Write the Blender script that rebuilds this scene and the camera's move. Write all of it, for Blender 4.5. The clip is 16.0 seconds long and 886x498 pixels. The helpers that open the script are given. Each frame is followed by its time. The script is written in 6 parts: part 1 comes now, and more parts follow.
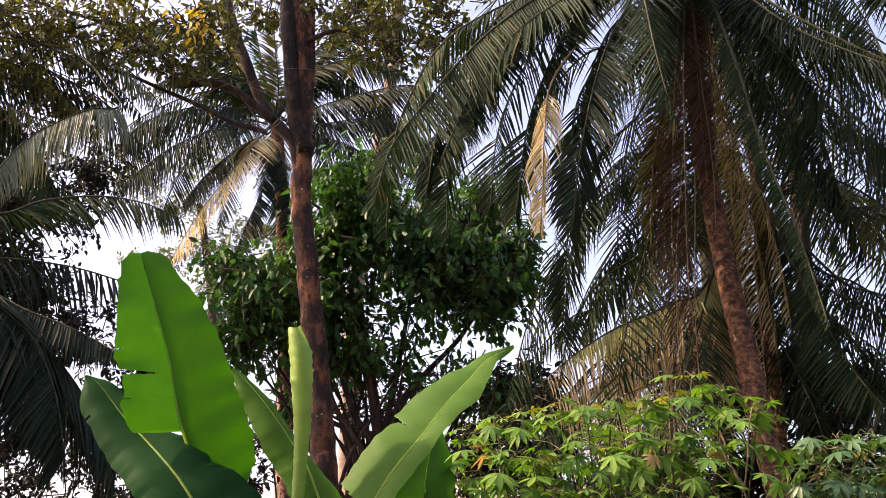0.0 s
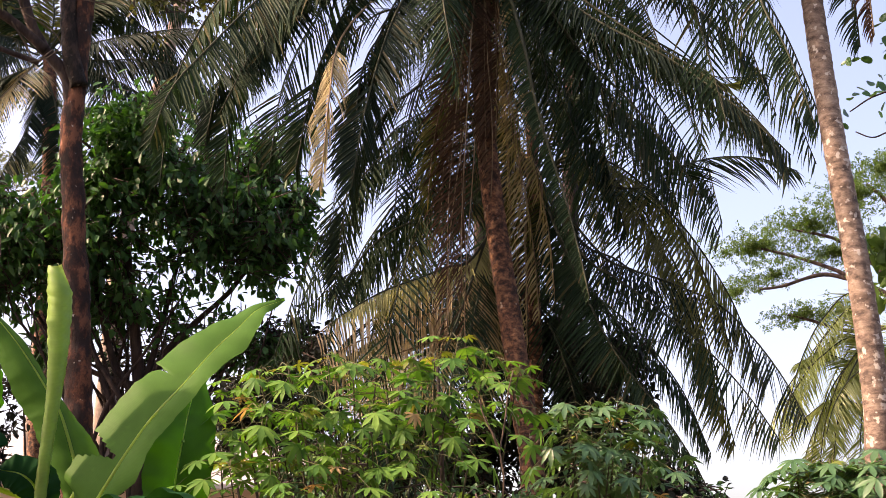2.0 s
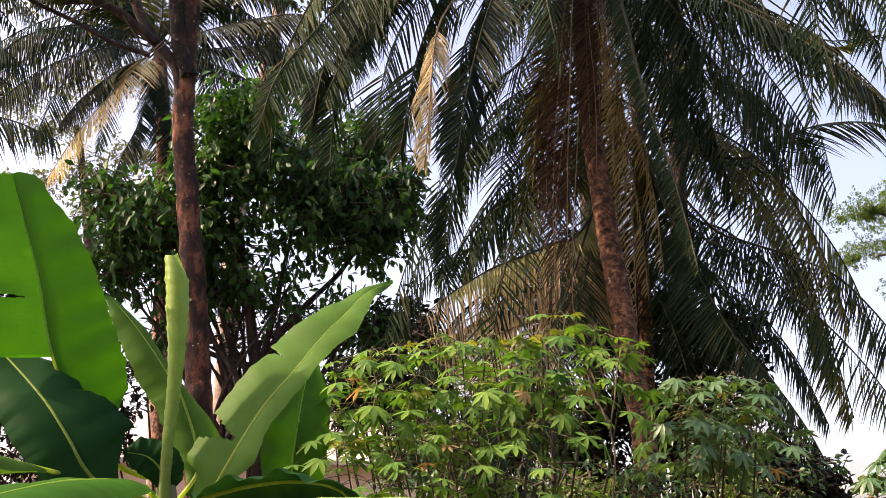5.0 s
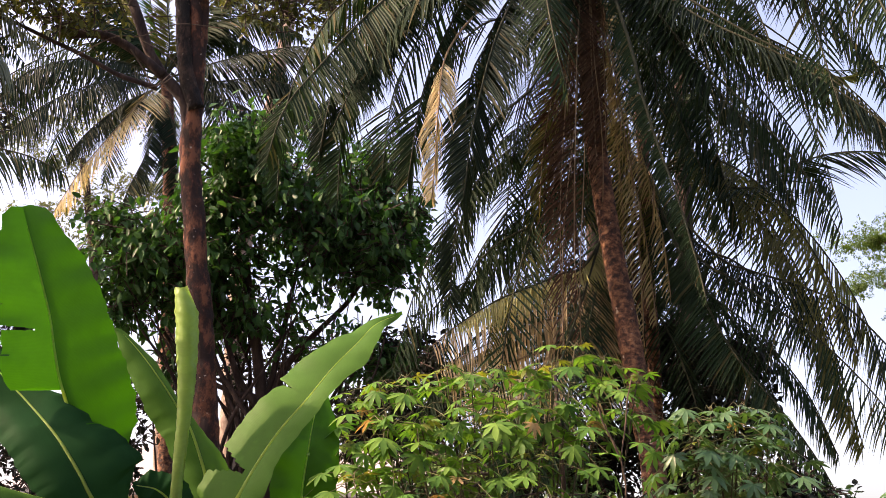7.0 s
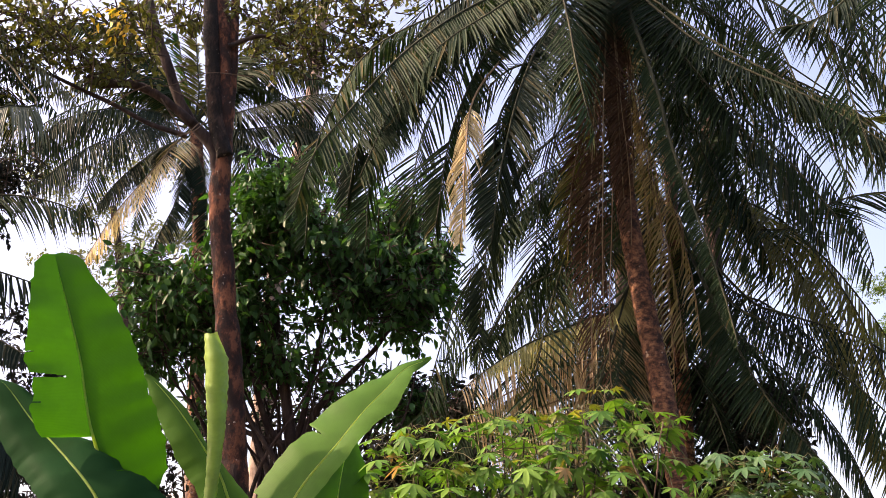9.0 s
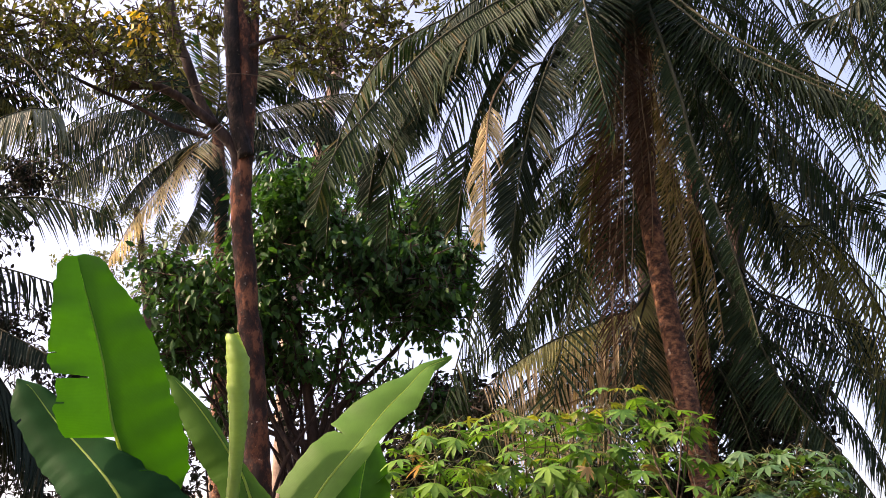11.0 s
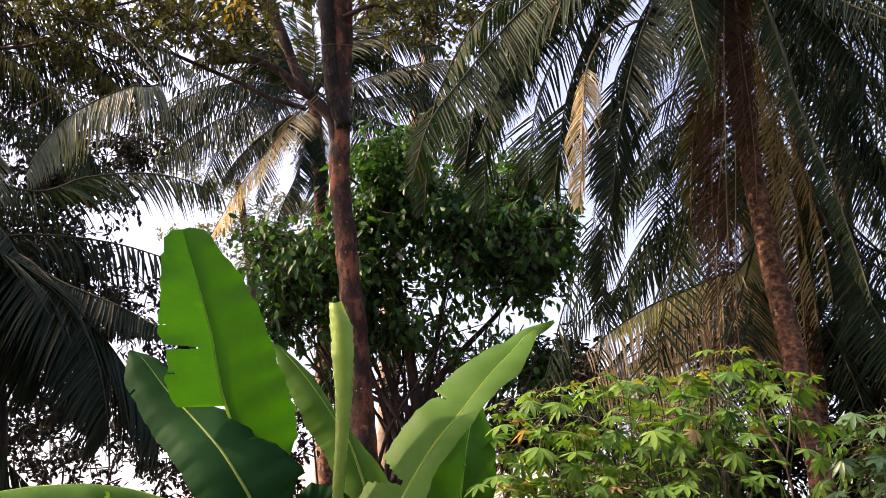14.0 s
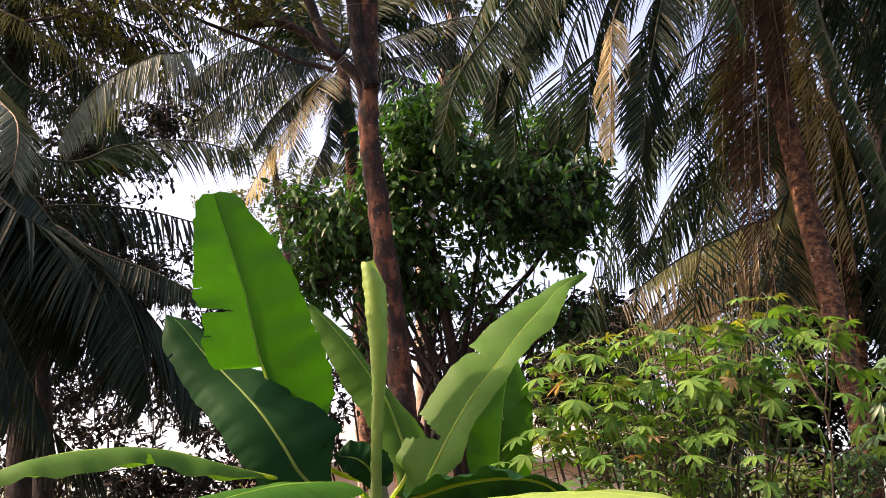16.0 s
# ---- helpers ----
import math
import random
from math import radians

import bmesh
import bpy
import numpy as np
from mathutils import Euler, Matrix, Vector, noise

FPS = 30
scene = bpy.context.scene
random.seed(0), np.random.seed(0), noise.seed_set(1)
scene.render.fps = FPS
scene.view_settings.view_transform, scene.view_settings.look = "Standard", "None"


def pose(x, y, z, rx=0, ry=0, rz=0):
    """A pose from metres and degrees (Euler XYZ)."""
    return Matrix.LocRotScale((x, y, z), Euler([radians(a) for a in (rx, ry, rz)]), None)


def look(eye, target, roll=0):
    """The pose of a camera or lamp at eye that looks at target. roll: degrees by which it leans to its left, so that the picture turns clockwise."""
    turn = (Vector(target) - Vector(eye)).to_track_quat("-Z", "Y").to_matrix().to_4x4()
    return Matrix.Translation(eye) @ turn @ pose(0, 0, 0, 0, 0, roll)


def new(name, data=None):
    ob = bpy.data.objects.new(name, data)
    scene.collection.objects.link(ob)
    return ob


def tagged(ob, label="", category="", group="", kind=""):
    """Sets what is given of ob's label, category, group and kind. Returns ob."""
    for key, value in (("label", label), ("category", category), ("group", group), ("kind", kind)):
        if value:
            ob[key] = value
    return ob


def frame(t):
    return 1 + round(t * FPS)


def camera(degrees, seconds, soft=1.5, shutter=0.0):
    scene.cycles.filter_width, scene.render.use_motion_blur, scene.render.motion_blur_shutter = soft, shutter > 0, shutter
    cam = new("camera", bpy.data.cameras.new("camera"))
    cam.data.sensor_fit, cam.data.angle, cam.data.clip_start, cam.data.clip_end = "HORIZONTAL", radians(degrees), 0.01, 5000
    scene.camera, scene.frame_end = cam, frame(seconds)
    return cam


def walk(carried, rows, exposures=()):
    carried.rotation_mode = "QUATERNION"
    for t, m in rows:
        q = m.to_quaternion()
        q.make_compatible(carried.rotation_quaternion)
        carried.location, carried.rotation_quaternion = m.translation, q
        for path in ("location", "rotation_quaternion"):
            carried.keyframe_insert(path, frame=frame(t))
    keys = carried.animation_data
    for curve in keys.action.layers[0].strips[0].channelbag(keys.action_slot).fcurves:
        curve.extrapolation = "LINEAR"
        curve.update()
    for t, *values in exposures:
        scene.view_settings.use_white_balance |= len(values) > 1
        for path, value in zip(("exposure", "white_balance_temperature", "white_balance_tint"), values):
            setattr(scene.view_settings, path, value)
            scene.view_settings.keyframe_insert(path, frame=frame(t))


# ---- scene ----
# ---- camera ----
cam = camera(41.67, 16.0, soft=0.62)
walk(cam, [
    (0, look((0.000, 0.000, 1.600), (-0.0016, 9.4285, 4.9326), -0.01)),
    (0.5, look((0.009, -0.002, 1.605), (0.5118, 9.3163, 5.1986), 0.33)),
    (1, look((-0.001, 0.026, 1.582), (1.4868, 9.3212, 4.9564), 0.42)),
    (1.5, look((0.004, 0.033, 1.570), (1.8163, 9.3723, 4.6520), 0.21)),
    (2, look((0.005, 0.033, 1.577), (1.9139, 9.3729, 4.5980), 0.23)),
    (2.5, look((0.004, 0.018, 1.584), (2.0221, 9.3687, 4.4965), 0.16)),
    (3, look((0.002, -0.002, 1.604), (1.8297, 9.4320, 4.3715), 0.16)),
    (3.5, look((0.006, 0.003, 1.602), (1.6655, 9.4653, 4.3777), 0.08)),
    (4, look((0.016, -0.011, 1.591), (1.5179, 9.4618, 4.4199), -0.00)),
    (4.5, look((0.016, -0.018, 1.591), (1.0311, 9.5317, 4.3789), 0.20)),
    (6.8, look((-0.023, -0.014, 1.594), (0.9725, 9.4595, 4.6367), 0.32)),
    (7, look((-0.014, -0.017, 1.593), (0.9443, 9.4546, 4.6540), 0.11)),
    (7.5, look((-0.013, -0.010, 1.601), (0.9131, 9.4581, 4.6813), 0.05)),
    (8, look((-0.016, -0.008, 1.599), (0.8560, 9.4570, 4.7044), 0.01)),
    (8.5, look((-0.016, -0.014, 1.590), (0.8487, 9.4301, 4.7620), 0.02)),
    (9, look((-0.017, -0.016, 1.590), (0.6912, 9.3524, 5.0154), 0.13)),
    (9.5, look((-0.009, -0.008, 1.593), (0.5737, 9.3812, 4.9855), 0.14)),
    (11.8, look((-0.007, -0.019, 1.588), (0.4480, 9.3639, 5.0170), 0.20)),
    (12, look((-0.011, -0.010, 1.587), (0.3265, 9.3779, 5.0147), 0.05)),
    (12.5, look((-0.012, -0.009, 1.588), (-0.0705, 9.3934, 4.9927), -0.02)),
    (13, look((-0.013, -0.019, 1.585), (-0.3853, 9.4327, 4.8286), 0.04)),
    (13.5, look((-0.010, -0.014, 1.596), (-0.4315, 9.4967, 4.6573), 0.00)),
    (14, look((-0.015, -0.003, 1.599), (-0.3335, 9.4892, 4.7291), 0.42)),
    (14.5, look((-0.012, 0.012, 1.596), (-0.3201, 9.5964, 4.4324), 1.19)),
    (15, look((-0.019, 0.014, 1.595), (-0.5574, 9.5393, 4.5933), 0.14)),
    (15.5, look((-0.003, -0.001, 1.585), (-0.7554, 9.4786, 4.6782), -0.95)),
    (16, look((0.004, 0.002, 1.585), (-0.6173, 9.5831, 4.3796), -0.94)),
], [(0, 1.63, 7450, 29)])

# ---- daylight: low warm sun from the left ----
SUN_AZ, SUN_EL = radians(-89), radians(41)
world = bpy.data.worlds.new("sky")
scene.world = world
world.use_nodes = True
wn = world.node_tree.nodes
sky = wn.new("ShaderNodeTexSky")
sky.sky_type, sky.sun_disc = "NISHITA", False
sky.sun_elevation, sky.sun_rotation = SUN_EL, SUN_AZ
sky.air_density, sky.dust_density, sky.ozone_density = 1.0, 5.0, 1.0
world.node_tree.links.new(sky.outputs[0], wn["Background"].inputs[0])
wn["Background"].inputs[1].default_value = 0.15
sun = new("sun", bpy.data.lights.new("sun", "SUN"))
sun.data.energy, sun.data.angle, sun.data.color = 3.3, radians(0.6), (1.0, 0.80, 0.58)
sun.matrix_world = look((0, 0, 20), (-math.sin(SUN_AZ) * math.cos(SUN_EL), -math.cos(SUN_AZ) * math.cos(SUN_EL), 20 - math.sin(SUN_EL)))


# ---- materials ----
def nodes_of(name):
    m = bpy.data.materials.new(name)
    m.use_nodes = True
    nt = m.node_tree
    return m, nt, nt.nodes["Principled BSDF"], nt.nodes["Material Output"]


def node(nt, kind, **values):
    n = nt.nodes.new(kind)
    for key, v in values.items():
        n.inputs[key.replace("_", " ")].default_value = v
    return n


def ramp(nt, source, stops):
    r = nt.nodes.new("ShaderNodeValToRGB")
    while len(r.color_ramp.elements) < len(stops):
        r.color_ramp.elements.new(0.5)
    for e, (p, c) in zip(r.color_ramp.elements, stops):
        e.position, e.color = p, (*c, 1)
    nt.links.new(source, r.inputs[0])
    return r.outputs[0]


def blend(nt, fac, a, b, mode="MIX"):
    mx = nt.nodes.new("ShaderNodeMix")
    mx.data_type, mx.blend_type = "RGBA", mode
    for sock, v in ((mx.inputs[0], fac), (mx.inputs[6], a), (mx.inputs[7], b)):
        if hasattr(v, "is_output"):
            nt.links.new(v, sock)
        elif isinstance(v, tuple):
            sock.default_value = (*v, 1)
        else:
            sock.default_value = v
    return mx.outputs[2]


def noise_tex(nt, scale, detail=4, rough=0.6, coord="Object", stretch=None):
    tc = nt.nodes.new("ShaderNodeTexCoord")
    src = tc.outputs[coord]
    if stretch:
        mp = nt.nodes.new("ShaderNodeMapping")
        mp.inputs["Scale"].default_value = stretch
        nt.links.new(src, mp.inputs[0])
        src = mp.outputs[0]
    n = node(nt, "ShaderNodeTexNoise", Scale=scale, Detail=detail, Roughness=rough)
    nt.links.new(src, n.inputs["Vector"])
    return n.outputs["Fac"]


def bump(nt, bsdf, height, strength, distance=0.01):
    b = node(nt, "ShaderNodeBump", Strength=strength, Distance=distance)
    nt.links.new(height, b.inputs["Height"])
    nt.links.new(b.outputs[0], bsdf.inputs["Normal"])
    return b


def leaf_mat(name, dark, mid, light, trans=0.35, rough=0.42, glow=None, scale=1.6, spec=0.35, veins=0.0, worn_lit=None):
    """Thin foliage: colour varies leaf by leaf and in broad patches; part of the light passes through."""
    m, nt, p, out = nodes_of(name)
    geo = nt.nodes.new("ShaderNodeNewGeometry")
    c1 = ramp(nt, geo.outputs["Random Per Island"], [(0.0, dark), (0.5, mid), (1.0, light)])
    patch = noise_tex(nt, scale, 3)
    c2 = ramp(nt, patch, [(0.3, tuple(0.62 * v for v in mid)), (0.7, light)])
    c = blend(nt, 0.45, c1, c2)
    # Some leaflets are tinted tan, as sunlit flecks among the dark ones.
    if worn_lit:
        c = blend(nt, ramp(nt, geo.outputs["Random Per Island"], [(0.9, (0, 0, 0)), (0.92, (0.85, 0.85, 0.85))]), c, worn_lit)
    if veins:
        uv = nt.nodes.new("ShaderNodeTexCoord")
        mp = nt.nodes.new("ShaderNodeMapping")
        mp.inputs["Scale"].default_value = (0.35, 1, 1)
        nt.links.new(uv.outputs["UV"], mp.inputs[0])
        w = node(nt, "ShaderNodeTexWave", Scale=veins, Distortion=3.0, Detail=3.0, Detail_Scale=0.6)
        w.bands_direction = "Y"
        nt.links.new(mp.outputs[0], w.inputs["Vector"])
        soft = noise_tex(nt, 9, 4)
        c = blend(nt, ramp(nt, w.outputs["Fac"], [(0.0, (0, 0, 0)), (1.0, (0.17, 0.17, 0.17))]), c, tuple(0.55 * v for v in mid))
        c = blend(nt, ramp(nt, soft, [(0.4, (0, 0, 0)), (0.75, (0.4, 0.4, 0.4))]), c, tuple(0.6 * v for v in dark))
        blotch = noise_tex(nt, 7, 6)
        c = blend(nt, ramp(nt, blotch, [(0.62, (0, 0, 0)), (0.78, (0.4, 0.4, 0.4))]), c, tuple(1.3 * v for v in light))
        bump(nt, p, w.outputs["Fac"], 0.07, 0.002)
    nt.links.new(c, p.inputs["Base Color"])
    p.inputs["Roughness"].default_value = rough
    p.inputs["Specular IOR Level"].default_value = spec
    tr = nt.nodes.new("ShaderNodeBsdfTranslucent")
    tint = blend(nt, 1.0, c, glow or (1.5, 1.5, 0.5), "MULTIPLY")
    nt.links.new(tint, tr.inputs[0])
    mix = nt.nodes.new("ShaderNodeMixShader")
    mix.inputs[0].default_value = trans
    nt.links.new(p.outputs[0], mix.inputs[1])
    nt.links.new(tr.outputs[0], mix.inputs[2])
    nt.links.new(mix.outputs[0], out.inputs[0])
    return m


def bark_mat(name, dark, mid, light, lichen=None, scale=9.0, stretch=(1, 1, 0.25), depth=0.02, lichen_at=0.63, tight=1.0):
    m, nt, p, out = nodes_of(name)
    grain = noise_tex(nt, scale, 8, 0.7, stretch=stretch)
    broad = noise_tex(nt, 1.3, 4)
    c = ramp(nt, grain, [(0.51 - 0.14 * tight, dark), (0.51, mid), (0.51 + 0.17 * tight, light)])
    c = blend(nt, ramp(nt, broad, [(0.4, (0, 0, 0)), (0.7, (0.55, 0.55, 0.55))]), c, dark)
    if lichen:
        spots = noise_tex(nt, 16, 3, 0.5)
        c = blend(nt, ramp(nt, spots, [(lichen_at, (0, 0, 0)), (lichen_at + 0.05, (0.8, 0.8, 0.8))]), c, lichen)
    nt.links.new(c, p.inputs["Base Color"])
    p.inputs["Roughness"].default_value = 0.9
    bump(nt, p, grain, 0.9, depth)
    return m


def plain_mat(name, a, b, rough=0.8, scale=4.0, strength=0.2):
    m, nt, p, out = nodes_of(name)
    f = noise_tex(nt, scale, 6)
    nt.links.new(ramp(nt, f, [(0.35, a), (0.7, b)]), p.inputs["Base Color"])
    p.inputs["Roughness"].default_value = rough
    bump(nt, p, noise_tex(nt, scale * 8, 5), strength, 0.005)
    return m


FROND = leaf_mat("palm_green", (0.006, 0.015, 0.008), (0.0135, 0.031, 0.0155), (0.038, 0.064, 0.031), 0.16, 0.66, (1.1, 1.4, 0.6), spec=0.1, worn_lit=(0.075, 0.068, 0.03))
FROND_OLIVE = leaf_mat("palm_olive", (0.03, 0.042, 0.013), (0.07, 0.08, 0.024), (0.15, 0.145, 0.05), 0.3, 0.5, spec=0.15)
# Sunlight on the ridge frond is put into this brighter olive.
FROND_OLIVE_LIT = leaf_mat("palm_olive_sunlit", (0.18, 0.185, 0.07), (0.34, 0.335, 0.14), (0.5, 0.48, 0.23), 0.3, 0.5, (1.2, 1.2, 0.6), spec=0.15)
# Dry fronds beside the trunk, with golden sunlight put into their colour.
FROND_GOLD = leaf_mat("palm_gold_sunlit", (0.14, 0.11, 0.045), (0.3, 0.245, 0.115), (0.5, 0.43, 0.23), 0.3, 0.6, (1.3, 1.2, 0.6), spec=0.1)
# Darker copy of the palm green, with shade put into the colour.
FROND_GREY = leaf_mat("palm_shade", (0.006, 0.013, 0.009), (0.012, 0.023, 0.016), (0.031, 0.049, 0.035), 0.08, 0.66, spec=0.08, worn_lit=(0.07, 0.068, 0.04))
# Pale base colour that carries the silvery light on these leaflets.
FROND_PALE = leaf_mat("palm_painted_sheen", (0.07, 0.09, 0.065), (0.13, 0.16, 0.115), (0.22, 0.25, 0.18), 0.15, 0.5, spec=0.2)
# Lighter frond copy: the sun on the far palm is put into it.
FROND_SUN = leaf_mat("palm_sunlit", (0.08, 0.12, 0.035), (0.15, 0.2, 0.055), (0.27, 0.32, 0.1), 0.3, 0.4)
FROND_DRY = leaf_mat("palm_straw", (0.24, 0.175, 0.11), (0.48, 0.38, 0.25), (0.68, 0.57, 0.4), 0.28, 0.6, (1.3, 1.2, 0.6), spec=0.1)
FROND_STRAW = leaf_mat("palm_yellow_straw", (0.28, 0.215, 0.105), (0.5, 0.415, 0.23), (0.7, 0.61, 0.38), 0.28, 0.6, (1.3, 1.2, 0.6), spec=0.1)
FROND_BROWN = leaf_mat("palm_dead", (0.028, 0.015, 0.01), (0.062, 0.035, 0.023), (0.16, 0.1, 0.06), 0.15, 0.75, (1.3, 1.0, 0.7), spec=0.1)
RIB = plain_mat("frond_rib", (0.012, 0.018, 0.007), (0.03, 0.036, 0.013), 0.85, 6)
RIB_DRY = plain_mat("dry_rib", (0.12, 0.075, 0.035), (0.26, 0.18, 0.09), 0.7, 6)
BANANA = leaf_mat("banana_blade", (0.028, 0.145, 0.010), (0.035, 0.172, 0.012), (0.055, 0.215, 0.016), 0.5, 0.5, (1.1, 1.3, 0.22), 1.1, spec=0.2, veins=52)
# Deeper green with the shade on the darker leaves put into it.
BANANA_DARK = leaf_mat("banana_blade_shade", (0.006, 0.034, 0.011), (0.008, 0.045, 0.015), (0.015, 0.062, 0.022), 0.14, 0.6, (1.2, 1.5, 0.4), 1.1, spec=0.02, veins=52)
BANANA_PALE = leaf_mat("banana_young", (0.17, 0.3, 0.06), (0.23, 0.38, 0.085), (0.32, 0.46, 0.13), 0.35, 0.38, (1.3, 1.4, 0.5), 2.0, veins=16)
MIDRIB = leaf_mat("banana_midrib", (0.26, 0.40, 0.10), (0.32, 0.46, 0.13), (0.38, 0.52, 0.16), 0.7, 0.45, (1.9, 1.75, 0.6))
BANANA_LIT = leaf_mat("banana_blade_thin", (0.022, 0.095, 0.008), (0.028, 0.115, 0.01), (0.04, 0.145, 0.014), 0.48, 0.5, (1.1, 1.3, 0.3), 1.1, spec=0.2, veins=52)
BANANA_MID = leaf_mat("banana_blade_mature", (0.044, 0.13, 0.024), (0.062, 0.165, 0.031), (0.1, 0.21, 0.046), 0.28, 0.5, (1.3, 1.5, 0.4), 1.1, spec=0.05, veins=52)
STEM = plain_mat("banana_stem", (0.12, 0.13, 0.05), (0.26, 0.25, 0.1), 0.5, 5)
CASSAVA = leaf_mat("cassava_leaf", (0.012, 0.07, 0.018), (0.05, 0.155, 0.034), (0.17, 0.31, 0.06), 0.34, 0.5, (1.25, 1.45, 0.5), 3, spec=0.1)
CASSAVA_YOUNG = leaf_mat("cassava_young", (0.085, 0.18, 0.03), (0.14, 0.24, 0.045), (0.2, 0.22, 0.06), 0.42, 0.4, (1.4, 1.2, 0.4), 3)
CASSAVA_DRY = leaf_mat("cassava_dry", (0.2, 0.13, 0.06), (0.32, 0.22, 0.1), (0.42, 0.33, 0.16), 0.35, 0.7, (1.2, 1.0, 0.6), 3)
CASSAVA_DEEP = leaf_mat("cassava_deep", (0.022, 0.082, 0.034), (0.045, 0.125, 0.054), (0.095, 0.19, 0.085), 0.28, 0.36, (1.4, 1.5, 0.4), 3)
PETIOLE = plain_mat("petiole_red", (0.06, 0.045, 0.018), (0.1, 0.12, 0.035), 0.5, 9)
TWIG = bark_mat("twig_bark", (0.05, 0.035, 0.025), (0.13, 0.09, 0.06), (0.24, 0.18, 0.12), None, 14)
DARKTWIG = bark_mat("shoot_bark", (0.02, 0.018, 0.01), (0.05, 0.045, 0.022), (0.1, 0.085, 0.045), None, 14)
MANGO = leaf_mat("dark_crown_leaf", (0.009, 0.032, 0.012), (0.026, 0.088, 0.032), (0.07, 0.18, 0.056), 0.28, 0.4, (1.3, 1.6, 0.4), 0.7, spec=0.22)
MANGO_SUN = leaf_mat("fresh_crown_leaf", (0.012, 0.055, 0.012), (0.022, 0.085, 0.018), (0.04, 0.12, 0.025), 0.2, 0.32, (1.4, 1.6, 0.4), 1.2)
CANOPY = leaf_mat("canopy_leaf", (0.022, 0.034, 0.013), (0.05, 0.068, 0.025), (0.13, 0.145, 0.05), 0.42, 0.4, (1.5, 1.4, 0.45), 0.8)
YELLOW = leaf_mat("yellowed_leaf", (0.4, 0.25, 0.02), (0.55, 0.4, 0.04), (0.6, 0.5, 0.08), 0.4, 0.5, (1.2, 1.1, 0.5), 2)
# Backlit and shaded growth: its darkness is put into the leaf colour.
DUSK = leaf_mat("shaded_shrub_leaf", (0.010, 0.014, 0.012), (0.018, 0.024, 0.02), (0.036, 0.04, 0.034), 0.15, 0.6, (1.2, 1.2, 0.9), 1.2, spec=0.1)
RAIN = leaf_mat("feathery_leaf", (0.035, 0.08, 0.02), (0.06, 0.12, 0.026), (0.1, 0.17, 0.036), 0.35, 0.5, (1.4, 1.5, 0.4), 0.5)
# Distant leaves, paled in their colour to imitate haze.
FARLEAF = leaf_mat("hazed_far_leaf", (0.07, 0.095, 0.055), (0.11, 0.14, 0.08), (0.17, 0.19, 0.11), 0.3, 0.6, None, 0.3)
BRIGHT = leaf_mat("bright_leaf", (0.035, 0.085, 0.02), (0.075, 0.15, 0.035), (0.15, 0.23, 0.06), 0.35, 0.42, (1.2, 1.3, 0.5), 3)
# Near-black bark: the shade on these trunks is put into the colour.
SHADEBARK = bark_mat("shaded_dark_bark", (0.005, 0.003, 0.003), (0.018, 0.011, 0.009), (0.09, 0.05, 0.035), (0.2, 0.17, 0.14), 7, (1, 1, 0.45), 0.1, 0.68, 0.6)
REDBARK = bark_mat("red_bark", (0.024, 0.012, 0.010), (0.074, 0.026, 0.015), (0.25, 0.095, 0.048), (0.58, 0.52, 0.44), 8, (1, 1, 0.55), 0.05, 0.69, 0.5)
PALMBARK = bark_mat("palm_bark", (0.024, 0.011, 0.008), (0.14, 0.06, 0.032), (0.34, 0.17, 0.085), (0.4, 0.32, 0.24), 14, (1, 1, 1.3), 0.03, 0.67, 0.7)
PALMGREY = bark_mat("grey_palm_bark", (0.06, 0.042, 0.034), (0.2, 0.145, 0.11), (0.36, 0.285, 0.225), (0.5, 0.46, 0.4), 12, (0.8, 0.8, 1.5), 0.015, 0.6)
PALEBARK = bark_mat("pale_bark", (0.13, 0.095, 0.075), (0.24, 0.185, 0.15), (0.36, 0.29, 0.24), None, 6, (1, 1, 0.5), 0.006)
DARKBARK = bark_mat("dark_bark", (0.018, 0.011, 0.01), (0.05, 0.031, 0.026), (0.12, 0.078, 0.062), None, 9)
SOIL = plain_mat("soil_and_litter", (0.06, 0.045, 0.03), (0.11, 0.1, 0.045), 0.95, 1.5, 0.6)
WALLPINK = plain_mat("rose_render", (0.62, 0.46, 0.42), (0.7, 0.55, 0.5), 0.85, 1.5)
ROOFTIN = plain_mat("roof_sheet", (0.3, 0.27, 0.25), (0.45, 0.41, 0.38), 0.5, 2)
DARKGLASS = plain_mat("window_glass", (0.03, 0.035, 0.04), (0.05, 0.055, 0.06), 0.12, 2, 0.0)
FRAMEWOOD = plain_mat("frame_wood", (0.2, 0.12, 0.08), (0.3, 0.2, 0.13), 0.6, 5)


# ---- geometry helpers ----
def vec(p):
    return np.array(p, dtype=float)


def unit(v):
    return v / (np.linalg.norm(v) + 1e-9)


def spline(points, n):
    """n+1 points on a smooth curve through the given ones, at even steps."""
    p = np.array(points, dtype=float)
    p = np.vstack([2 * p[0] - p[1], p, 2 * p[-1] - p[-2]])
    out = []
    for i in range(1, len(p) - 2):
        for u in np.linspace(0, 1, 24, endpoint=False):
            a, b, c, d = p[i - 1 : i + 3]
            out.append(0.5 * (2 * b + (c - a) * u + (2 * a - 5 * b + 4 * c - d) * u**2 + (3 * b - a - 3 * c + d) * u**3))
    out.append(p[-2])
    out = np.array(out)
    s = np.concatenate([[0], np.cumsum(np.linalg.norm(np.diff(out, axis=0), axis=1))])
    t = np.linspace(0, s[-1], n + 1)
    return np.stack([np.interp(t, s, out[:, k]) for k in range(3)], 1), s[-1]


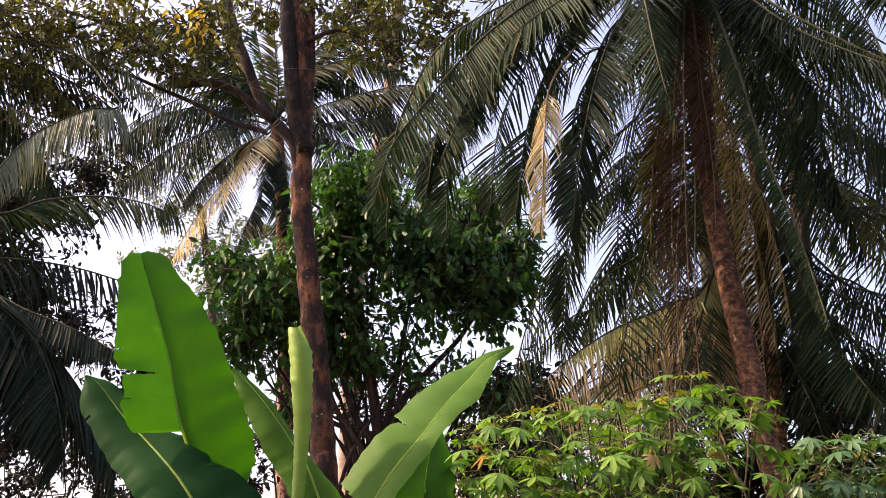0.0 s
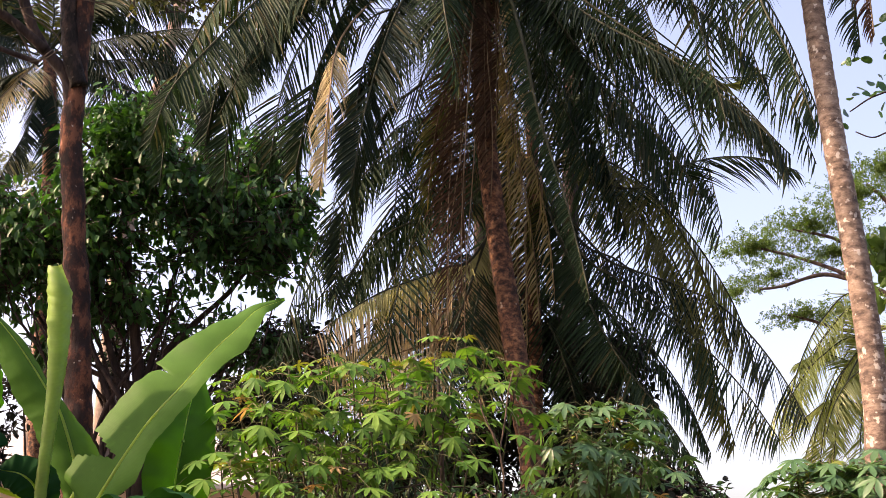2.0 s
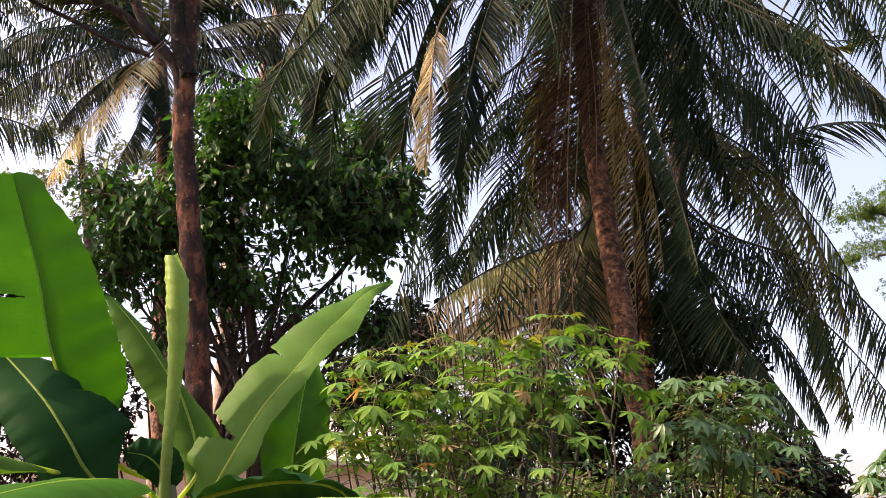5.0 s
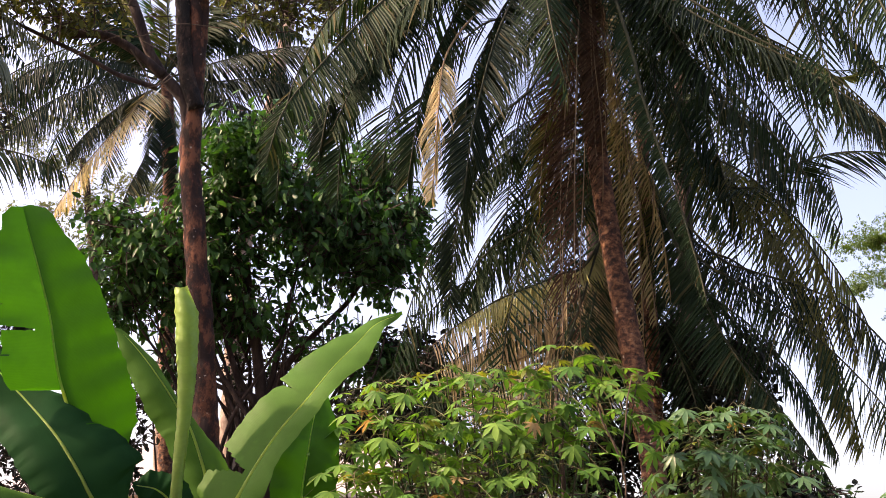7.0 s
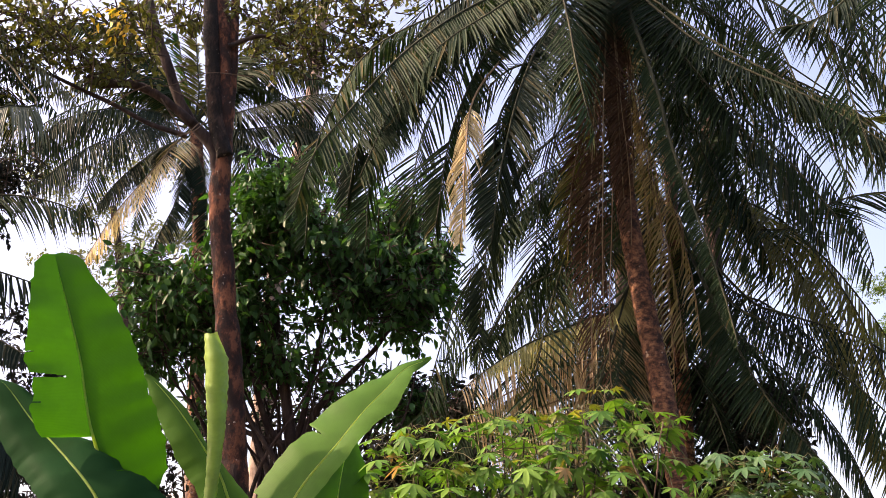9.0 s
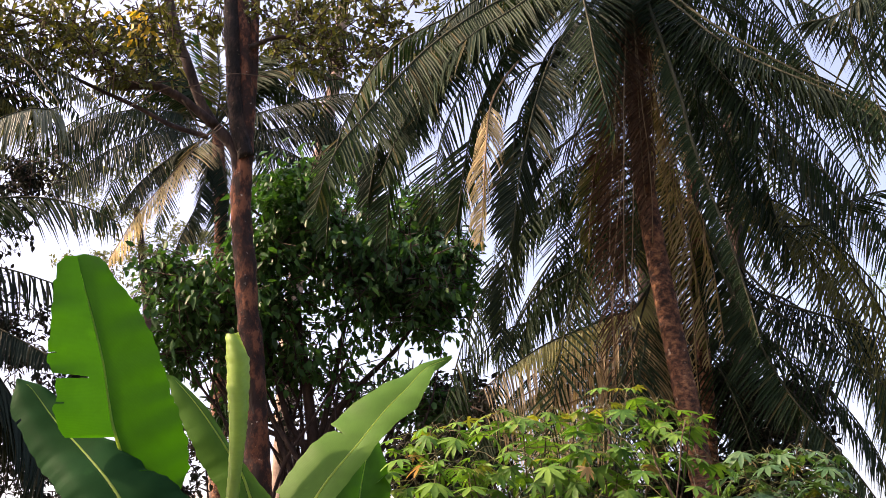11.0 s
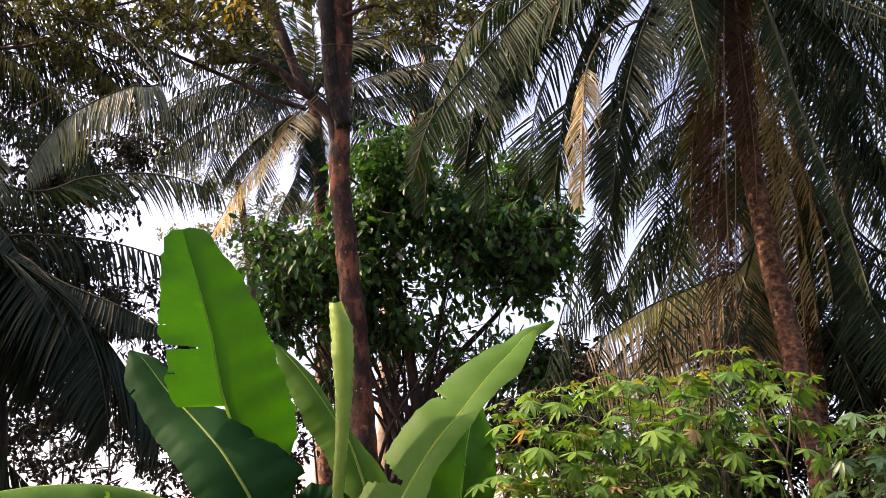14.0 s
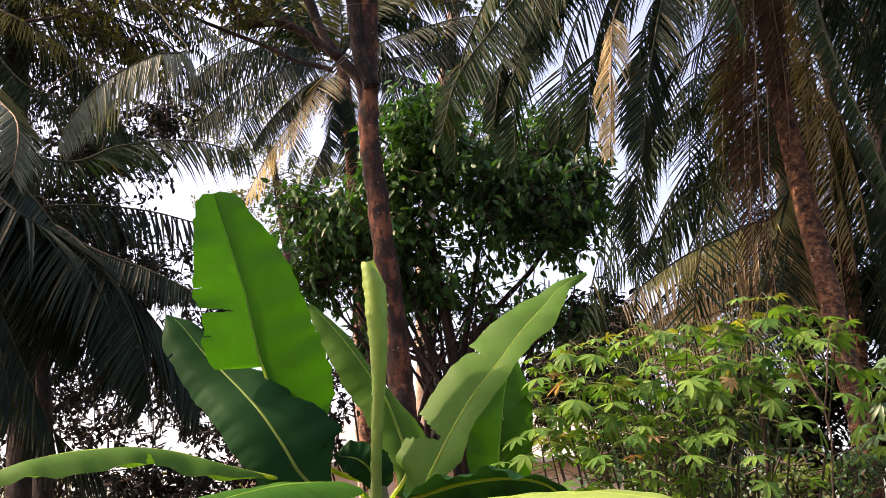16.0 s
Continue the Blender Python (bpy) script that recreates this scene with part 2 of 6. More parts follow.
class Geo:
    """Gathers vertices and faces of one mesh."""

    def __init__(self):
        self.v, self.f, self.uv, self.n = [], [], [], 0

    def add(self, verts, faces, uvs=None):
        """faces: rows of vertex numbers, of one or several lengths."""
        verts = np.asarray(verts, dtype=float).reshape(-1, 3)
        if isinstance(faces, np.ndarray):
            self.f.append(faces + self.n)
        else:
            for size in sorted({len(f) for f in faces}):
                self.f.append(np.array([f for f in faces if len(f) == size]) + self.n)
        self.v.append(verts)
        self.uv.append(np.zeros((len(verts), 2)) if uvs is None else np.asarray(uvs, dtype=float))
        self.n += len(verts)

    def tube(self, pts, radii, sides=8, cap=True):
        pts = np.asarray(pts, dtype=float)
        n = len(pts)
        t = np.gradient(pts, axis=0)
        ref = np.array([1.0, 0.13, 0.07]) if abs(unit(t[0])[0]) < 0.8 else np.array([0.1, 1.0, 0.1])
        w = 2 * math.pi * np.arange(sides) / sides
        cw, sw = np.cos(w)[:, None], np.sin(w)[:, None]
        verts = []
        for i in range(n):
            d = unit(t[i])
            ref = unit(ref - d * ref.dot(d))
            verts.append(pts[i] + radii[i] * (cw * ref + sw * np.cross(d, ref)))
        i, k = np.meshgrid(np.arange(n - 1), np.arange(sides), indexing="ij")
        q = (k + 1) % sides
        base = self.n
        self.add(np.concatenate(verts), np.stack([i * sides + k, i * sides + q, (i + 1) * sides + q, (i + 1) * sides + k], -1).reshape(-1, 4))
        if cap:
            self.f.append(base + np.arange(sides)[::-1][None])
            self.f.append(base + (n - 1) * sides + np.arange(sides)[None])

    def mesh(self, name, origin, smooth=True):
        me = bpy.data.meshes.new(name)
        v = (np.concatenate(self.v) - np.array(origin, dtype=float)).astype(np.float32)
        loops = np.concatenate([f.ravel() for f in self.f]).astype(np.int32)
        sizes = np.concatenate([np.full(len(f), f.shape[1]) for f in self.f]).astype(np.int32)
        me.vertices.add(len(v))
        me.vertices.foreach_set("co", v.ravel())
        me.loops.add(len(loops))
        me.loops.foreach_set("vertex_index", loops)
        me.polygons.add(len(sizes))
        me.polygons.foreach_set("loop_start", np.concatenate([[0], np.cumsum(sizes)[:-1]]).astype(np.int32))
        me.update(calc_edges=True)
        me.validate()
        layer = me.uv_layers.new(name="uv")
        layer.data.foreach_set("uv", np.concatenate(self.uv)[loops].astype(np.float32).ravel())
        me.polygons.foreach_set("use_smooth", np.full(len(me.polygons), smooth))
        return me


def thing(name, at, label, category, group="", kind=""):
    ob = new(name)
    ob.empty_display_size = 0.2
    ob.location = at
    return tagged(ob, label, category, group, kind)


def place_of(ob):
    p = np.zeros(3)
    while ob:
        p += np.array(ob.location)
        ob = ob.parent
    return p


def part(name, geo, material, parent, label="", kind="", smooth=True):
    ob = new(name, geo.mesh(name, place_of(parent), smooth))
    ob.data.materials.append(material)
    ob.parent = parent
    return tagged(ob, label, kind=kind)


# ---- palms ----
def palm_trunk(parent, pts, r0, r1, material=None, label="", ring=0.075, sides=18, worn_lit=1.0):
    path, length = spline(pts, 8)
    n = int(length / ring) * 4
    path, length = spline(pts, n)
    rng = random.Random(int(length * 1000))
    radii, lift = [], 0.0
    for i in range(n + 1):
        u = i / n
        if i % 4 == 0:
            lift = rng.uniform(-0.022, 0.022)
        scar = (0.022, -0.008, -0.014, 0.0)[i % 4] * worn_lit
        radii.append((r0 + (r1 - r0) * u ** 0.7 + 0.10 * r0 * math.exp(-u * 14)) * (1 + scar + lift))
    g = Geo()
    g.tube(path, radii, sides)
    return part("trunk", g, material or PALMBARK, parent, label)


def units(v):
    return v / (np.linalg.norm(v, axis=-1, keepdims=True) + 1e-9)


def frond(parent, pts, leaf=0.6, pairs=75, material=None, rib=None, hang=0.35, width=0.027, seed=0, thick=0.013, start=0.12, gap=0.13, fall=1.0, label="", dense=1.45):
    """A feather leaf: a tapering rib along pts with two rows of narrow leaflets that hang from it."""
    rng = np.random.RandomState(seed * 79 + len(pts))
    path, length = spline(pts, 36)
    tang = np.gradient(path, axis=0)
    g = Geo()
    g.tube(path, [thick * (1 - 0.85 * i / 36) + 0.003 for i in range(37)], 6)
    stalk = part("frond", g, rib or RIB, parent, label)
    m = int(pairs * dense * 0.74)
    u = start + (1 - start) * (np.repeat(np.arange(m), 2) + 0.5) / m + rng.uniform(-0.2, 0.2, 2 * m) / m
    side = np.tile([-1.0, 1.0], m)[:, None]
    keep = rng.rand(2 * m) > gap * (1 + 1.6 * np.sin(u * 37 + seed) * side[:, 0])
    u, side = np.clip(u[keep], 0, 0.999), side[keep]
    n = len(u)
    i = np.minimum(35, (u * 36).astype(int))
    p = path[i] + (path[i + 1] - path[i]) * (u * 36 - i)[:, None]
    t = units(tang[i])
    up = np.array([0.0, 0.0, 1.0]) - t * t[:, 2:]
    flat = np.linalg.norm(up, axis=1) < 0.25
    up[flat] += np.array([0.25, -0.35, 0.0])
    up = units(up - t * np.sum(up * t, 1, keepdims=True))
    s = np.cross(t, up)
    b = (u - start) / (1 - start)
    ln = leaf * (0.55 + 0.45 * np.sin(np.pi * np.clip(b * 0.9 + 0.12, 0, 1)) ** 0.6) * rng.uniform(0.8, 1.12, n)
    ln = (ln * np.where(u > 0.85, 1 - 2.4 * (u - 0.85), 1))[:, None]
    # groups of leaflets lean together, as wind leaves them
    sway = 0.11 * np.sin(u * rng.uniform(18, 30) + rng.uniform(0, 6)) + rng.uniform(-0.045, 0.045, n)
    rake = (0.35 + 0.7 * u + sway)[:, None]
    d = units(side * s * np.cos(rake) + t * np.sin(rake) + up * rng.uniform(-0.54, -0.36, (n, 1)) * fall)
    w0 = (width * rng.uniform(0.7, 1.15, n))[:, None]
    sag = (hang * rng.uniform(0.8, 1.2, n))[:, None]
    seg = 3
    rows = []
    for q in range(seg + 1):
        e = q / seg
        a = units(np.cross(d, up * 0.6 + side * s * 0.4 + 0.001))
        w = w0 * 0.5 * (0.55 + 1.1 * e if e < 0.35 else 0.92 * (1 - e) / 0.65 + 0.04)
        keel = np.cross(a, d) * w * 0.55
        rows += [p - a * w, p - keel, p + a * w]
        p = p + d * ln / seg
        d = units(d + np.array([0, 0, -1.0]) * sag * (0.25 + 0.5 * e) + rng.uniform(-0.025, 0.025, (n, 3)))
    k = np.arange(n)[:, None] * (3 * seg + 3)
    faces = np.concatenate([k + np.array([[3 * q + h, 3 * q + h + 1, 3 * q + h + 4, 3 * q + h + 3]]) for q in range(seg) for h in (0, 1)])
    lf = Geo()
    lf.add(np.stack(rows, 1).reshape(-1, 3), faces)
    part("leaflet_fringe", lf, material or FROND, stalk, kind="stuff", smooth=False)
    return stalk


def drawn_fronds(parent, crown, count, az0, az1, length, rise, drop, seed, **kw):
    """Further fronds of a crown, spread evenly over a range of directions."""
    rng = random.Random(seed)
    kw.setdefault("dense", 1.05)
    for k in range(count):
        az = radians(az0 + (az1 - az0) * (k + rng.uniform(0.2, 0.8)) / count)
        ln = length * rng.uniform(0.85, 1.1)
        r, dp = rise * rng.uniform(0.5, 1.3), drop * rng.uniform(0.75, 1.2)
        out = np.array([math.sin(az), math.cos(az), 0.0])
        c = vec(crown)
        pts = [c, c + out * ln * 0.25 + np.array([0, 0, r]), c + out * ln * 0.55 + np.array([0, 0, r * 0.9 - dp * 0.22]),
               c + out * ln * 0.78 + np.array([0, 0, r * 0.6 - dp * 0.6]), c + out * ln * 0.9 + np.array([0, 0, r * 0.3 - dp])]
        frond(parent, pts, seed=seed * 100 + k, **kw)


# ---- broad-leaved trees ----
def leaf_cloud(g, centre, radii, clusters, per, length, width, seed, droop=0.5, shell=0.55, twigs=None, tilt=0.5):
    """Folded pointed leaves in small sprays, spread through an ellipsoid and denser to its outside."""
    rng = np.random.RandomState(seed)
    q = units(rng.normal(size=(clusters, 3))) * (shell + (1 - shell) * rng.rand(clusters, 1)) * (0.8 + 0.4 * rng.rand(clusters, 1))
    c = vec(centre) + q * vec(radii)
    out = units(q * np.array([1, 1, 0.4]) + rng.normal(size=(clusters, 3)) * 0.4)
    if twigs is not None:
        for a, o in zip(c, out):
            twigs.tube([a - o * length * 2.2, a, a + o * length * 1.2], [0.008, 0.006, 0.003], 4, False)
    n = clusters * per
    c, out = np.repeat(c, per, 0), np.repeat(out, per, 0)
    p = c + out * rng.uniform(-1.0, 1.2, (n, 1)) * length * 1.1 + rng.normal(size=(n, 3)) * length * 0.38
    d = units(out * 0.5 + rng.normal(size=(n, 3)) * 0.7 + np.array([0, 0, -droop]))
    up = units(rng.normal(size=(n, 3)) * tilt + np.array([0, 0, 1.0]))
    ln, w = length * rng.uniform(0.6, 1.2, (n, 1)), 0.5 * width * rng.uniform(0.7, 1.2, (n, 1))
    s = units(np.cross(d, up))
    up = np.cross(s, d)
    m1, m2 = p + d * ln * 0.35, p + d * ln * 0.72 - up * ln * 0.05
    tip = p + d * ln - up * ln * 0.16
    v = np.stack([p, m1 + s * w + up * w * 0.25, m1 - up * w * 0.12, m1 - s * w + up * w * 0.25, m2 + s * w * 0.75 + up * w * 0.15, m2 - s * w * 0.75 + up * w * 0.15, tip], 1)
    k = np.arange(n)[:, None] * 7
    g.add(v.reshape(-1, 3), np.concatenate([k + np.array([[1, 2, 6, 4]]), k + np.array([[2, 3, 5, 6]])]))
    g.f.append(np.concatenate([k + np.array([[0, 2, 1]]), k + np.array([[0, 3, 2]])]) + g.n - 7 * n)


def round_leaves(g, centre, radii, count, size, seed):
    """Loose round leaves that hang at odd angles."""
    rng = np.random.RandomState(seed)
    for _ in range(count):
        c = vec(centre) + rng.normal(size=3) * vec(radii) * 0.6
        n = units(rng.normal(size=3) + np.array([0, -0.6, 0.4]))
        a = units(np.cross(n, rng.normal(size=3)))
        b = np.cross(n, a)
        r = size * rng.uniform(0.6, 1.15)
        ring = [c + r * (a * math.cos(w) * (1.15 if math.cos(w) > 0 else 1.0) + b * math.sin(w) * 0.85) + n * r * 0.22 * abs(math.sin(w)) for w in np.arange(10) * math.pi / 5]
        g.add([c] + ring, [(0, 1 + k, 1 + (k + 1) % 10) for k in range(10)])


def limb(parent, pts, r0, r1, material, name="limb", sides=10, wob=0.05, label=""):
    """A branch along pts; thick ones have knobbly, uneven bark."""
    path, length = spline(pts, max(8, int(len(pts) * 7)))
    rng = random.Random(int(r0 * 1e5) + len(pts))
    if r0 > 0.05:
        path, length = spline(pts, max(20, int(length / 0.05)))
        wob *= 0.3
    n = len(path)
    g = Geo()
    g.tube(path, [(r0 + (r1 - r0) * i / (n - 1)) * (1 + rng.uniform(-wob, wob)) for i in range(n)], sides)
    if r0 > 0.05:
        v = g.v[0].reshape(n, sides, 3)
        out = v - path[:, None, :]
        lump = np.array([[0.16 * noise.noise(p * 2.6) + 0.13 * noise.noise(p * 9.0) for p in map(Vector, ring)] for ring in v])
        g.v[0] = (v + out * lump[:, :, None]).reshape(-1, 3)
    return part(name, g, material, parent, label)


# ---- unseen wall and eave, added behind the camera to block skylight ----
def box(g, lo, hi):
    (a, b, c), (d, e, f) = lo, hi
    v = [(x, y, z) for x in (a, d) for y in (b, e) for z in (c, f)]
    g.add(v, [(0, 1, 3, 2), (4, 6, 7, 5), (0, 4, 5, 1), (2, 3, 7, 6), (0, 2, 6, 4), (1, 5, 7, 3)])


g = Geo()
box(g, (-13, -2.6, -0.1), (13, -2.35, 6.4))
wall = new("unseen_wall", g.mesh("unseen_wall", (0, 0, 0), False))
wall.data.materials.append(plain_mat("blocker_brown", (0.16, 0.13, 0.1), (0.26, 0.22, 0.18), 0.9, 1.2))
tagged(wall, "unseen brown wall added to block skylight", "wall", kind="structure")
g = Geo()
box(g, (-13.3, -3.4, 6.41), (13.3, -1.3, 6.55))
eave = new("unseen_eave", g.mesh("unseen_eave", (0, 0, 0), False))
eave.data.materials.append(plain_mat("blocker_boards", (0.12, 0.08, 0.055), (0.2, 0.14, 0.1), 0.8, 3))
tagged(eave, "unseen brown eave added to block skylight", "eave", kind="structure")

# ---- ground ----
g = Geo()
N = 60
xs = [math.copysign(abs(i / N) ** 2.2 * 600, i) for i in range(-N, N + 1)]
gv = [(x, y + 8, 0.12 * noise.noise((x * 0.15, y * 0.15, 0)) + (0.0 if abs(x) + abs(y) < 60 else 0.8 * noise.noise((x * 0.01, y * 0.01, 3)))) for y in xs for x in xs]
M = 2 * N + 1
g.add(gv, [(j * M + i, j * M + i + 1, (j + 1) * M + i + 1, (j + 1) * M + i) for j in range(M - 1) for i in range(M - 1)])
ground = new("ground", g.mesh("ground", (0, 0, 0)))
ground.data.materials.append(SOIL)
tagged(ground, "brown soil with leaf litter and thin grass", "ground", kind="structure")

# ---- banana plant ----
banana = thing("banana_plant", (-0.62, 5.55, 0.0), "young banana plant with broad torn bright green leaves", "banana plant")


def banana_leaf(name, pts, face, left, right, material, label="", tears=(), fold=0.12, wave=0.02, seed=0, rows=190, taper=0.55, rib=0.0095, curl=0.0, start=0.16, lp=None, rp=None, sweep=0.12):
    """A blade on a midrib along pts; face: the way its upper side looks; left and right: half widths.
    or lp and rp: pairs of (place along, half width). tears: (side, place along, depth, gap)."""
    rng = random.Random(seed)
    path, length = spline(pts, rows)
    tang = np.gradient(path, axis=0)
    g = Geo()
    g.tube(path, [rib * (1 - 0.86 * (i / rows)) + 0.0025 for i in range(rows + 1)], 8)
    ribob = part(name, g, MIDRIB, banana, label)
    cols = 7
    verts, uvs, faces = [], [], []
    f0 = unit(vec(face))
    for i in range(rows + 1):
        u = i / rows
        t = unit(tang[i])
        s = unit(np.cross(t, f0))
        n = np.cross(s, t)
        b = max(0.0, (u - start) / (1 - start))
        shape = min(1.0, (b / 0.22)) ** 0.6 * (1.0 if b < taper else max(0.0, 1 - ((b - taper) / (1 - taper)) ** 2.1) ** 0.75) if b > 0 else 0.0
        for side, half, prof in ((-1, left, lp), (1, right, rp)):
            edge = float(np.interp(u, *zip(*prof))) if prof else half * shape * (1 + 0.05 * math.sin(9 * u + seed) + 0.02 * math.sin(43 * u + seed * 3))
            edge *= 1 + 0.012 * math.sin(57 * u + seed * 5 + side) + 0.012 * math.sin(131 * u + seed + 2 * side) + rng.uniform(-0.006, 0.006)
            for k in range(cols):
                c = k / (cols - 1)
                z = -fold * edge * c * c * 1.6 + 0.06 * edge * math.sin(c * 2.5) + wave * c * math.sin(u * 26 + side * 2 + seed) + wave * 0.5 * c * math.sin(u * 61 + seed)
                z -= curl * edge * max(0.0, c - 0.5) ** 2 * 4
                p = path[i] + s * side * edge * c + n * (z + 0.004) + t * edge * c * sweep
                verts.append(p)
                uvs.append((side * c, u * length))
    for i in range(rows):
        for si in range(2):
            for k in range(cols - 1):
                u = (i + 0.5) / rows
                c = (k + 0.5) / (cols - 1)
                if any((sd == (-1, 1)[si]) and abs(u - at) < (gap * (c - 1 + dep) / dep if gap > 0.005 else gap) and c > 1 - dep for sd, at, dep, gap in tears):
                    continue
                a = i * 2 * cols + si * cols + k
                b = a + 2 * cols
                faces.append((a, b, b + 1, a + 1) if si else (a, a + 1, b + 1, b))
    bl = Geo()
    bl.add(verts, faces, uvs)
    part("blade", bl, material, ribob)
    return ribob


g = Geo()
st, _ = spline([(-0.58, 5.53, 0.76), (-0.63, 5.53, 1.47), (-0.66, 5.52, 1.89), (-0.68, 5.52, 2.04)], 20)
st[0][2] = 0.0
g.tube(st, [0.12 - 0.075 * i / 20 for i in range(21)], 14)
part("pseudostem", g, STEM, banana, "green and straw-brown sheathed stem")

banana_leaf("leaf", [(-0.72, 5.57, 2.07), (-0.90, 5.52, 2.13), (-1.08, 5.46, 2.30), (-1.22, 5.43, 2.61), (-1.27, 5.42, 2.78), (-1.31, 5.42, 2.95), (-1.37, 5.41, 3.14), (-1.44, 5.41, 3.34), (-1.49, 5.41, 3.49)], (0.3, -0.95, 0.1), 0.25, 0.27, BANANA, "tall upright bright green leaf with a torn edge", ((-1, 0.63, 0.84, 0.0085), (-1, 0.712, 0.1, 0.006), (-1, 0.56, 0.16, 0.006), (1, 0.88, 0.08, 0.006), (1, 0.66, 0.07, 0.006), (1, 0.52, 0.08, 0.006)), seed=1, rows=400, wave=0.006, fold=-0.07,
            lp=((0.16, 0.0), (0.465, 0.0), (0.48, 0.225), (0.54, 0.258), (0.58, 0.231), (0.62, 0.226), (0.68, 0.253), (0.79, 0.199), (0.88, 0.153), (0.92, 0.140), (0.93, 0.118), (0.975, 0.102), (0.985, 0.080), (1.00, 0.055)),
            rp=((0.14, 0.0), (0.20, 0.150), (0.27, 0.265), (0.37, 0.298), (0.47, 0.299), (0.58, 0.277), (0.68, 0.249), (0.79, 0.217), (0.86, 0.175), (0.90, 0.140), (0.95, 0.122), (0.975, 0.105), (1.00, 0.035)))
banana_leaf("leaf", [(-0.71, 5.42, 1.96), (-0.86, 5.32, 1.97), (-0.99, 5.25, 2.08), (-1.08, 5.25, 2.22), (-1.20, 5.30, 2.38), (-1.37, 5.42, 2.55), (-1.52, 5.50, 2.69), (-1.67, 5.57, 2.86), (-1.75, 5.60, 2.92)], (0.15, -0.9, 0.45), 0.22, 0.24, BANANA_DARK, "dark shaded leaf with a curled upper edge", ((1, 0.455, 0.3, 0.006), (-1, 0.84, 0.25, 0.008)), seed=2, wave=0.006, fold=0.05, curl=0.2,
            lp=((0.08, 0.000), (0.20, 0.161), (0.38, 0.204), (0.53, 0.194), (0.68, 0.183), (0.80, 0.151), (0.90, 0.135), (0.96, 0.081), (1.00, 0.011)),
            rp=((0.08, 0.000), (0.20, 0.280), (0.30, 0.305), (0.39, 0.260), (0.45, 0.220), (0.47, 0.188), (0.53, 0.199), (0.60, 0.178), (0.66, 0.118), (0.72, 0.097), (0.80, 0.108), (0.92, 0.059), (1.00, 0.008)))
banana_leaf("leaf", [(-0.68, 5.50, 1.94), (-0.55, 5.46, 1.95), (-0.47, 5.43, 2.00), (-0.41, 5.42, 2.11), (-0.33, 5.45, 2.27), (-0.23, 5.48, 2.44), (-0.10, 5.52, 2.61), (0.02, 5.58, 2.78), (0.13, 5.64, 2.91), (0.23, 5.70, 3.03), (0.36, 5.75, 3.10)], (-0.35, -0.85, 0.35), 0.235, 0.2, BANANA_MID, "broad leaf with a notched edge and a sunlit band", ((-1, 0.572, 0.35, 0.006), (-1, 0.3, 0.9, 0.038)), seed=3, rows=400, wave=0.007, fold=0.04,
            lp=((0.07, 0.000), (0.10, 0.200), (0.15, 0.226), (0.29, 0.220), (0.41, 0.220), (0.49, 0.209), (0.55, 0.190), (0.57, 0.160), (0.58, 0.210), (0.65, 0.200), (0.70, 0.165), (0.75, 0.139), (0.80, 0.114), (0.85, 0.080), (0.92, 0.036), (1.00, 0.006)),
            rp=((0.07, 0.0), (0.13, 0.045), (0.20, 0.065), (0.25, 0.118), (0.29, 0.115), (0.34, 0.096), (0.55, 0.094), (0.66, 0.096), (0.72, 0.118), (0.76, 0.124), (0.81, 0.103), (0.86, 0.078), (0.92, 0.045), (1.00, 0.006)))
banana_leaf("leaf", [(-0.67, 5.87, 1.95), (-0.36, 5.95, 1.88), (-0.17, 6.05, 1.95), (-0.13, 6.10, 2.10), (-0.12, 6.12, 2.26), (-0.10, 6.15, 2.44), (-0.08, 6.20, 2.60), (-0.04, 6.25, 2.83)], (0.3, -0.9, 0.2), 0.18, 0.2, BANANA_LIT, "short upright green leaf behind the broad one", seed=4, wave=0.008, fold=0.03,
            lp=((0.33, 0.000), (0.45, 0.147), (0.55, 0.168), (0.70, 0.171), (0.85, 0.133), (0.95, 0.059), (1.00, 0.006)),
            rp=((0.33, 0.000), (0.45, 0.159), (0.55, 0.183), (0.70, 0.183), (0.85, 0.133), (0.95, 0.059), (1.00, 0.006)))
banana_leaf("leaf", [(-0.65, 5.75, 1.99), (-0.57, 5.77, 2.12), (-0.58, 5.79, 2.25), (-0.64, 5.82, 2.42), (-0.69, 5.84, 2.53), (-0.76, 5.85, 2.63), (-0.83, 5.86, 2.73), (-0.93, 5.88, 2.86), (-1.05, 5.90, 2.99), (-1.10, 5.90, 3.02)], (0.35, -0.9, 0.25), 0.19, 0.11, BANANA_MID, "leaf half folded along its rib", seed=5, wave=0.004, fold=0.3,
            lp=((0.05, 0.000), (0.15, 0.084), (0.30, 0.118), (0.50, 0.129), (0.60, 0.129), (0.75, 0.106), (0.90, 0.067), (1.00, 0.008)),
            rp=((0.03, 0.0), (0.08, 0.190), (0.14, 0.190), (0.22, 0.168), (0.30, 0.145), (0.38, 0.108), (0.46, 0.055), (0.55, 0.035), (0.80, 0.045), (0.93, 0.025), (1.00, 0.006)))
banana_leaf("leaf", [(-0.68, 5.47, 1.95), (-0.94, 5.33, 2.03), (-1.26, 5.06, 2.10), (-1.51, 4.89, 2.16), (-1.73, 4.71, 2.15), (-1.97, 4.56, 2.09), (-2.17, 4.41, 1.97)], (0.0, -0.12, 1.0), 0.15, 0.13, BANANA_MID, "long drooping leaf with browned edges", ((-1, 0.6, 0.5, 0.012),), seed=6, taper=0.6, start=0.3, wave=0.012, fold=0.35)
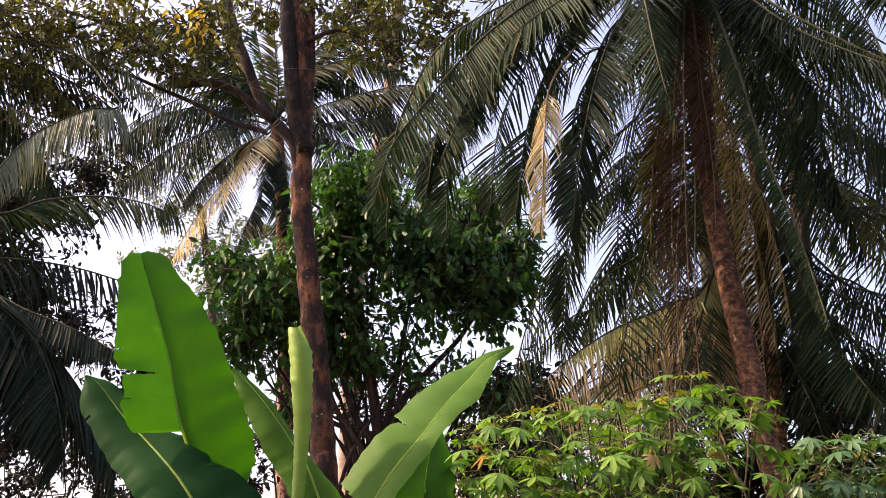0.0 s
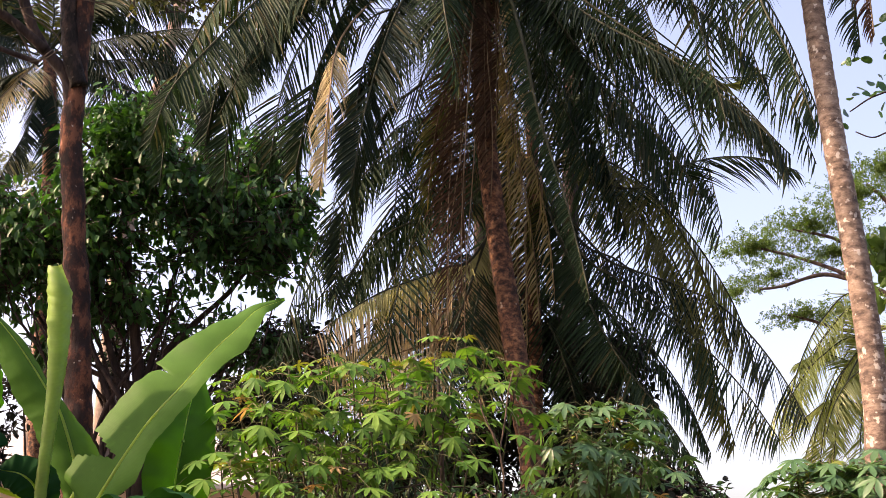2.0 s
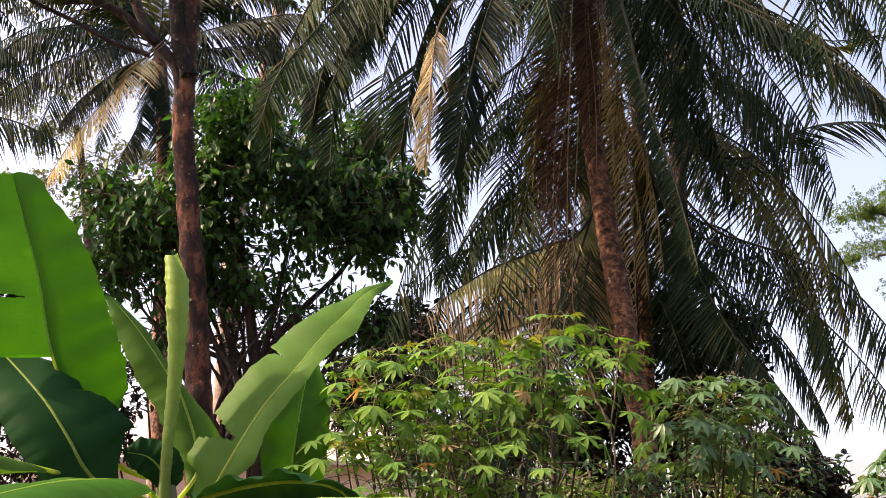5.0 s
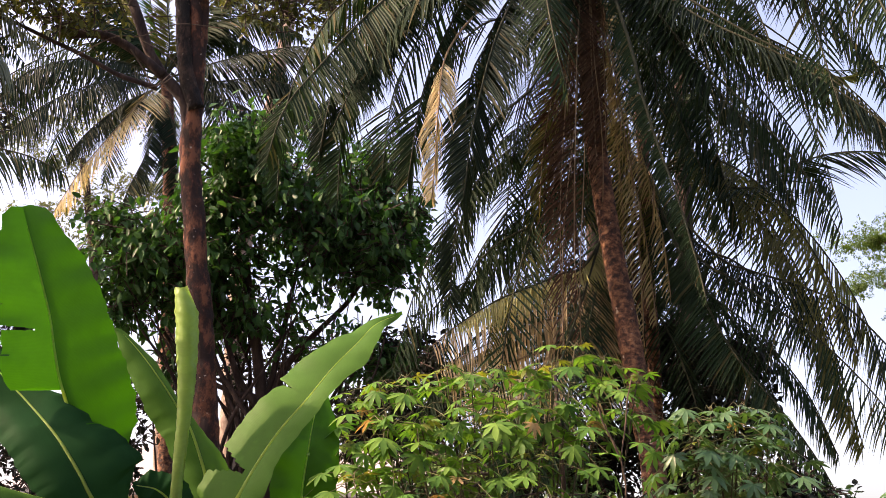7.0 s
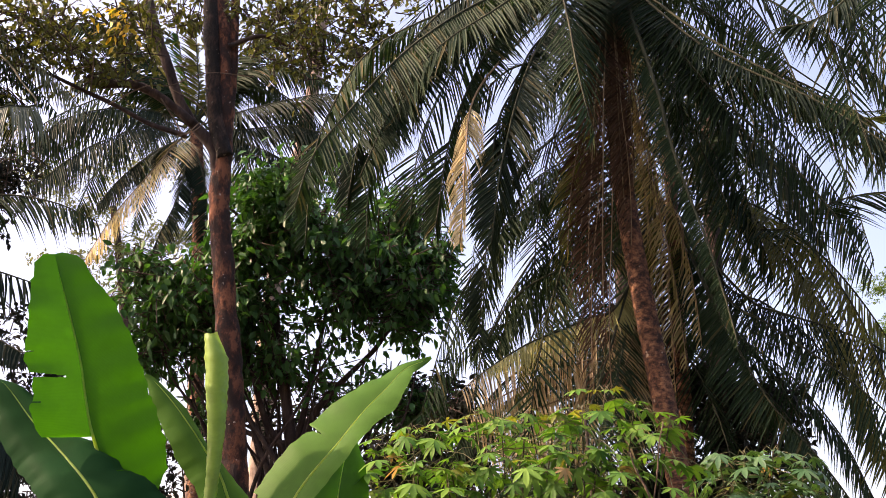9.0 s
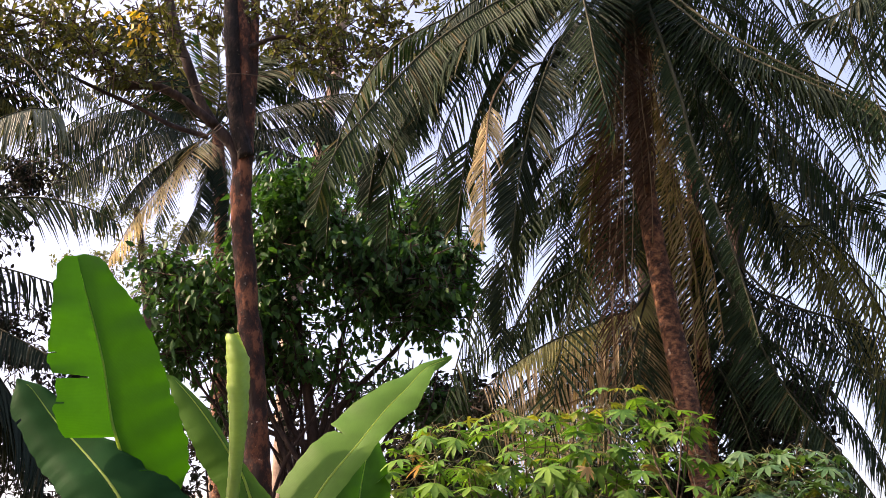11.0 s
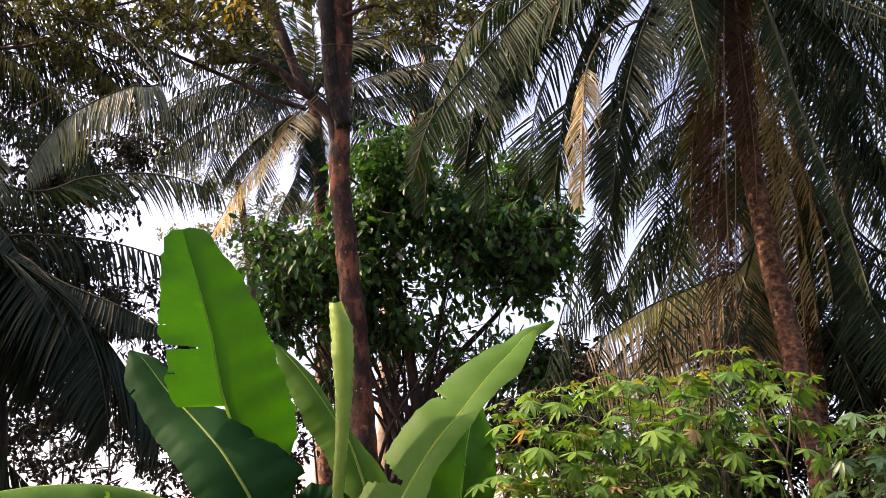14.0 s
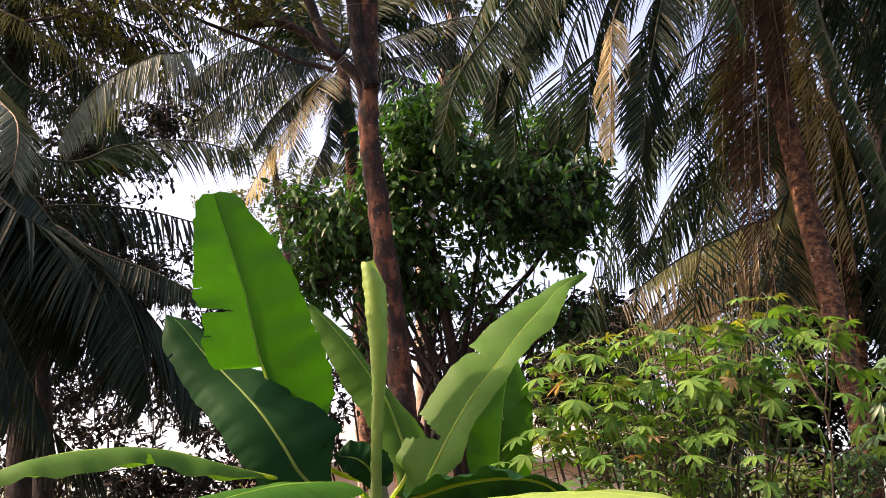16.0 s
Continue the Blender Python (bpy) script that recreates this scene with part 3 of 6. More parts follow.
banana_leaf("leaf", [(-0.66, 5.37, 1.94), (-0.73, 4.96, 2.00), (-0.83, 4.34, 1.96), (-0.89, 3.81, 1.89), (-0.94, 3.39, 1.81), (-0.96, 3.07, 1.70)], (0.0, -0.2, 1.0), 0.2, 0.2, BANANA, "arching leaf with its upper face lit", seed=7, taper=0.6, start=0.15, wave=0.012, fold=0.2)
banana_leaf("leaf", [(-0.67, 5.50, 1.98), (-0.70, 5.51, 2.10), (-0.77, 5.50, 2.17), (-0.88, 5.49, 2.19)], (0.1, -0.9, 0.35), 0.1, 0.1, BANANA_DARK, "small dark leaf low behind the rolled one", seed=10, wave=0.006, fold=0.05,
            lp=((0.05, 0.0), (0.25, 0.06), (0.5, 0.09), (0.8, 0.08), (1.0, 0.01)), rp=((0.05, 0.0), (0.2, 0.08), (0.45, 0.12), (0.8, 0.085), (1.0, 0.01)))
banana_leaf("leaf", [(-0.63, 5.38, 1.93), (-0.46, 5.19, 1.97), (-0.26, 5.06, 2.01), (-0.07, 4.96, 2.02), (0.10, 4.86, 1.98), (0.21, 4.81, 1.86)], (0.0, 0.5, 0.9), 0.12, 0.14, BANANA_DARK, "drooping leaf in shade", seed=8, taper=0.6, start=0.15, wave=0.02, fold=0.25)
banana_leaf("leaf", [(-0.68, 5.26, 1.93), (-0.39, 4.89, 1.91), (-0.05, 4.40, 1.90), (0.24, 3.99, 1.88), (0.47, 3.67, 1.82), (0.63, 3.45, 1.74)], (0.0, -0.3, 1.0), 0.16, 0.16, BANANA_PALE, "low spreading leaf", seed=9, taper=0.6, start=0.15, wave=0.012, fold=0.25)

# the young leaf, still rolled
g = Geo()
sp, _ = spline([(-0.68, 5.47, 1.98), (-0.68, 5.47, 2.20), (-0.67, 5.47, 2.49), (-0.67, 5.47, 2.69), (-0.68, 5.47, 2.85), (-0.69, 5.47, 2.99), (-0.72, 5.47, 3.12)], 120)
verts, faces = [], []
for i, p in enumerate(sp):
    u = i / 120
    r = float(np.interp(u, (0, 0.2, 0.45, 0.62, 0.77, 0.9, 0.97, 1), (0.028, 0.029, 0.035, 0.047, 0.058, 0.06, 0.047, 0.038)))
    for k in range(15):
        w = k / 14 * 2.35 * math.pi + u * 0.7
        rr = r * (0.82 + 0.18 * k / 14)
        rr *= 1 + 0.035 * math.sin(u * 150 + k) + 0.03 * math.sin(u * 61 + 2 * k)
        verts.append(p + np.array([math.cos(w) * rr, math.sin(w) * rr, 0.05 * (0.5 - k / 14) * max(0.0, u - 0.9) * 10]))
for i in range(120):
    for k in range(14):
        faces.append((i * 15 + k, i * 15 + k + 1, (i + 1) * 15 + k + 1, (i + 1) * 15 + k))
g.add(verts, faces, [(k / 14, i / 30) for i in range(121) for k in range(15)])
part("rolled_leaf", g, BANANA_PALE, banana, "pale green young leaf still rolled")

# ---- central coconut palm ----
palm_c = thing("coconut_palm", (2.70, 9.61, 0.13), "tall coconut palm with a leaning ringed trunk and drooping fronds", "palm", "coconut palms of the grove")
palm_c.location.z = 0.0
palm_trunk(palm_c, [(2.68, 9.61, -0.17), (2.74, 9.60, 2.51), (2.68, 9.61, 3.21), (2.58, 9.64, 4.04), (2.46, 9.67, 4.97), (2.38, 9.69, 5.80), (2.35, 9.70, 6.68), (2.35, 9.70, 7.53), (2.37, 9.69, 8.50)], 0.125, 0.085, PALMBARK, "reddish-brown ringed trunk")
CROWN = (2.37, 9.69, 8.40)
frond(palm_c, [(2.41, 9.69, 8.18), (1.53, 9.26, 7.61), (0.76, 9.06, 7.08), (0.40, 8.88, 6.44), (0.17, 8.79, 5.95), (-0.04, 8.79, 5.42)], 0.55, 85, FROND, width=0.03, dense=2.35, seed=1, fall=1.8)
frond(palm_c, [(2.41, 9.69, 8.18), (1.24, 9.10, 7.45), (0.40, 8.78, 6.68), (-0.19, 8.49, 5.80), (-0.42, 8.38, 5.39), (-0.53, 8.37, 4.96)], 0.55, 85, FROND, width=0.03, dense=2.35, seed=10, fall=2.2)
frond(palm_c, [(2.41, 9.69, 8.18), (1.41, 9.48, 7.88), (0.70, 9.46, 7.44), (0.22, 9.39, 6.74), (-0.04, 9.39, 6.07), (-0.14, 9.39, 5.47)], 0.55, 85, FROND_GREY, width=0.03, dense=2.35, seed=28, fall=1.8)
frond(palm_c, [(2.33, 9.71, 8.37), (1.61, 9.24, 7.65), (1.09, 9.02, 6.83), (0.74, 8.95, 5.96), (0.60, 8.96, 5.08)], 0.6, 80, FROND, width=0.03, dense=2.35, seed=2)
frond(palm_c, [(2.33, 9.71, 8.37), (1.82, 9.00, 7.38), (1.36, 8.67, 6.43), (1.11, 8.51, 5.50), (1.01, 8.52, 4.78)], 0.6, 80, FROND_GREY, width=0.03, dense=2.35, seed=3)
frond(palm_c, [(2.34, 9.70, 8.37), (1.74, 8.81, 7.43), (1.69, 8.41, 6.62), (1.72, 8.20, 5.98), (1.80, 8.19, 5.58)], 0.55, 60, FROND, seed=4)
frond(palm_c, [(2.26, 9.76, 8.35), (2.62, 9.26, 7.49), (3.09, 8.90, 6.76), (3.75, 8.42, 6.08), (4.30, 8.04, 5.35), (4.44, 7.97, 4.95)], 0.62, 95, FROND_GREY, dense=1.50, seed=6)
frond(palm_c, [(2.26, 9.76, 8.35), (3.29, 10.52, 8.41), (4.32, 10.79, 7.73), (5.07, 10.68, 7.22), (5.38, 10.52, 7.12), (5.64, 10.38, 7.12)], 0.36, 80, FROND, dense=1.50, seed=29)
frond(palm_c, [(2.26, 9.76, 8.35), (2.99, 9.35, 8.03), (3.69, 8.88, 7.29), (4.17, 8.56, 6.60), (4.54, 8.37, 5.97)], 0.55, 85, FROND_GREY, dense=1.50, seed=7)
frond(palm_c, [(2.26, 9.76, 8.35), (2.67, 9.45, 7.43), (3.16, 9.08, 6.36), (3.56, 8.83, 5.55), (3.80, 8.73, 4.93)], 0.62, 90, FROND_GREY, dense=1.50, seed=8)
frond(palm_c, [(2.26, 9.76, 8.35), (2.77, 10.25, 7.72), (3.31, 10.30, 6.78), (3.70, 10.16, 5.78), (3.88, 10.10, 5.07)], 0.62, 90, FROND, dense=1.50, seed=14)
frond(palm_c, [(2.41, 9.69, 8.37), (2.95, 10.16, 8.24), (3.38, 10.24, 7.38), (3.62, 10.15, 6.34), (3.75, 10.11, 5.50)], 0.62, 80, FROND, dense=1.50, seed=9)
frond(palm_c, [(2.30, 9.71, 8.18), (2.08, 9.56, 7.31), (2.10, 9.50, 6.45), (2.10, 9.50, 5.44), (2.14, 9.49, 4.70)], 0.35, 60, FROND_BROWN, RIB_DRY, thick=0.005, hang=1.4, seed=11, label="dead brown frond hanging along the trunk")
frond(palm_c, [(2.34, 9.70, 8.18), (2.30, 9.40, 7.23), (2.30, 9.40, 6.58), (2.30, 9.40, 6.01), (2.31, 9.40, 5.46)], 0.3, 70, FROND_BROWN, RIB_DRY, thick=0.005, hang=1.3, seed=18)
frond(palm_c, [(2.39, 9.69, 8.17), (2.42, 9.48, 7.40), (2.43, 9.47, 6.74), (2.43, 9.47, 6.16), (2.42, 9.48, 5.71)], 0.3, 70, FROND_BROWN, RIB_DRY, thick=0.005, hang=1.3, seed=19)
frond(palm_c, [(2.26, 9.72, 8.18), (2.15, 9.64, 7.24), (2.01, 9.67, 6.41), (1.89, 9.70, 5.73), (1.84, 9.71, 5.13)], 0.35, 70, FROND_OLIVE, RIB_DRY, thick=0.005, hang=1.2, seed=20)
frond(palm_c, [(2.31, 9.71, 8.18), (2.46, 9.98, 7.58), (2.21, 10.04, 6.72), (2.10, 10.06, 5.95), (2.15, 10.05, 5.26)], 0.4, 60, FROND_BROWN, RIB_DRY, thick=0.005, hang=1.4, seed=12)
frond(palm_c, [(2.30, 9.71, 8.25), (1.32, 9.00, 6.85), (0.90, 8.60, 6.11), (0.80, 8.40, 5.51), (0.78, 8.40, 5.12), (0.75, 8.40, 4.72)], 0.3, 70, FROND_STRAW, RIB_DRY, hang=1.6, width=0.017, dense=1.7, gap=0.2, start=0.7, seed=13, label="straw-yellow dry frond hanging down")
frond(palm_c, [(2.33, 9.71, 8.37)] + [(0.75, 9.58, 7.52), (0.02, 9.61, 7.06), (-0.33, 9.61, 6.42), (-0.47, 9.60, 5.86), (-0.50, 9.60, 5.11)], 0.42, 80, FROND, width=0.03, dense=2.35, seed=23, fall=1.5)
frond(palm_c, [(2.33, 9.71, 8.37)] + [(0.84, 9.37, 7.33), (0.33, 9.41, 6.72), (0.11, 9.41, 6.11), (0.04, 9.41, 5.57), (0.03, 9.41, 5.04)], 0.5, 80, FROND, width=0.03, dense=2.35, seed=24, fall=1.5)
frond(palm_c, [(2.26, 9.76, 8.35), (2.91, 9.17, 7.24), (3.50, 8.74, 6.51), (4.05, 8.39, 5.93), (4.56, 8.13, 5.20)], 0.6, 85, FROND, seed=160, fall=1.7, dense=1.86)
frond(palm_c, [(2.26, 9.76, 8.35), (2.64, 9.35, 7.43), (3.09, 9.11, 6.53), (3.59, 8.92, 5.83), (3.96, 8.76, 5.16), (4.15, 8.68, 4.64)], 0.65, 85, FROND, seed=161, fall=1.5, dense=1.35)
frond(palm_c, [(2.26, 9.76, 8.35), (2.67, 9.86, 7.67), (3.08, 9.95, 6.71), (3.37, 9.86, 5.81), (3.59, 9.78, 4.95)], 0.65, 85, FROND, seed=162, fall=1.5, dense=1.35)
frond(palm_c, [(2.26, 9.76, 8.35), (3.00, 9.98, 7.85), (3.73, 9.94, 7.03), (4.21, 9.75, 6.19), (4.55, 9.59, 5.35)], 0.65, 85, FROND, seed=163, fall=1.5, dense=1.35)
# Upper fronds, above the view, added so the crown shades the trunk.
drawn_fronds(palm_c, CROWN, 14, 0, 360, 4.0, 1.7, 0.4, 26, leaf=0.65, pairs=70, material=FROND)
frond(palm_c, [(2.22, 9.77, 8.35), (1.69, 10.48, 8.31), (1.05, 10.97, 7.84), (0.61, 11.20, 6.99), (0.48, 11.21, 5.97)], 0.6, 85, FROND, seed=15)
drawn_fronds(palm_c, CROWN, 5, 105, 150, 3.2, 0.4, 3.2, 21, leaf=0.6, pairs=75, dense=1.1, material=FROND)

# dead brown fronds that hang down along the trunk
frond(palm_c, [(2.37, 9.69, 8.30), (2.08, 9.30, 6.59), (2.02, 9.34, 5.88), (1.97, 9.38, 5.19), (1.96, 9.41, 4.58), (1.99, 9.45, 4.19)], 0.42, 80, FROND_BROWN, RIB_DRY, thick=0.005, hang=1.6, width=0.018, dense=1.15, seed=201, label="dead brown frond hanging along the trunk")
frond(palm_c, [(2.37, 9.69, 8.30), (2.14, 9.25, 6.57), (2.11, 9.29, 5.87), (2.08, 9.32, 5.18), (2.07, 9.36, 4.57), (2.10, 9.40, 4.23)], 0.45, 80, FROND_BROWN, RIB_DRY, thick=0.005, hang=1.6, width=0.018, dense=1.15, seed=202)
frond(palm_c, [(2.37, 9.69, 8.30), (2.30, 9.30, 6.55), (2.34, 9.33, 6.02), (2.36, 9.37, 5.54), (2.35, 9.40, 5.12)], 0.36, 80, FROND_BROWN, RIB_DRY, thick=0.005, hang=1.6, width=0.018, dense=1.0, seed=204)
frond(palm_c, [(2.37, 9.69, 8.30), (2.17, 9.90, 6.85), (2.08, 9.97, 6.22), (2.05, 10.03, 5.61), (2.04, 10.10, 5.13)], 0.45, 70, FROND_BROWN, RIB_DRY, thick=0.005, hang=1.0, width=0.02, dense=1.3, seed=206)
frond(palm_c, [(2.37, 9.69, 8.30), (2.61, 10.00, 6.88), (2.69, 10.07, 5.96), (2.72, 10.13, 5.24), (2.74, 10.20, 4.65)], 0.45, 70, FROND_GOLD, RIB_DRY, thick=0.005, hang=0.8, width=0.02, dense=1.3, seed=207)
frond(palm_c, [(2.37, 9.69, 8.30), (2.72, 10.20, 6.99), (2.86, 10.27, 6.18), (2.88, 10.33, 5.49), (2.87, 10.40, 4.94)], 0.4, 70, FROND_OLIVE, RIB_DRY, thick=0.005, hang=0.8, width=0.022, dense=1.5, seed=208)
frond(palm_c, [(2.37, 9.69, 8.30), (2.52, 8.90, 6.43), (2.57, 8.78, 5.89), (2.65, 8.66, 5.36), (2.75, 8.54, 4.85), (2.83, 8.42, 4.29), (2.85, 8.30, 3.93)], 0.22, 90, FROND, hang=1.3, thick=0.022, width=0.024, dense=3.0, seed=209, fall=3.0)
frond(palm_c, [(2.37, 9.69, 8.30), (1.67, 9.00, 6.61), (1.26, 8.90, 6.30), (1.09, 8.80, 5.87), (1.05, 8.70, 5.32), (1.01, 8.60, 4.79)], 0.5, 80, FROND, hang=0.9, dense=1.8, seed=210, fall=2.0)
frond(palm_c, [(2.37, 9.69, 8.30), (1.95, 9.90, 6.65), (1.50, 9.98, 6.12), (1.21, 10.06, 5.56), (1.13, 10.14, 5.08), (1.10, 10.22, 4.67), (1.09, 10.30, 4.39)], 0.55, 75, FROND_GREY, hang=0.22, dense=1.25, start=0.45, seed=211, fall=0.3)
frond(palm_c, [(2.37, 9.69, 8.30), (2.98, 9.40, 7.09), (3.64, 9.25, 6.84), (4.12, 9.10, 6.52), (4.47, 8.95, 6.15), (4.84, 8.80, 5.59)], 0.72, 75, FROND, hang=0.5, width=0.032, dense=1.1, seed=212, fall=1.6)
frond(palm_c, [(2.37, 9.69, 8.30), (3.92, 10.40, 7.87), (4.80, 10.60, 7.40), (5.18, 10.50, 7.01), (5.58, 10.40, 7.17)], 0.2, 60, FROND_SUN, seed=213, fall=0.2, hang=0.15, start=0.8, dense=2.4, width=0.02)
frond(palm_c, [(2.37, 9.69, 8.30), (2.08, 10.30, 7.48), (1.77, 10.48, 7.03), (1.57, 10.65, 6.60), (1.44, 10.82, 6.05), (1.38, 11.00, 5.50)], 0.5, 75, FROND, hang=0.3, dense=1.2, seed=214, fall=0.5, width=0.022)
frond(palm_c, [(2.37, 9.69, 8.30), (2.08, 10.30, 7.23), (1.89, 10.48, 6.67), (1.78, 10.65, 6.13), (1.73, 10.82, 5.59), (1.72, 11.00, 5.05)], 0.5, 70, FROND, hang=0.25, dense=1.2, seed=215, fall=0.4, width=0.022)
frond(palm_c, [(2.37, 9.69, 8.30), (1.87, 9.80, 7.30), (1.34, 9.90, 7.06), (0.96, 10.00, 6.60), (0.78, 10.10, 6.10), (0.71, 10.20, 5.60)], 0.5, 75, FROND_GREY, hang=0.3, dense=1.2, seed=216, fall=0.6, width=0.022)
frond(palm_c, [(2.37, 9.69, 8.30), (2.28, 10.40, 6.67), (2.09, 10.60, 6.13), (1.98, 10.80, 5.60), (1.96, 11.00, 5.12)], 0.45, 65, FROND_OLIVE, hang=0.4, dense=1.2, seed=217, fall=0.6, width=0.022)
frond(palm_c, [(2.37, 9.69, 8.30), (2.30, 10.80, 6.55), (1.98, 10.95, 5.89), (1.69, 11.10, 5.50), (1.45, 11.25, 5.11), (1.31, 11.40, 4.72)], 0.5, 70, FROND, hang=0.4, dense=1.2, seed=218, fall=0.8, width=0.022)
frond(palm_c, [(2.37, 9.69, 8.30), (1.50, 9.00, 7.47), (1.06, 8.80, 7.03), (0.73, 8.70, 6.73), (0.49, 8.70, 6.48), (0.33, 8.70, 6.18), (0.25, 8.70, 5.84)], 0.68, 80, FROND, hang=0.35, dense=1.7, seed=219, fall=1.2, width=0.03)
frond(palm_c, [(2.37, 9.69, 8.30), (1.77, 9.20, 7.25), (1.44, 9.00, 6.78), (1.23, 8.90, 6.23), (1.11, 8.90, 5.65)], 0.55, 80, FROND, hang=0.5, dense=1.6, seed=220, fall=1.4, width=0.028)
frond(palm_c, [(2.37, 9.69, 8.30), (2.66, 10.10, 6.27), (2.71, 10.10, 5.40), (2.77, 10.10, 4.73), (2.78, 10.10, 4.08)], 0.35, 80, FROND_OLIVE, RIB_DRY, thick=0.005, hang=1.6, width=0.017, dense=1.0, start=0.3, seed=234)
frond(palm_c, [(2.37, 9.69, 8.30), (2.69, 10.00, 6.53), (2.79, 10.00, 5.65), (2.82, 10.00, 4.92), (2.83, 10.00, 4.27), (2.81, 10.00, 3.79)], 0.35, 80, FROND_GOLD, RIB_DRY, thick=0.005, hang=1.6, width=0.017, dense=1.0, start=0.3, seed=233)
frond(palm_c, [(2.37, 9.69, 8.30), (2.23, 9.45, 5.95), (2.19, 9.45, 5.24), (2.14, 9.45, 4.60), (2.12, 9.45, 4.00), (2.14, 9.45, 3.60)], 0.32, 80, FROND_BROWN, RIB_DRY, thick=0.005, hang=1.6, width=0.017, dense=1.0, start=0.3, seed=232)
frond(palm_c, [(2.37, 9.69, 8.30), (2.16, 9.40, 6.20), (2.07, 9.40, 5.48), (1.99, 9.40, 4.84), (1.96, 9.40, 4.22), (1.96, 9.40, 3.73)], 0.38, 80, FROND_BROWN, RIB_DRY, thick=0.005, hang=1.6, width=0.017, dense=1.0, start=0.3, seed=231)
frond(palm_c, [(2.37, 9.69, 8.30), (2.84, 10.20, 7.97), (3.19, 10.27, 7.69), (3.52, 10.33, 7.15), (3.72, 10.40, 6.56)], 0.6, 85, FROND, hang=0.6, fall=2.0, dense=1.4, width=0.022, seed=223)
frond(palm_c, [(2.37, 9.69, 8.30), (3.04, 10.20, 8.24), (3.59, 10.27, 8.17), (4.05, 10.33, 7.76), (4.37, 10.40, 7.21)], 0.6, 85, FROND, hang=0.6, fall=2.0, dense=1.4, width=0.022, seed=222)
frond(palm_c, [(2.37, 9.69, 8.30), (2.82, 9.60, 8.04), (3.27, 9.45, 7.97), (3.62, 9.30, 7.51), (3.83, 9.15, 6.89), (3.91, 9.00, 6.24)], 0.6, 85, FROND, hang=0.6, fall=2.0, dense=1.4, width=0.022, seed=221)
frond(palm_c, [(2.37, 9.69, 8.30), (2.72, 10.00, 6.01), (2.84, 10.00, 5.40), (2.91, 10.00, 4.81), (2.95, 10.00, 4.18)], 0.32, 80, FROND_GOLD, RIB_DRY, thick=0.005, hang=1.2, width=0.018, dense=1.0, start=0.35, seed=236)
frond(palm_c, [(2.37, 9.69, 8.30), (2.85, 10.20, 6.45), (3.01, 10.20, 5.70), (3.12, 10.20, 5.09), (3.16, 10.20, 4.50)], 0.35, 80, FROND_GOLD, RIB_DRY, thick=0.005, hang=1.2, width=0.018, dense=1.0, start=0.35, seed=237)

# ---- second, lower palm behind it ----
palm_b = thing("coconut_palm", (2.96, 11.19, 0.16), "lower coconut palm with a dense skirt of drooping fronds", "palm", "coconut palms of the grove")
palm_b.location.z = 0.0
palm_trunk(palm_b, [(3.11, 11.15, 0.61), (3.21, 11.13, 3.08), (3.23, 11.12, 4.19), (3.22, 11.12, 5.01), (3.24, 11.12, 5.99), (3.23, 11.12, 6.97)], 0.085, 0.06, PALMBARK)
CROWN_B = (3.24, 11.12, 6.02)
frond(palm_b, [(3.27, 11.15, 6.06), (3.69, 10.40, 5.00), (3.88, 10.15, 4.78), (4.20, 9.90, 4.58), (4.55, 9.65, 4.33), (4.74, 9.40, 3.97), (4.87, 9.15, 3.56), (4.93, 8.90, 3.13)], 0.66, 95, FROND_GREY, dense=1.2, hang=0.7, fall=1.7, gap=0.2, width=0.022, seed=32)
frond(palm_b, [(3.27, 11.15, 6.06), (3.51, 10.40, 4.98), (3.74, 10.10, 4.66), (4.00, 9.80, 4.31), (4.29, 9.50, 3.91), (4.52, 9.20, 3.45), (4.66, 8.90, 2.98)], 0.68, 95, FROND, dense=1.35, gap=0.2, hang=0.8, fall=2.6, width=0.023, seed=33)
frond(palm_b, [(3.27, 11.15, 6.06), (3.88, 9.90, 5.50), (4.03, 9.50, 5.51), (4.21, 9.20, 5.53), (4.44, 9.00, 5.52), (4.72, 8.90, 5.48), (4.99, 8.80, 5.35)], 0.55, 90, FROND, seed=34, fall=0.9, hang=0.5, dense=1.0, start=0.35, width=0.022)
frond(palm_b, [(3.27, 11.15, 6.06), (3.37, 10.28, 4.81), (3.59, 9.88, 3.93), (3.87, 9.56, 3.34), (4.10, 9.36, 2.83), (4.27, 9.28, 2.35)], 0.55, 90, FROND, seed=35, dense=2.10, fall=1.5)
frond(palm_b, [(3.27, 11.15, 6.06), (3.34, 10.40, 4.97), (3.48, 10.28, 4.49), (3.65, 10.15, 4.08), (3.81, 10.02, 3.79), (3.99, 9.90, 3.43)], 0.55, 90, FROND, dense=1.35, hang=0.7, fall=2.2, width=0.023, seed=44)
frond(palm_b, [(3.27, 11.15, 6.06), (3.59, 10.60, 5.16), (3.85, 10.37, 4.93), (4.15, 10.13, 4.54), (4.36, 9.90, 4.05)], 0.65, 85, FROND_GREY, dense=1.3, hang=0.8, fall=2.4, width=0.022, seed=45)
frond(palm_b, [(3.10, 11.17, 5.90), (2.46, 10.75, 4.87), (2.18, 10.75, 4.73), (1.84, 10.75, 4.61), (1.51, 10.75, 4.46), (1.19, 10.75, 4.29), (0.97, 10.75, 4.10)], 0.75, 75, FROND_DRY, RIB_DRY, hang=2.0, fall=5.0, dense=1.15, gap=0.25, width=0.021, start=0.3, seed=47, label="dry tan frond hanging in shreds")
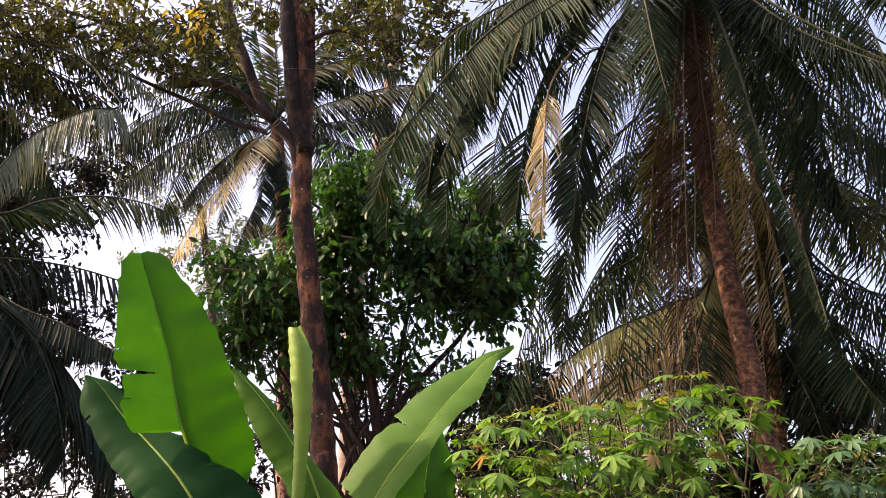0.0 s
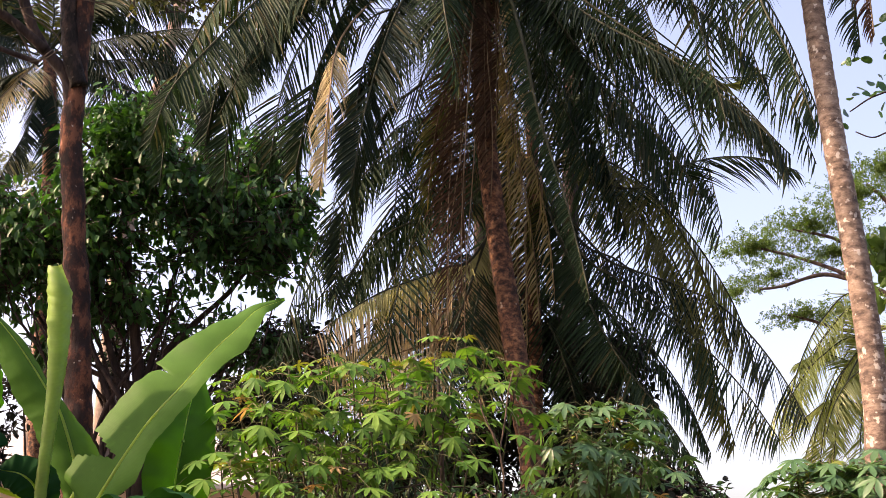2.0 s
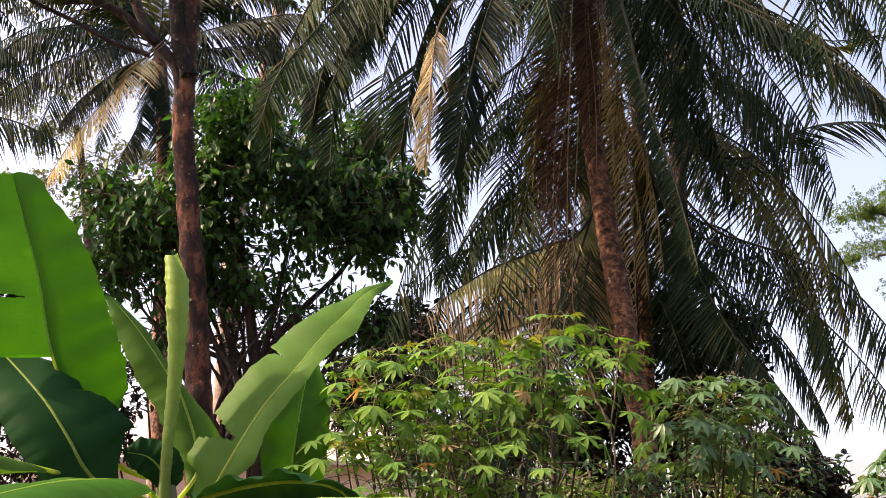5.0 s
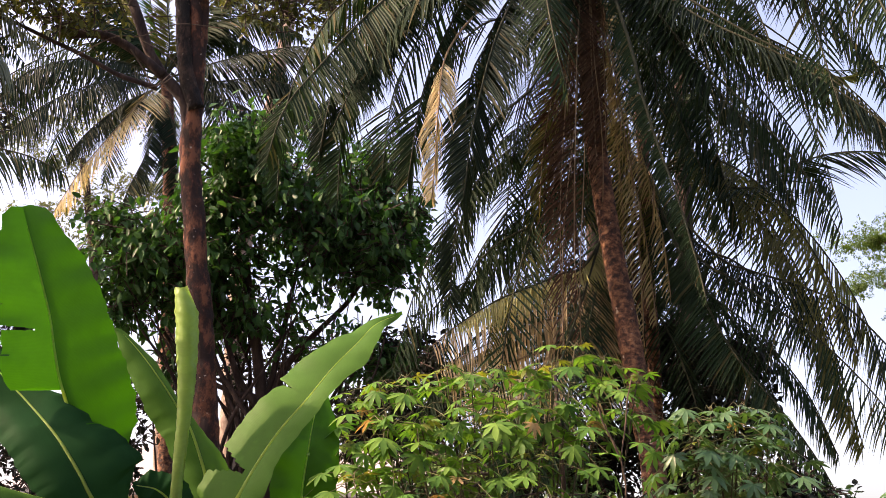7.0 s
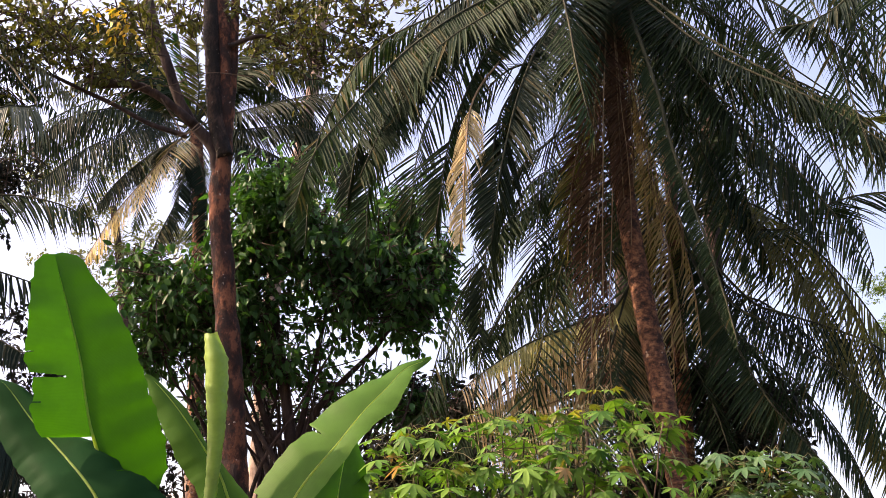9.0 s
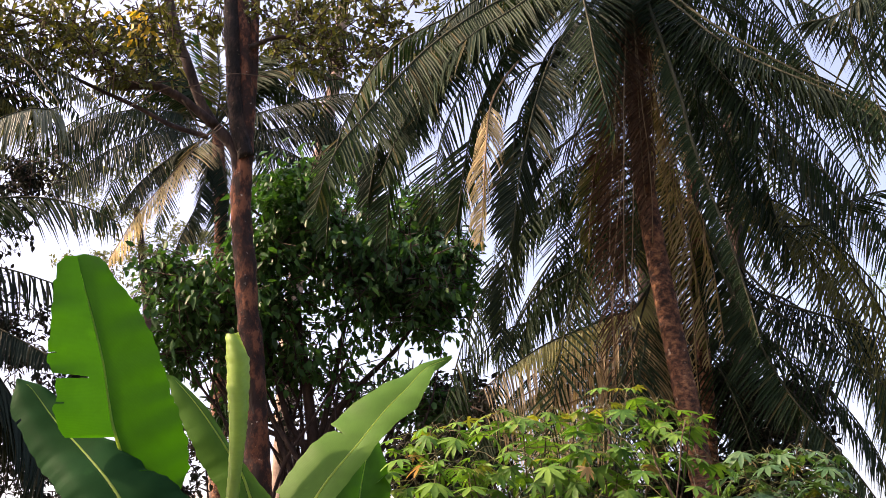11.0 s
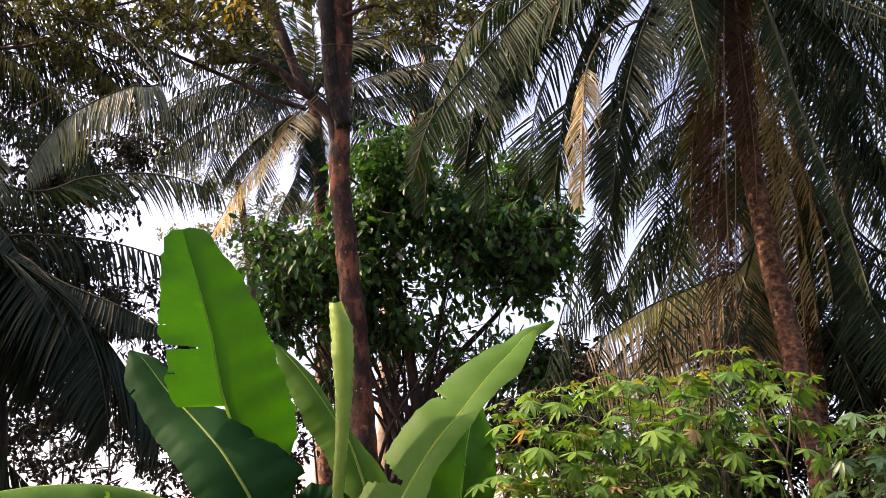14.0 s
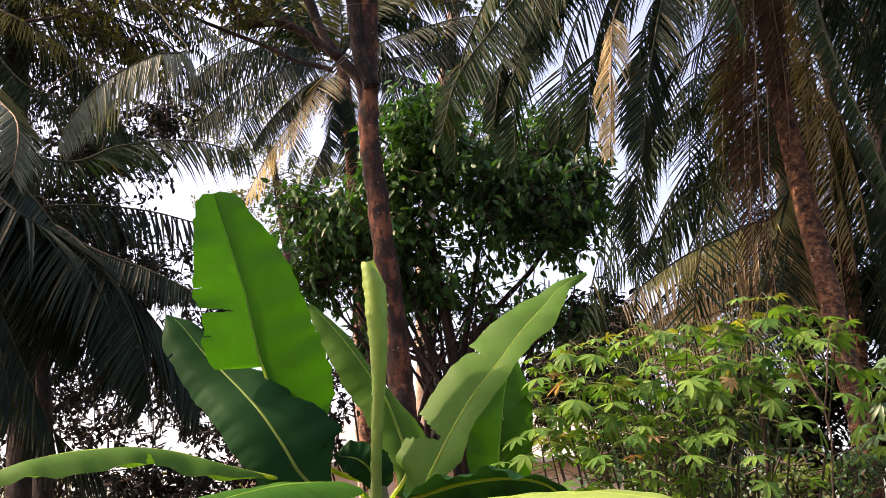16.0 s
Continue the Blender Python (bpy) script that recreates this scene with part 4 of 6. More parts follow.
frond(palm_b, [(3.10, 11.17, 5.90), (2.45, 10.70, 4.57), (2.17, 10.70, 4.41), (1.83, 10.70, 4.28), (1.51, 10.70, 4.13), (1.19, 10.70, 3.95), (1.01, 10.70, 3.81)], 0.75, 75, FROND_DRY, RIB_DRY, hang=2.0, fall=5.0, dense=1.15, gap=0.25, width=0.021, start=0.3, seed=48, label="dry tan frond hanging in shreds")
frond(palm_b, [(3.10, 11.17, 5.90), (2.37, 10.60, 4.23), (2.09, 10.60, 4.08), (1.76, 10.60, 3.95), (1.45, 10.60, 3.81), (1.13, 10.60, 3.63)], 0.7, 70, FROND_DRY, RIB_DRY, hang=2.0, fall=5.0, dense=1.15, gap=0.25, width=0.021, start=0.3, seed=49, label="dry tan frond hanging in shreds")
frond(palm_b, [(3.10, 11.17, 5.90), (2.40, 10.50, 4.04), (2.13, 10.50, 3.92), (1.80, 10.50, 3.80), (1.49, 10.50, 3.65), (1.20, 10.50, 3.49)], 0.75, 75, FROND_DRY, RIB_DRY, hang=2.0, fall=5.0, dense=1.3, gap=0.2, width=0.021, start=0.3, seed=951)
frond(palm_b, [(3.10, 11.17, 5.90), (2.46, 10.80, 3.83), (2.13, 10.80, 3.71), (1.80, 10.80, 3.59), (1.48, 10.80, 3.41), (1.17, 10.80, 3.19)], 0.75, 75, FROND, RIB_DRY, hang=2.0, fall=5.0, dense=1.3, gap=0.2, width=0.021, start=0.3, seed=953)
frond(palm_b, [(3.10, 11.17, 6.00), (2.34, 10.00, 4.76), (2.07, 9.92, 4.61), (1.81, 9.84, 4.47), (1.52, 9.76, 4.33), (1.29, 9.68, 4.18), (1.08, 9.60, 4.02)], 0.36, 90, FROND_OLIVE_LIT, hang=0.9, fall=2.4, thick=0.02, dense=1.9, width=0.02, start=0.42, seed=144, label="olive frond with a ridge painted sunlit")
frond(palm_b, [(2.88, 12.04, 6.69), (2.22, 12.18, 6.76), (1.65, 12.28, 6.39), (1.41, 12.30, 5.80), (1.34, 12.31, 5.15)], 0.6, 60, FROND, width=0.04, dense=1.1, seed=145)
frond(palm_b, [(3.12, 11.78, 6.57), (2.58, 11.91, 6.30), (2.08, 12.01, 5.89), (1.70, 12.07, 5.46), (1.49, 12.09, 4.84)], 0.6, 60, FROND, width=0.04, dense=1.1, seed=146)
frond(palm_b, [(3.17, 11.97, 6.65), (2.35, 12.16, 6.00), (1.77, 12.26, 5.32), (1.40, 12.31, 5.15), (1.02, 12.34, 4.78)], 0.6, 60, FROND, width=0.04, dense=1.1, fall=1.6, seed=147)
frond(palm_b, [(3.05, 11.07, 6.33), (2.94, 10.89, 5.95), (2.89, 10.80, 5.27), (2.90, 10.80, 4.58)], 0.35, 60, FROND_OLIVE, RIB_DRY, hang=1.2, dense=1.0, seed=148)
frond(palm_b, [(3.05, 11.07, 6.33), (3.10, 10.85, 5.93), (3.05, 10.76, 5.25), (3.04, 10.76, 4.57)], 0.35, 60, FROND_BROWN, RIB_DRY, hang=1.2, dense=1.0, seed=149)
frond(palm_b, [(3.05, 11.07, 6.33), (3.23, 10.81, 5.91), (3.17, 10.73, 5.23), (3.17, 10.73, 4.56)], 0.35, 60, FROND_OLIVE, RIB_DRY, hang=1.2, dense=1.0, seed=150)
frond(palm_b, [(3.05, 11.07, 6.33), (2.43, 10.60, 5.56), (1.57, 10.47, 5.05), (1.18, 10.33, 4.49), (1.03, 10.20, 3.91)], 0.50, 75, FROND, hang=0.9, fall=2.0, dense=1.25, width=0.02, gap=0.2, seed=304)
frond(palm_b, [(3.05, 11.07, 6.33), (2.60, 10.60, 5.57), (1.90, 10.47, 5.01), (1.56, 10.33, 4.45), (1.40, 10.20, 3.88)], 0.45, 75, FROND_OLIVE, hang=0.9, fall=2.0, dense=1.25, width=0.02, gap=0.2, seed=302)
frond(palm_b, [(3.05, 11.07, 6.33), (1.97, 9.40, 3.78), (1.56, 9.20, 3.16), (1.28, 9.00, 2.77), (1.15, 8.80, 2.44), (1.08, 8.60, 2.14)], 0.42, 75, FROND, hang=0.5, fall=1.6, dense=1.3, width=0.021, start=0.4, seed=305)
frond(palm_b, [(3.05, 11.07, 6.33), (2.07, 9.40, 3.59), (1.82, 9.13, 3.07), (1.59, 8.87, 2.63), (1.46, 8.60, 2.22)], 0.42, 75, FROND, hang=0.5, fall=1.6, dense=1.3, width=0.021, start=0.4, seed=306)
drawn_fronds(palm_b, CROWN_B, 7, 220, 380, 3.0, 0.6, 2.6, 41, leaf=0.6, pairs=70, material=FROND)
drawn_fronds(palm_b, CROWN_B, 7, 0, 360, 2.0, 1.1, 0.3, 46, leaf=0.5, pairs=60, material=FROND)
drawn_fronds(palm_b, CROWN_B, 5, 95, 150, 2.4, 0.1, 3.0, 42, leaf=0.6, pairs=60, dense=1.6, material=FROND_OLIVE)

# ---- palms deeper in the grove ----
palm_e = thing("coconut_palm", (4.34, 13.29, 0.98), "coconut palm deep in the grove, shaded by others", "palm", "coconut palms of the grove")
palm_e.location.z = 0.0
palm_trunk(palm_e, [(4.11, 13.36, 0.98), (4.24, 13.32, 3.38), (4.34, 13.29, 6.12), (4.42, 13.26, 8.59)], 0.13, 0.1, SHADEBARK)
drawn_fronds(palm_e, (4.43, 13.26, 8.67), 6, 125, 350, 2.6, 0.5, 3.6, 141, leaf=0.7, pairs=70, dense=1.1, material=FROND)
drawn_fronds(palm_e, (4.43, 13.26, 8.67), 4, 110, 280, 1.7, 0.2, 4.6, 142, leaf=0.7, pairs=70, dense=1.1, material=FROND)
palm_g = thing("coconut_palm", (3.25, 14.80, 0.91), "coconut palm deep in the grove with hanging olive fronds", "palm", "coconut palms of the grove")
palm_g.location.z = 0.0
palm_trunk(palm_g, [(3.51, 14.76, 0.91), (3.53, 14.76, 3.55), (3.55, 14.75, 6.56), (3.60, 14.75, 9.55)], 0.13, 0.1, SHADEBARK)
drawn_fronds(palm_g, (3.60, 14.74, 9.64), 4, 10, 350, 2.8, 0.6, 3.6, 143, leaf=0.65, pairs=70, material=FROND)
drawn_fronds(palm_g, (3.60, 14.74, 9.64), 2, 90, 170, 2.0, 0.1, 4.2, 144, leaf=0.6, pairs=70, material=FROND_OLIVE)
palm_h = thing("coconut_palm", (2.89, 12.65, 1.01), "low palm with fronds rising from the ground", "palm", "coconut palms of the grove")
palm_h.location.z = 0.0
palm_trunk(palm_h, [(2.89, 12.65, 1.01), (2.98, 12.63, 2.68), (3.04, 12.62, 3.89)], 0.14, 0.12, PALMBARK)
frond(palm_h, [(1.67, 8.45, 3.43), (1.41, 8.49, 3.10), (1.32, 8.51, 2.77), (1.39, 8.50, 2.40), (1.53, 8.47, 1.98)], 0.5, 80, FROND, seed=151)
drawn_fronds(palm_h, (3.05, 12.62, 3.95), 16, -180, 180, 2.6, 1.1, 1.0, 145, leaf=0.6, pairs=60, dense=1.6, material=FROND)

# ---- palm with a pale grey trunk, at the right ----
palm_r = thing("coconut_palm", (4.59, 7.77, 0.10), "slim coconut palm with a pale grey-brown ringed trunk", "palm", "coconut palms of the grove")
palm_r.location.z = 0.0
palm_trunk(palm_r, [(4.57, 7.79, -0.37), (4.76, 7.67, 2.46), (4.79, 7.65, 3.36), (4.76, 7.67, 4.24), (4.70, 7.70, 5.18), (4.66, 7.73, 6.29), (4.64, 7.74, 7.37), (4.65, 7.74, 8.16)], 0.115, 0.08, PALMGREY, "pale grey-brown trunk with ring scars", 0.08, 20, 1.1)
CROWN_R = (4.64, 7.74, 8.16)
frond(palm_r, [(4.59, 7.76, 8.08), (4.06, 7.60, 6.95), (4.02, 7.40, 6.16), (4.09, 7.24, 5.70), (4.13, 7.10, 5.25), (4.19, 7.07, 4.92)], 0.42, 80, FROND, seed=51, hang=0.9)
frond(palm_r, [(4.59, 7.76, 8.08), (4.21, 7.75, 7.33), (3.81, 7.73, 6.68), (3.51, 7.76, 6.45), (3.26, 7.87, 6.43)], 0.5, 80, FROND_GREY, seed=52, hang=0.9)
frond(palm_r, [(4.64, 7.74, 8.16), (4.82, 7.51, 7.57), (4.96, 7.42, 6.88), (4.97, 7.41, 6.36), (4.97, 7.41, 5.96)], 0.35, 50, FROND_BROWN, RIB_DRY, seed=53, hang=1.3)
frond(palm_r, [(4.64, 7.74, 8.16), (4.95, 7.78, 7.84), (5.16, 7.89, 7.20), (5.15, 7.89, 6.55), (5.15, 7.89, 6.12)], 0.45, 50, FROND, seed=54, hang=1.2)
drawn_fronds(palm_r, CROWN_R, 9, 0, 330, 3.6, 0.9, 1.6, 55, leaf=0.55, pairs=60, material=FROND)

# ---- tree with red-brown bark ----
tree = thing("tree", (-1.00, 11.97, -0.20), "slender tree with reddish flaking bark and a thin leafy canopy", "tree")
tree.location.z = 0.0
limb(tree, [(-0.96, 11.97, -0.69), (-1.19, 11.95, 3.02), (-1.25, 11.95, 3.78), (-1.33, 11.94, 4.50), (-1.45, 11.93, 5.50), (-1.56, 11.91, 6.41)] + [(-1.57, 11.88, 7.39), (-1.61, 11.88, 8.06), (-1.71, 11.86, 8.94), (-1.83, 11.85, 10.17), (-2.04, 11.81, 12.15)], 0.178, 0.06, REDBARK, "trunk", 18, 0.03, "reddish-brown trunk with pale lichen spots")
limb(tree, [(-1.55, 11.89, 7.06), (-1.52, 11.89, 7.93), (-1.55, 11.89, 8.96), (-1.56, 11.88, 10.05), (-1.54, 11.89, 11.90)], 0.058, 0.04, REDBARK, "limb", 12)
limb(tree, [(-1.53, 11.80, 6.92), (-1.66, 11.80, 7.36), (-1.74, 11.80, 8.03), (-1.81, 11.80, 8.77), (-1.88, 11.80, 9.77), (-1.98, 11.80, 11.24)], 0.095, 0.07, SHADEBARK, "limb", 14, 0.1)
limb(tree, [(-1.59, 11.89, 6.67), (-1.69, 11.87, 7.06), (-1.93, 11.84, 7.35), (-2.10, 11.81, 7.65), (-2.22, 11.79, 7.96), (-2.34, 11.76, 8.28), (-2.44, 11.74, 8.58), (-2.58, 11.71, 9.07), (-2.80, 11.66, 10.05)], 0.068, 0.045, DARKBARK, "limb", 12)
limb(tree, [(-1.90, 11.79, 7.30), (-2.15, 11.75, 7.50), (-2.43, 11.69, 7.66), (-2.67, 11.64, 7.69), (-2.91, 11.58, 7.64), (-3.02, 11.56, 7.73)], 0.056, 0.045, DARKBARK, "limb", 12, 0.1)
limb(tree, [(-2.94, 11.58, 7.66), (-3.15, 11.52, 7.97), (-3.37, 11.46, 8.15), (-3.67, 11.37, 8.26), (-4.11, 11.22, 8.33), (-4.67, 11.00, 8.41)], 0.034, 0.014, DARKBARK, "limb")
limb(tree, [(-1.93, 11.63, 7.07), (-2.33, 11.56, 7.17), (-2.68, 11.48, 7.33), (-3.03, 11.40, 7.46), (-3.43, 11.28, 7.60), (-3.72, 11.19, 7.63)], 0.03, 0.015, DARKBARK, "limb")
limb(tree, [(-3.65, 11.11, 7.58), (-4.03, 10.98, 7.21), (-4.38, 10.84, 6.93), (-4.78, 10.68, 6.52)], 0.013, 0.007, TWIG, "limb", 7)
limb(tree, [(-5.03, 10.56, 7.81), (-4.74, 10.69, 7.96), (-4.44, 10.82, 8.17), (-4.11, 10.95, 8.51)], 0.02, 0.014, DARKBARK, "limb", 7)
limb(tree, [(-4.97, 10.59, 7.28), (-4.68, 10.72, 7.39), (-4.38, 10.84, 7.60), (-4.10, 10.95, 7.91), (-3.68, 11.10, 8.15)], 0.018, 0.012, DARKBARK, "limb", 7)
limb(tree, [(-2.93, 11.11, 8.16), (-2.89, 11.12, 7.78), (-2.88, 11.13, 7.32)], 0.009, 0.007, TWIG, "vine", 6)
limb(tree, [(-2.72, 11.27, 7.24), (-2.37, 11.35, 7.51), (-2.11, 11.40, 7.56), (-1.74, 11.46, 7.76), (-1.24, 11.53, 7.77)], 0.009, 0.005, TWIG, "vine", 6)
limb(tree, [(-2.20, 11.38, 7.39), (-2.05, 11.41, 7.17), (-1.93, 11.43, 7.00), (-1.78, 11.45, 7.15)], 0.009, 0.006, TWIG, "vine", 6)
limb(tree, [(-2.00, 11.42, 6.97), (-1.83, 11.45, 7.05), (-1.71, 11.47, 7.23), (-1.84, 11.45, 7.39), (-2.09, 11.40, 7.51)], 0.007, 0.005, TWIG, "vine", 6)
limb(tree, [(-1.57, 11.79, 8.29), (-1.22, 11.83, 8.46), (-0.90, 11.86, 8.36), (-0.60, 11.88, 8.19), (-0.53, 11.88, 8.10)], 0.03, 0.014, DARKBARK, "limb")
limb(tree, [(-0.53, 11.88, 8.10), (-0.70, 11.87, 8.56), (-0.91, 11.86, 8.85), (-1.05, 11.85, 9.30)], 0.016, 0.01, DARKBARK, "limb", 7)
limb(tree, [(-0.53, 11.88, 8.10), (-0.24, 11.89, 8.56), (0.02, 11.89, 8.94), (0.22, 11.89, 9.48)], 0.014, 0.009, DARKBARK, "limb", 7)
cr, tw = Geo(), Geo()
for k, (c, r, n) in enumerate([
        ((-4.39, 10.73, 7.90), (0.75, 1.0, 0.35), 110), ((-3.48, 11.06, 8.09), (0.6, 1.0, 0.3), 90), ((-2.59, 11.20, 8.17), (0.35, 0.6, 0.35), 60), ((-0.95, 11.55, 8.59), (0.6, 1.0, 0.3), 100),
        ((0.02, 11.29, 8.21), (0.55, 1.0, 0.35), 100), ((-5.10, 10.64, 8.12), (0.7, 1.0, 0.5), 80), ((-0.39, 11.98, 9.95), (1.3, 1.4, 0.5), 130), ((-4.37, 10.85, 7.36), (0.5, 0.8, 0.2), 40),
        ((-2.68, 11.69, 10.07), (1.5, 1.4, 0.5), 140), ((-4.17, 11.25, 9.45), (1.3, 1.4, 0.5), 130), ((-0.73, 11.37, 8.01), (0.4, 0.8, 0.2), 45), ((-0.04, 11.19, 7.60), (0.3, 0.7, 0.16), 30), ((-3.14, 11.06, 7.67), (0.3, 0.6, 0.15), 22), ((-2.19, 12.40, 9.11), (0.45, 0.8, 0.35), 50), ((-1.30, 12.53, 8.94), (0.35, 0.8, 0.3), 40), ((-3.57, 11.20, 7.99), (0.4, 0.6, 0.2), 16), ((-3.05, 11.20, 7.75), (0.4, 0.6, 0.2), 16), ((-3.67, 11.20, 7.51), (0.4, 0.6, 0.2), 16), ((-2.67, 11.20, 7.59), (0.4, 0.6, 0.2), 16), ((-4.20, 11.20, 7.89), (0.4, 0.6, 0.2), 16), ((-3.84, 11.20, 7.11), (0.4, 0.6, 0.2), 16), ((-2.37, 11.20, 7.98), (0.4, 0.6, 0.2), 16)]):
    leaf_cloud(cr, c, vec(r) * 1.3, int(n * 1.05), 8, 0.09, 0.044, 300 + k, 0.4, 0.2, tw)
part("crown", cr, CANOPY, tree, "olive-green small leaves", "stuff")
part("twig_mass", tw, DARKBARK, tree, "", "stuff")
yl = Geo()
leaf_cloud(yl, (-2.58, 10.69, 7.90), (0.16, 0.14, 0.26), 13, 4, 0.1, 0.045, 330, 0.9, 0.1)
part("yellow_foliage", yl, YELLOW, tree, "bunch of yellowed leaves", "stuff")

# ---- dense dark tree behind the trunk ----
dark = thing("tree", (-0.52, 14.50, 0.03), "dense dark green tree with many crooked branches", "tree")
dark.location.z = 0.0
limb(dark, [(-0.62, 14.50, 0.03), (-0.73, 14.49, 3.27), (-0.79, 14.49, 4.11), (-0.92, 14.48, 4.98), (-1.10, 14.47, 5.95)], 0.11, 0.06, DARKBARK, "trunk")
limb(dark, [(-0.76, 14.49, 3.97), (-0.55, 14.50, 4.62), (-0.20, 14.51, 5.07), (0.16, 14.51, 5.45), (0.37, 14.51, 5.75)], 0.06, 0.025, DARKBARK)
limb(dark, [(-0.79, 14.49, 4.04), (-0.63, 14.50, 4.84), (-0.50, 14.50, 5.59), (-0.37, 14.51, 6.36)], 0.05, 0.02, DARKBARK)
limb(dark, [(-0.79, 14.49, 4.04), (-1.12, 14.47, 4.53), (-1.36, 14.45, 5.26), (-1.54, 14.43, 6.01)], 0.05, 0.02, DARKBARK)
limb(dark, [(-0.81, 14.49, 4.25), (-1.33, 14.45, 4.38), (-1.77, 14.41, 4.66), (-2.07, 14.37, 5.08)], 0.04, 0.02, DARKBARK)
for k in range(32):
    r = random.Random(k)
    x0, y0 = r.uniform(-0.25, 0.15), r.uniform(-0.4, 0.4)
    root = vec((-0.73, 14.49, 3.27)) + np.array([x0 * 3, y0, r.uniform(-1.5, 0.3)])
    top = vec((-0.94, 14.48, 5.58)) + np.array([r.uniform(-1.8, 1.7), y0 * 2, r.uniform(-0.5, 0.8)])
    limb(dark, [root, root * 0.55 + top * 0.45 + np.array([r.uniform(-0.25, 0.25), 0, 0.1]), root * 0.25 + top * 0.75 + np.array([r.uniform(-0.2, 0.2), 0, 0]), top], r.uniform(0.02, 0.045), 0.008, DARKBARK, "branch", 7)
cr, tw = Geo(), Geo()
for k, (c, r, n) in enumerate([
        ((0.00, 14.21, 6.34), (1.15, 1.2, 0.85), 330), ((-0.96, 14.18, 7.02), (0.85, 1.0, 0.95), 260), ((-2.28, 14.03, 5.88), (0.7, 0.9, 0.65), 190),
        ((-1.52, 14.33, 5.90), (0.8, 1.0, 0.7), 200), ((0.65, 14.20, 6.04), (0.55, 0.8, 0.5), 120), ((-1.08, 14.57, 5.22), (1.1, 1.0, 0.4), 80), ((0.07, 14.41, 6.96), (0.8, 0.8, 0.6), 90),
        ((0.68, 14.80, 4.77), (0.6, 0.8, 0.4), 90), ((-2.49, 14.20, 5.33), (0.6, 0.8, 0.5), 60), ((-1.51, 13.93, 6.53), (0.5, 0.6, 0.9), 120), ((0.55, 14.30, 7.24), (0.45, 0.6, 0.5), 70), ((0.98, 14.28, 6.61), (0.35, 0.5, 0.5), 50), ((-2.67, 14.06, 6.34), (0.3, 0.5, 0.3), 40), ((-1.78, 14.50, 4.68), (0.5, 0.6, 0.35), 30), ((-0.20, 14.61, 5.02), (0.7, 0.6, 0.3), 18)]):
    leaf_cloud(cr, c, vec(r) * 1.12, int(n * 1.2), 7, 0.15, 0.07, 400 + k, 0.9, 0.12, tw)
part("crown", cr, MANGO, dark, "dark glossy leaves", "stuff")
part("twig_mass", tw, DARKBARK, dark, "", "stuff")
cr = Geo()
leaf_cloud(cr, (-1.15, 13.56, 7.16), (0.45, 0.5, 0.45), 130, 9, 0.11, 0.055, 420, 0.5, 0.2)
part("young_foliage", cr, MANGO_SUN, dark, "fresher green leaves", "stuff")

# ---- pale-trunked tall tree further back ----
pale = thing("tree", (-1.49, 20.46, 0.24), "tall tree with a smooth pale trunk", "tree")
pale.location.z = 0.0
limb(pale, [(-1.46, 20.46, -0.63), (-1.62, 20.45, 3.94), (-1.65, 20.45, 5.44), (-1.64, 20.45, 7.53), (-1.39, 20.47, 9.76), (-1.12, 20.48, 11.77), (-0.98, 20.49, 12.75), (-0.90, 20.49, 14.26)], 0.23, 0.11, PALEBARK, "trunk", 14, 0.02)
limb(pale, [(-2.67, 20.84, 0.19), (-2.91, 20.81, 4.97), (-2.96, 20.80, 6.43), (-2.97, 20.80, 7.95), (-3.12, 20.78, 9.30)], 0.1, 0.07, PALEBARK, "limb", 12, 0.02)
limb(pale, [(-0.94, 20.46, 12.44), (-1.33, 20.44, 13.29), (-1.69, 20.42, 13.77), (-2.04, 20.38, 13.99)], 0.05, 0.02, PALEBARK)
limb(pale, [(-0.93, 20.46, 12.07), (-1.60, 20.42, 11.90), (-2.12, 20.38, 11.55)], 0.03, 0.015, PALEBARK)
cr = Geo()
leaf_cloud(cr, (-0.13, 16.98, 12.89), (1.8, 1.6, 0.9), 160, 8, 0.12, 0.05, 440, 0.4, 0.2)
part("crown", cr, CANOPY, pale, "", "stuff")

# ---- palm far behind the red-barked tree ----
palm_f = thing("coconut_palm", (-2.28, 17.86, 0.61), "distant coconut palm with a dry yellow frond", "palm", "coconut palms of the grove")
palm_f.location.z = 0.0
palm_trunk(palm_f, [(-2.15, 17.87, -0.12), (-2.46, 17.83, 5.49), (-2.57, 17.82, 7.52), (-2.67, 17.80, 8.79), (-2.80, 17.78, 10.12)], 0.14, 0.1, PALMBARK)
CROWN_F = (-2.89, 17.78, 10.12)
frond(palm_f, [(-2.91, 17.78, 10.05), (-3.02, 17.15, 9.50), (-3.31, 16.89, 8.89), (-3.74, 16.70, 8.12), (-4.08, 16.62, 7.37)], 0.62, 85, FROND_STRAW, RIB_DRY, hang=0.5, fall=1.1, width=0.024, dense=1.5, seed=61, label="dry straw-yellow frond")
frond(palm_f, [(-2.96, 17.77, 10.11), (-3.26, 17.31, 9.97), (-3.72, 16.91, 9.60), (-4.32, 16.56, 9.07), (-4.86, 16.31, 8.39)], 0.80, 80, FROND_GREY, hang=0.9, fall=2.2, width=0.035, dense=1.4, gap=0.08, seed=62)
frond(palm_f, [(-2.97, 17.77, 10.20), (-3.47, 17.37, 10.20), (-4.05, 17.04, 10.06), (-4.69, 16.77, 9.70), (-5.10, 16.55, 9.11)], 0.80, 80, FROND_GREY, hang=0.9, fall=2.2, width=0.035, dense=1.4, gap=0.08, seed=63)
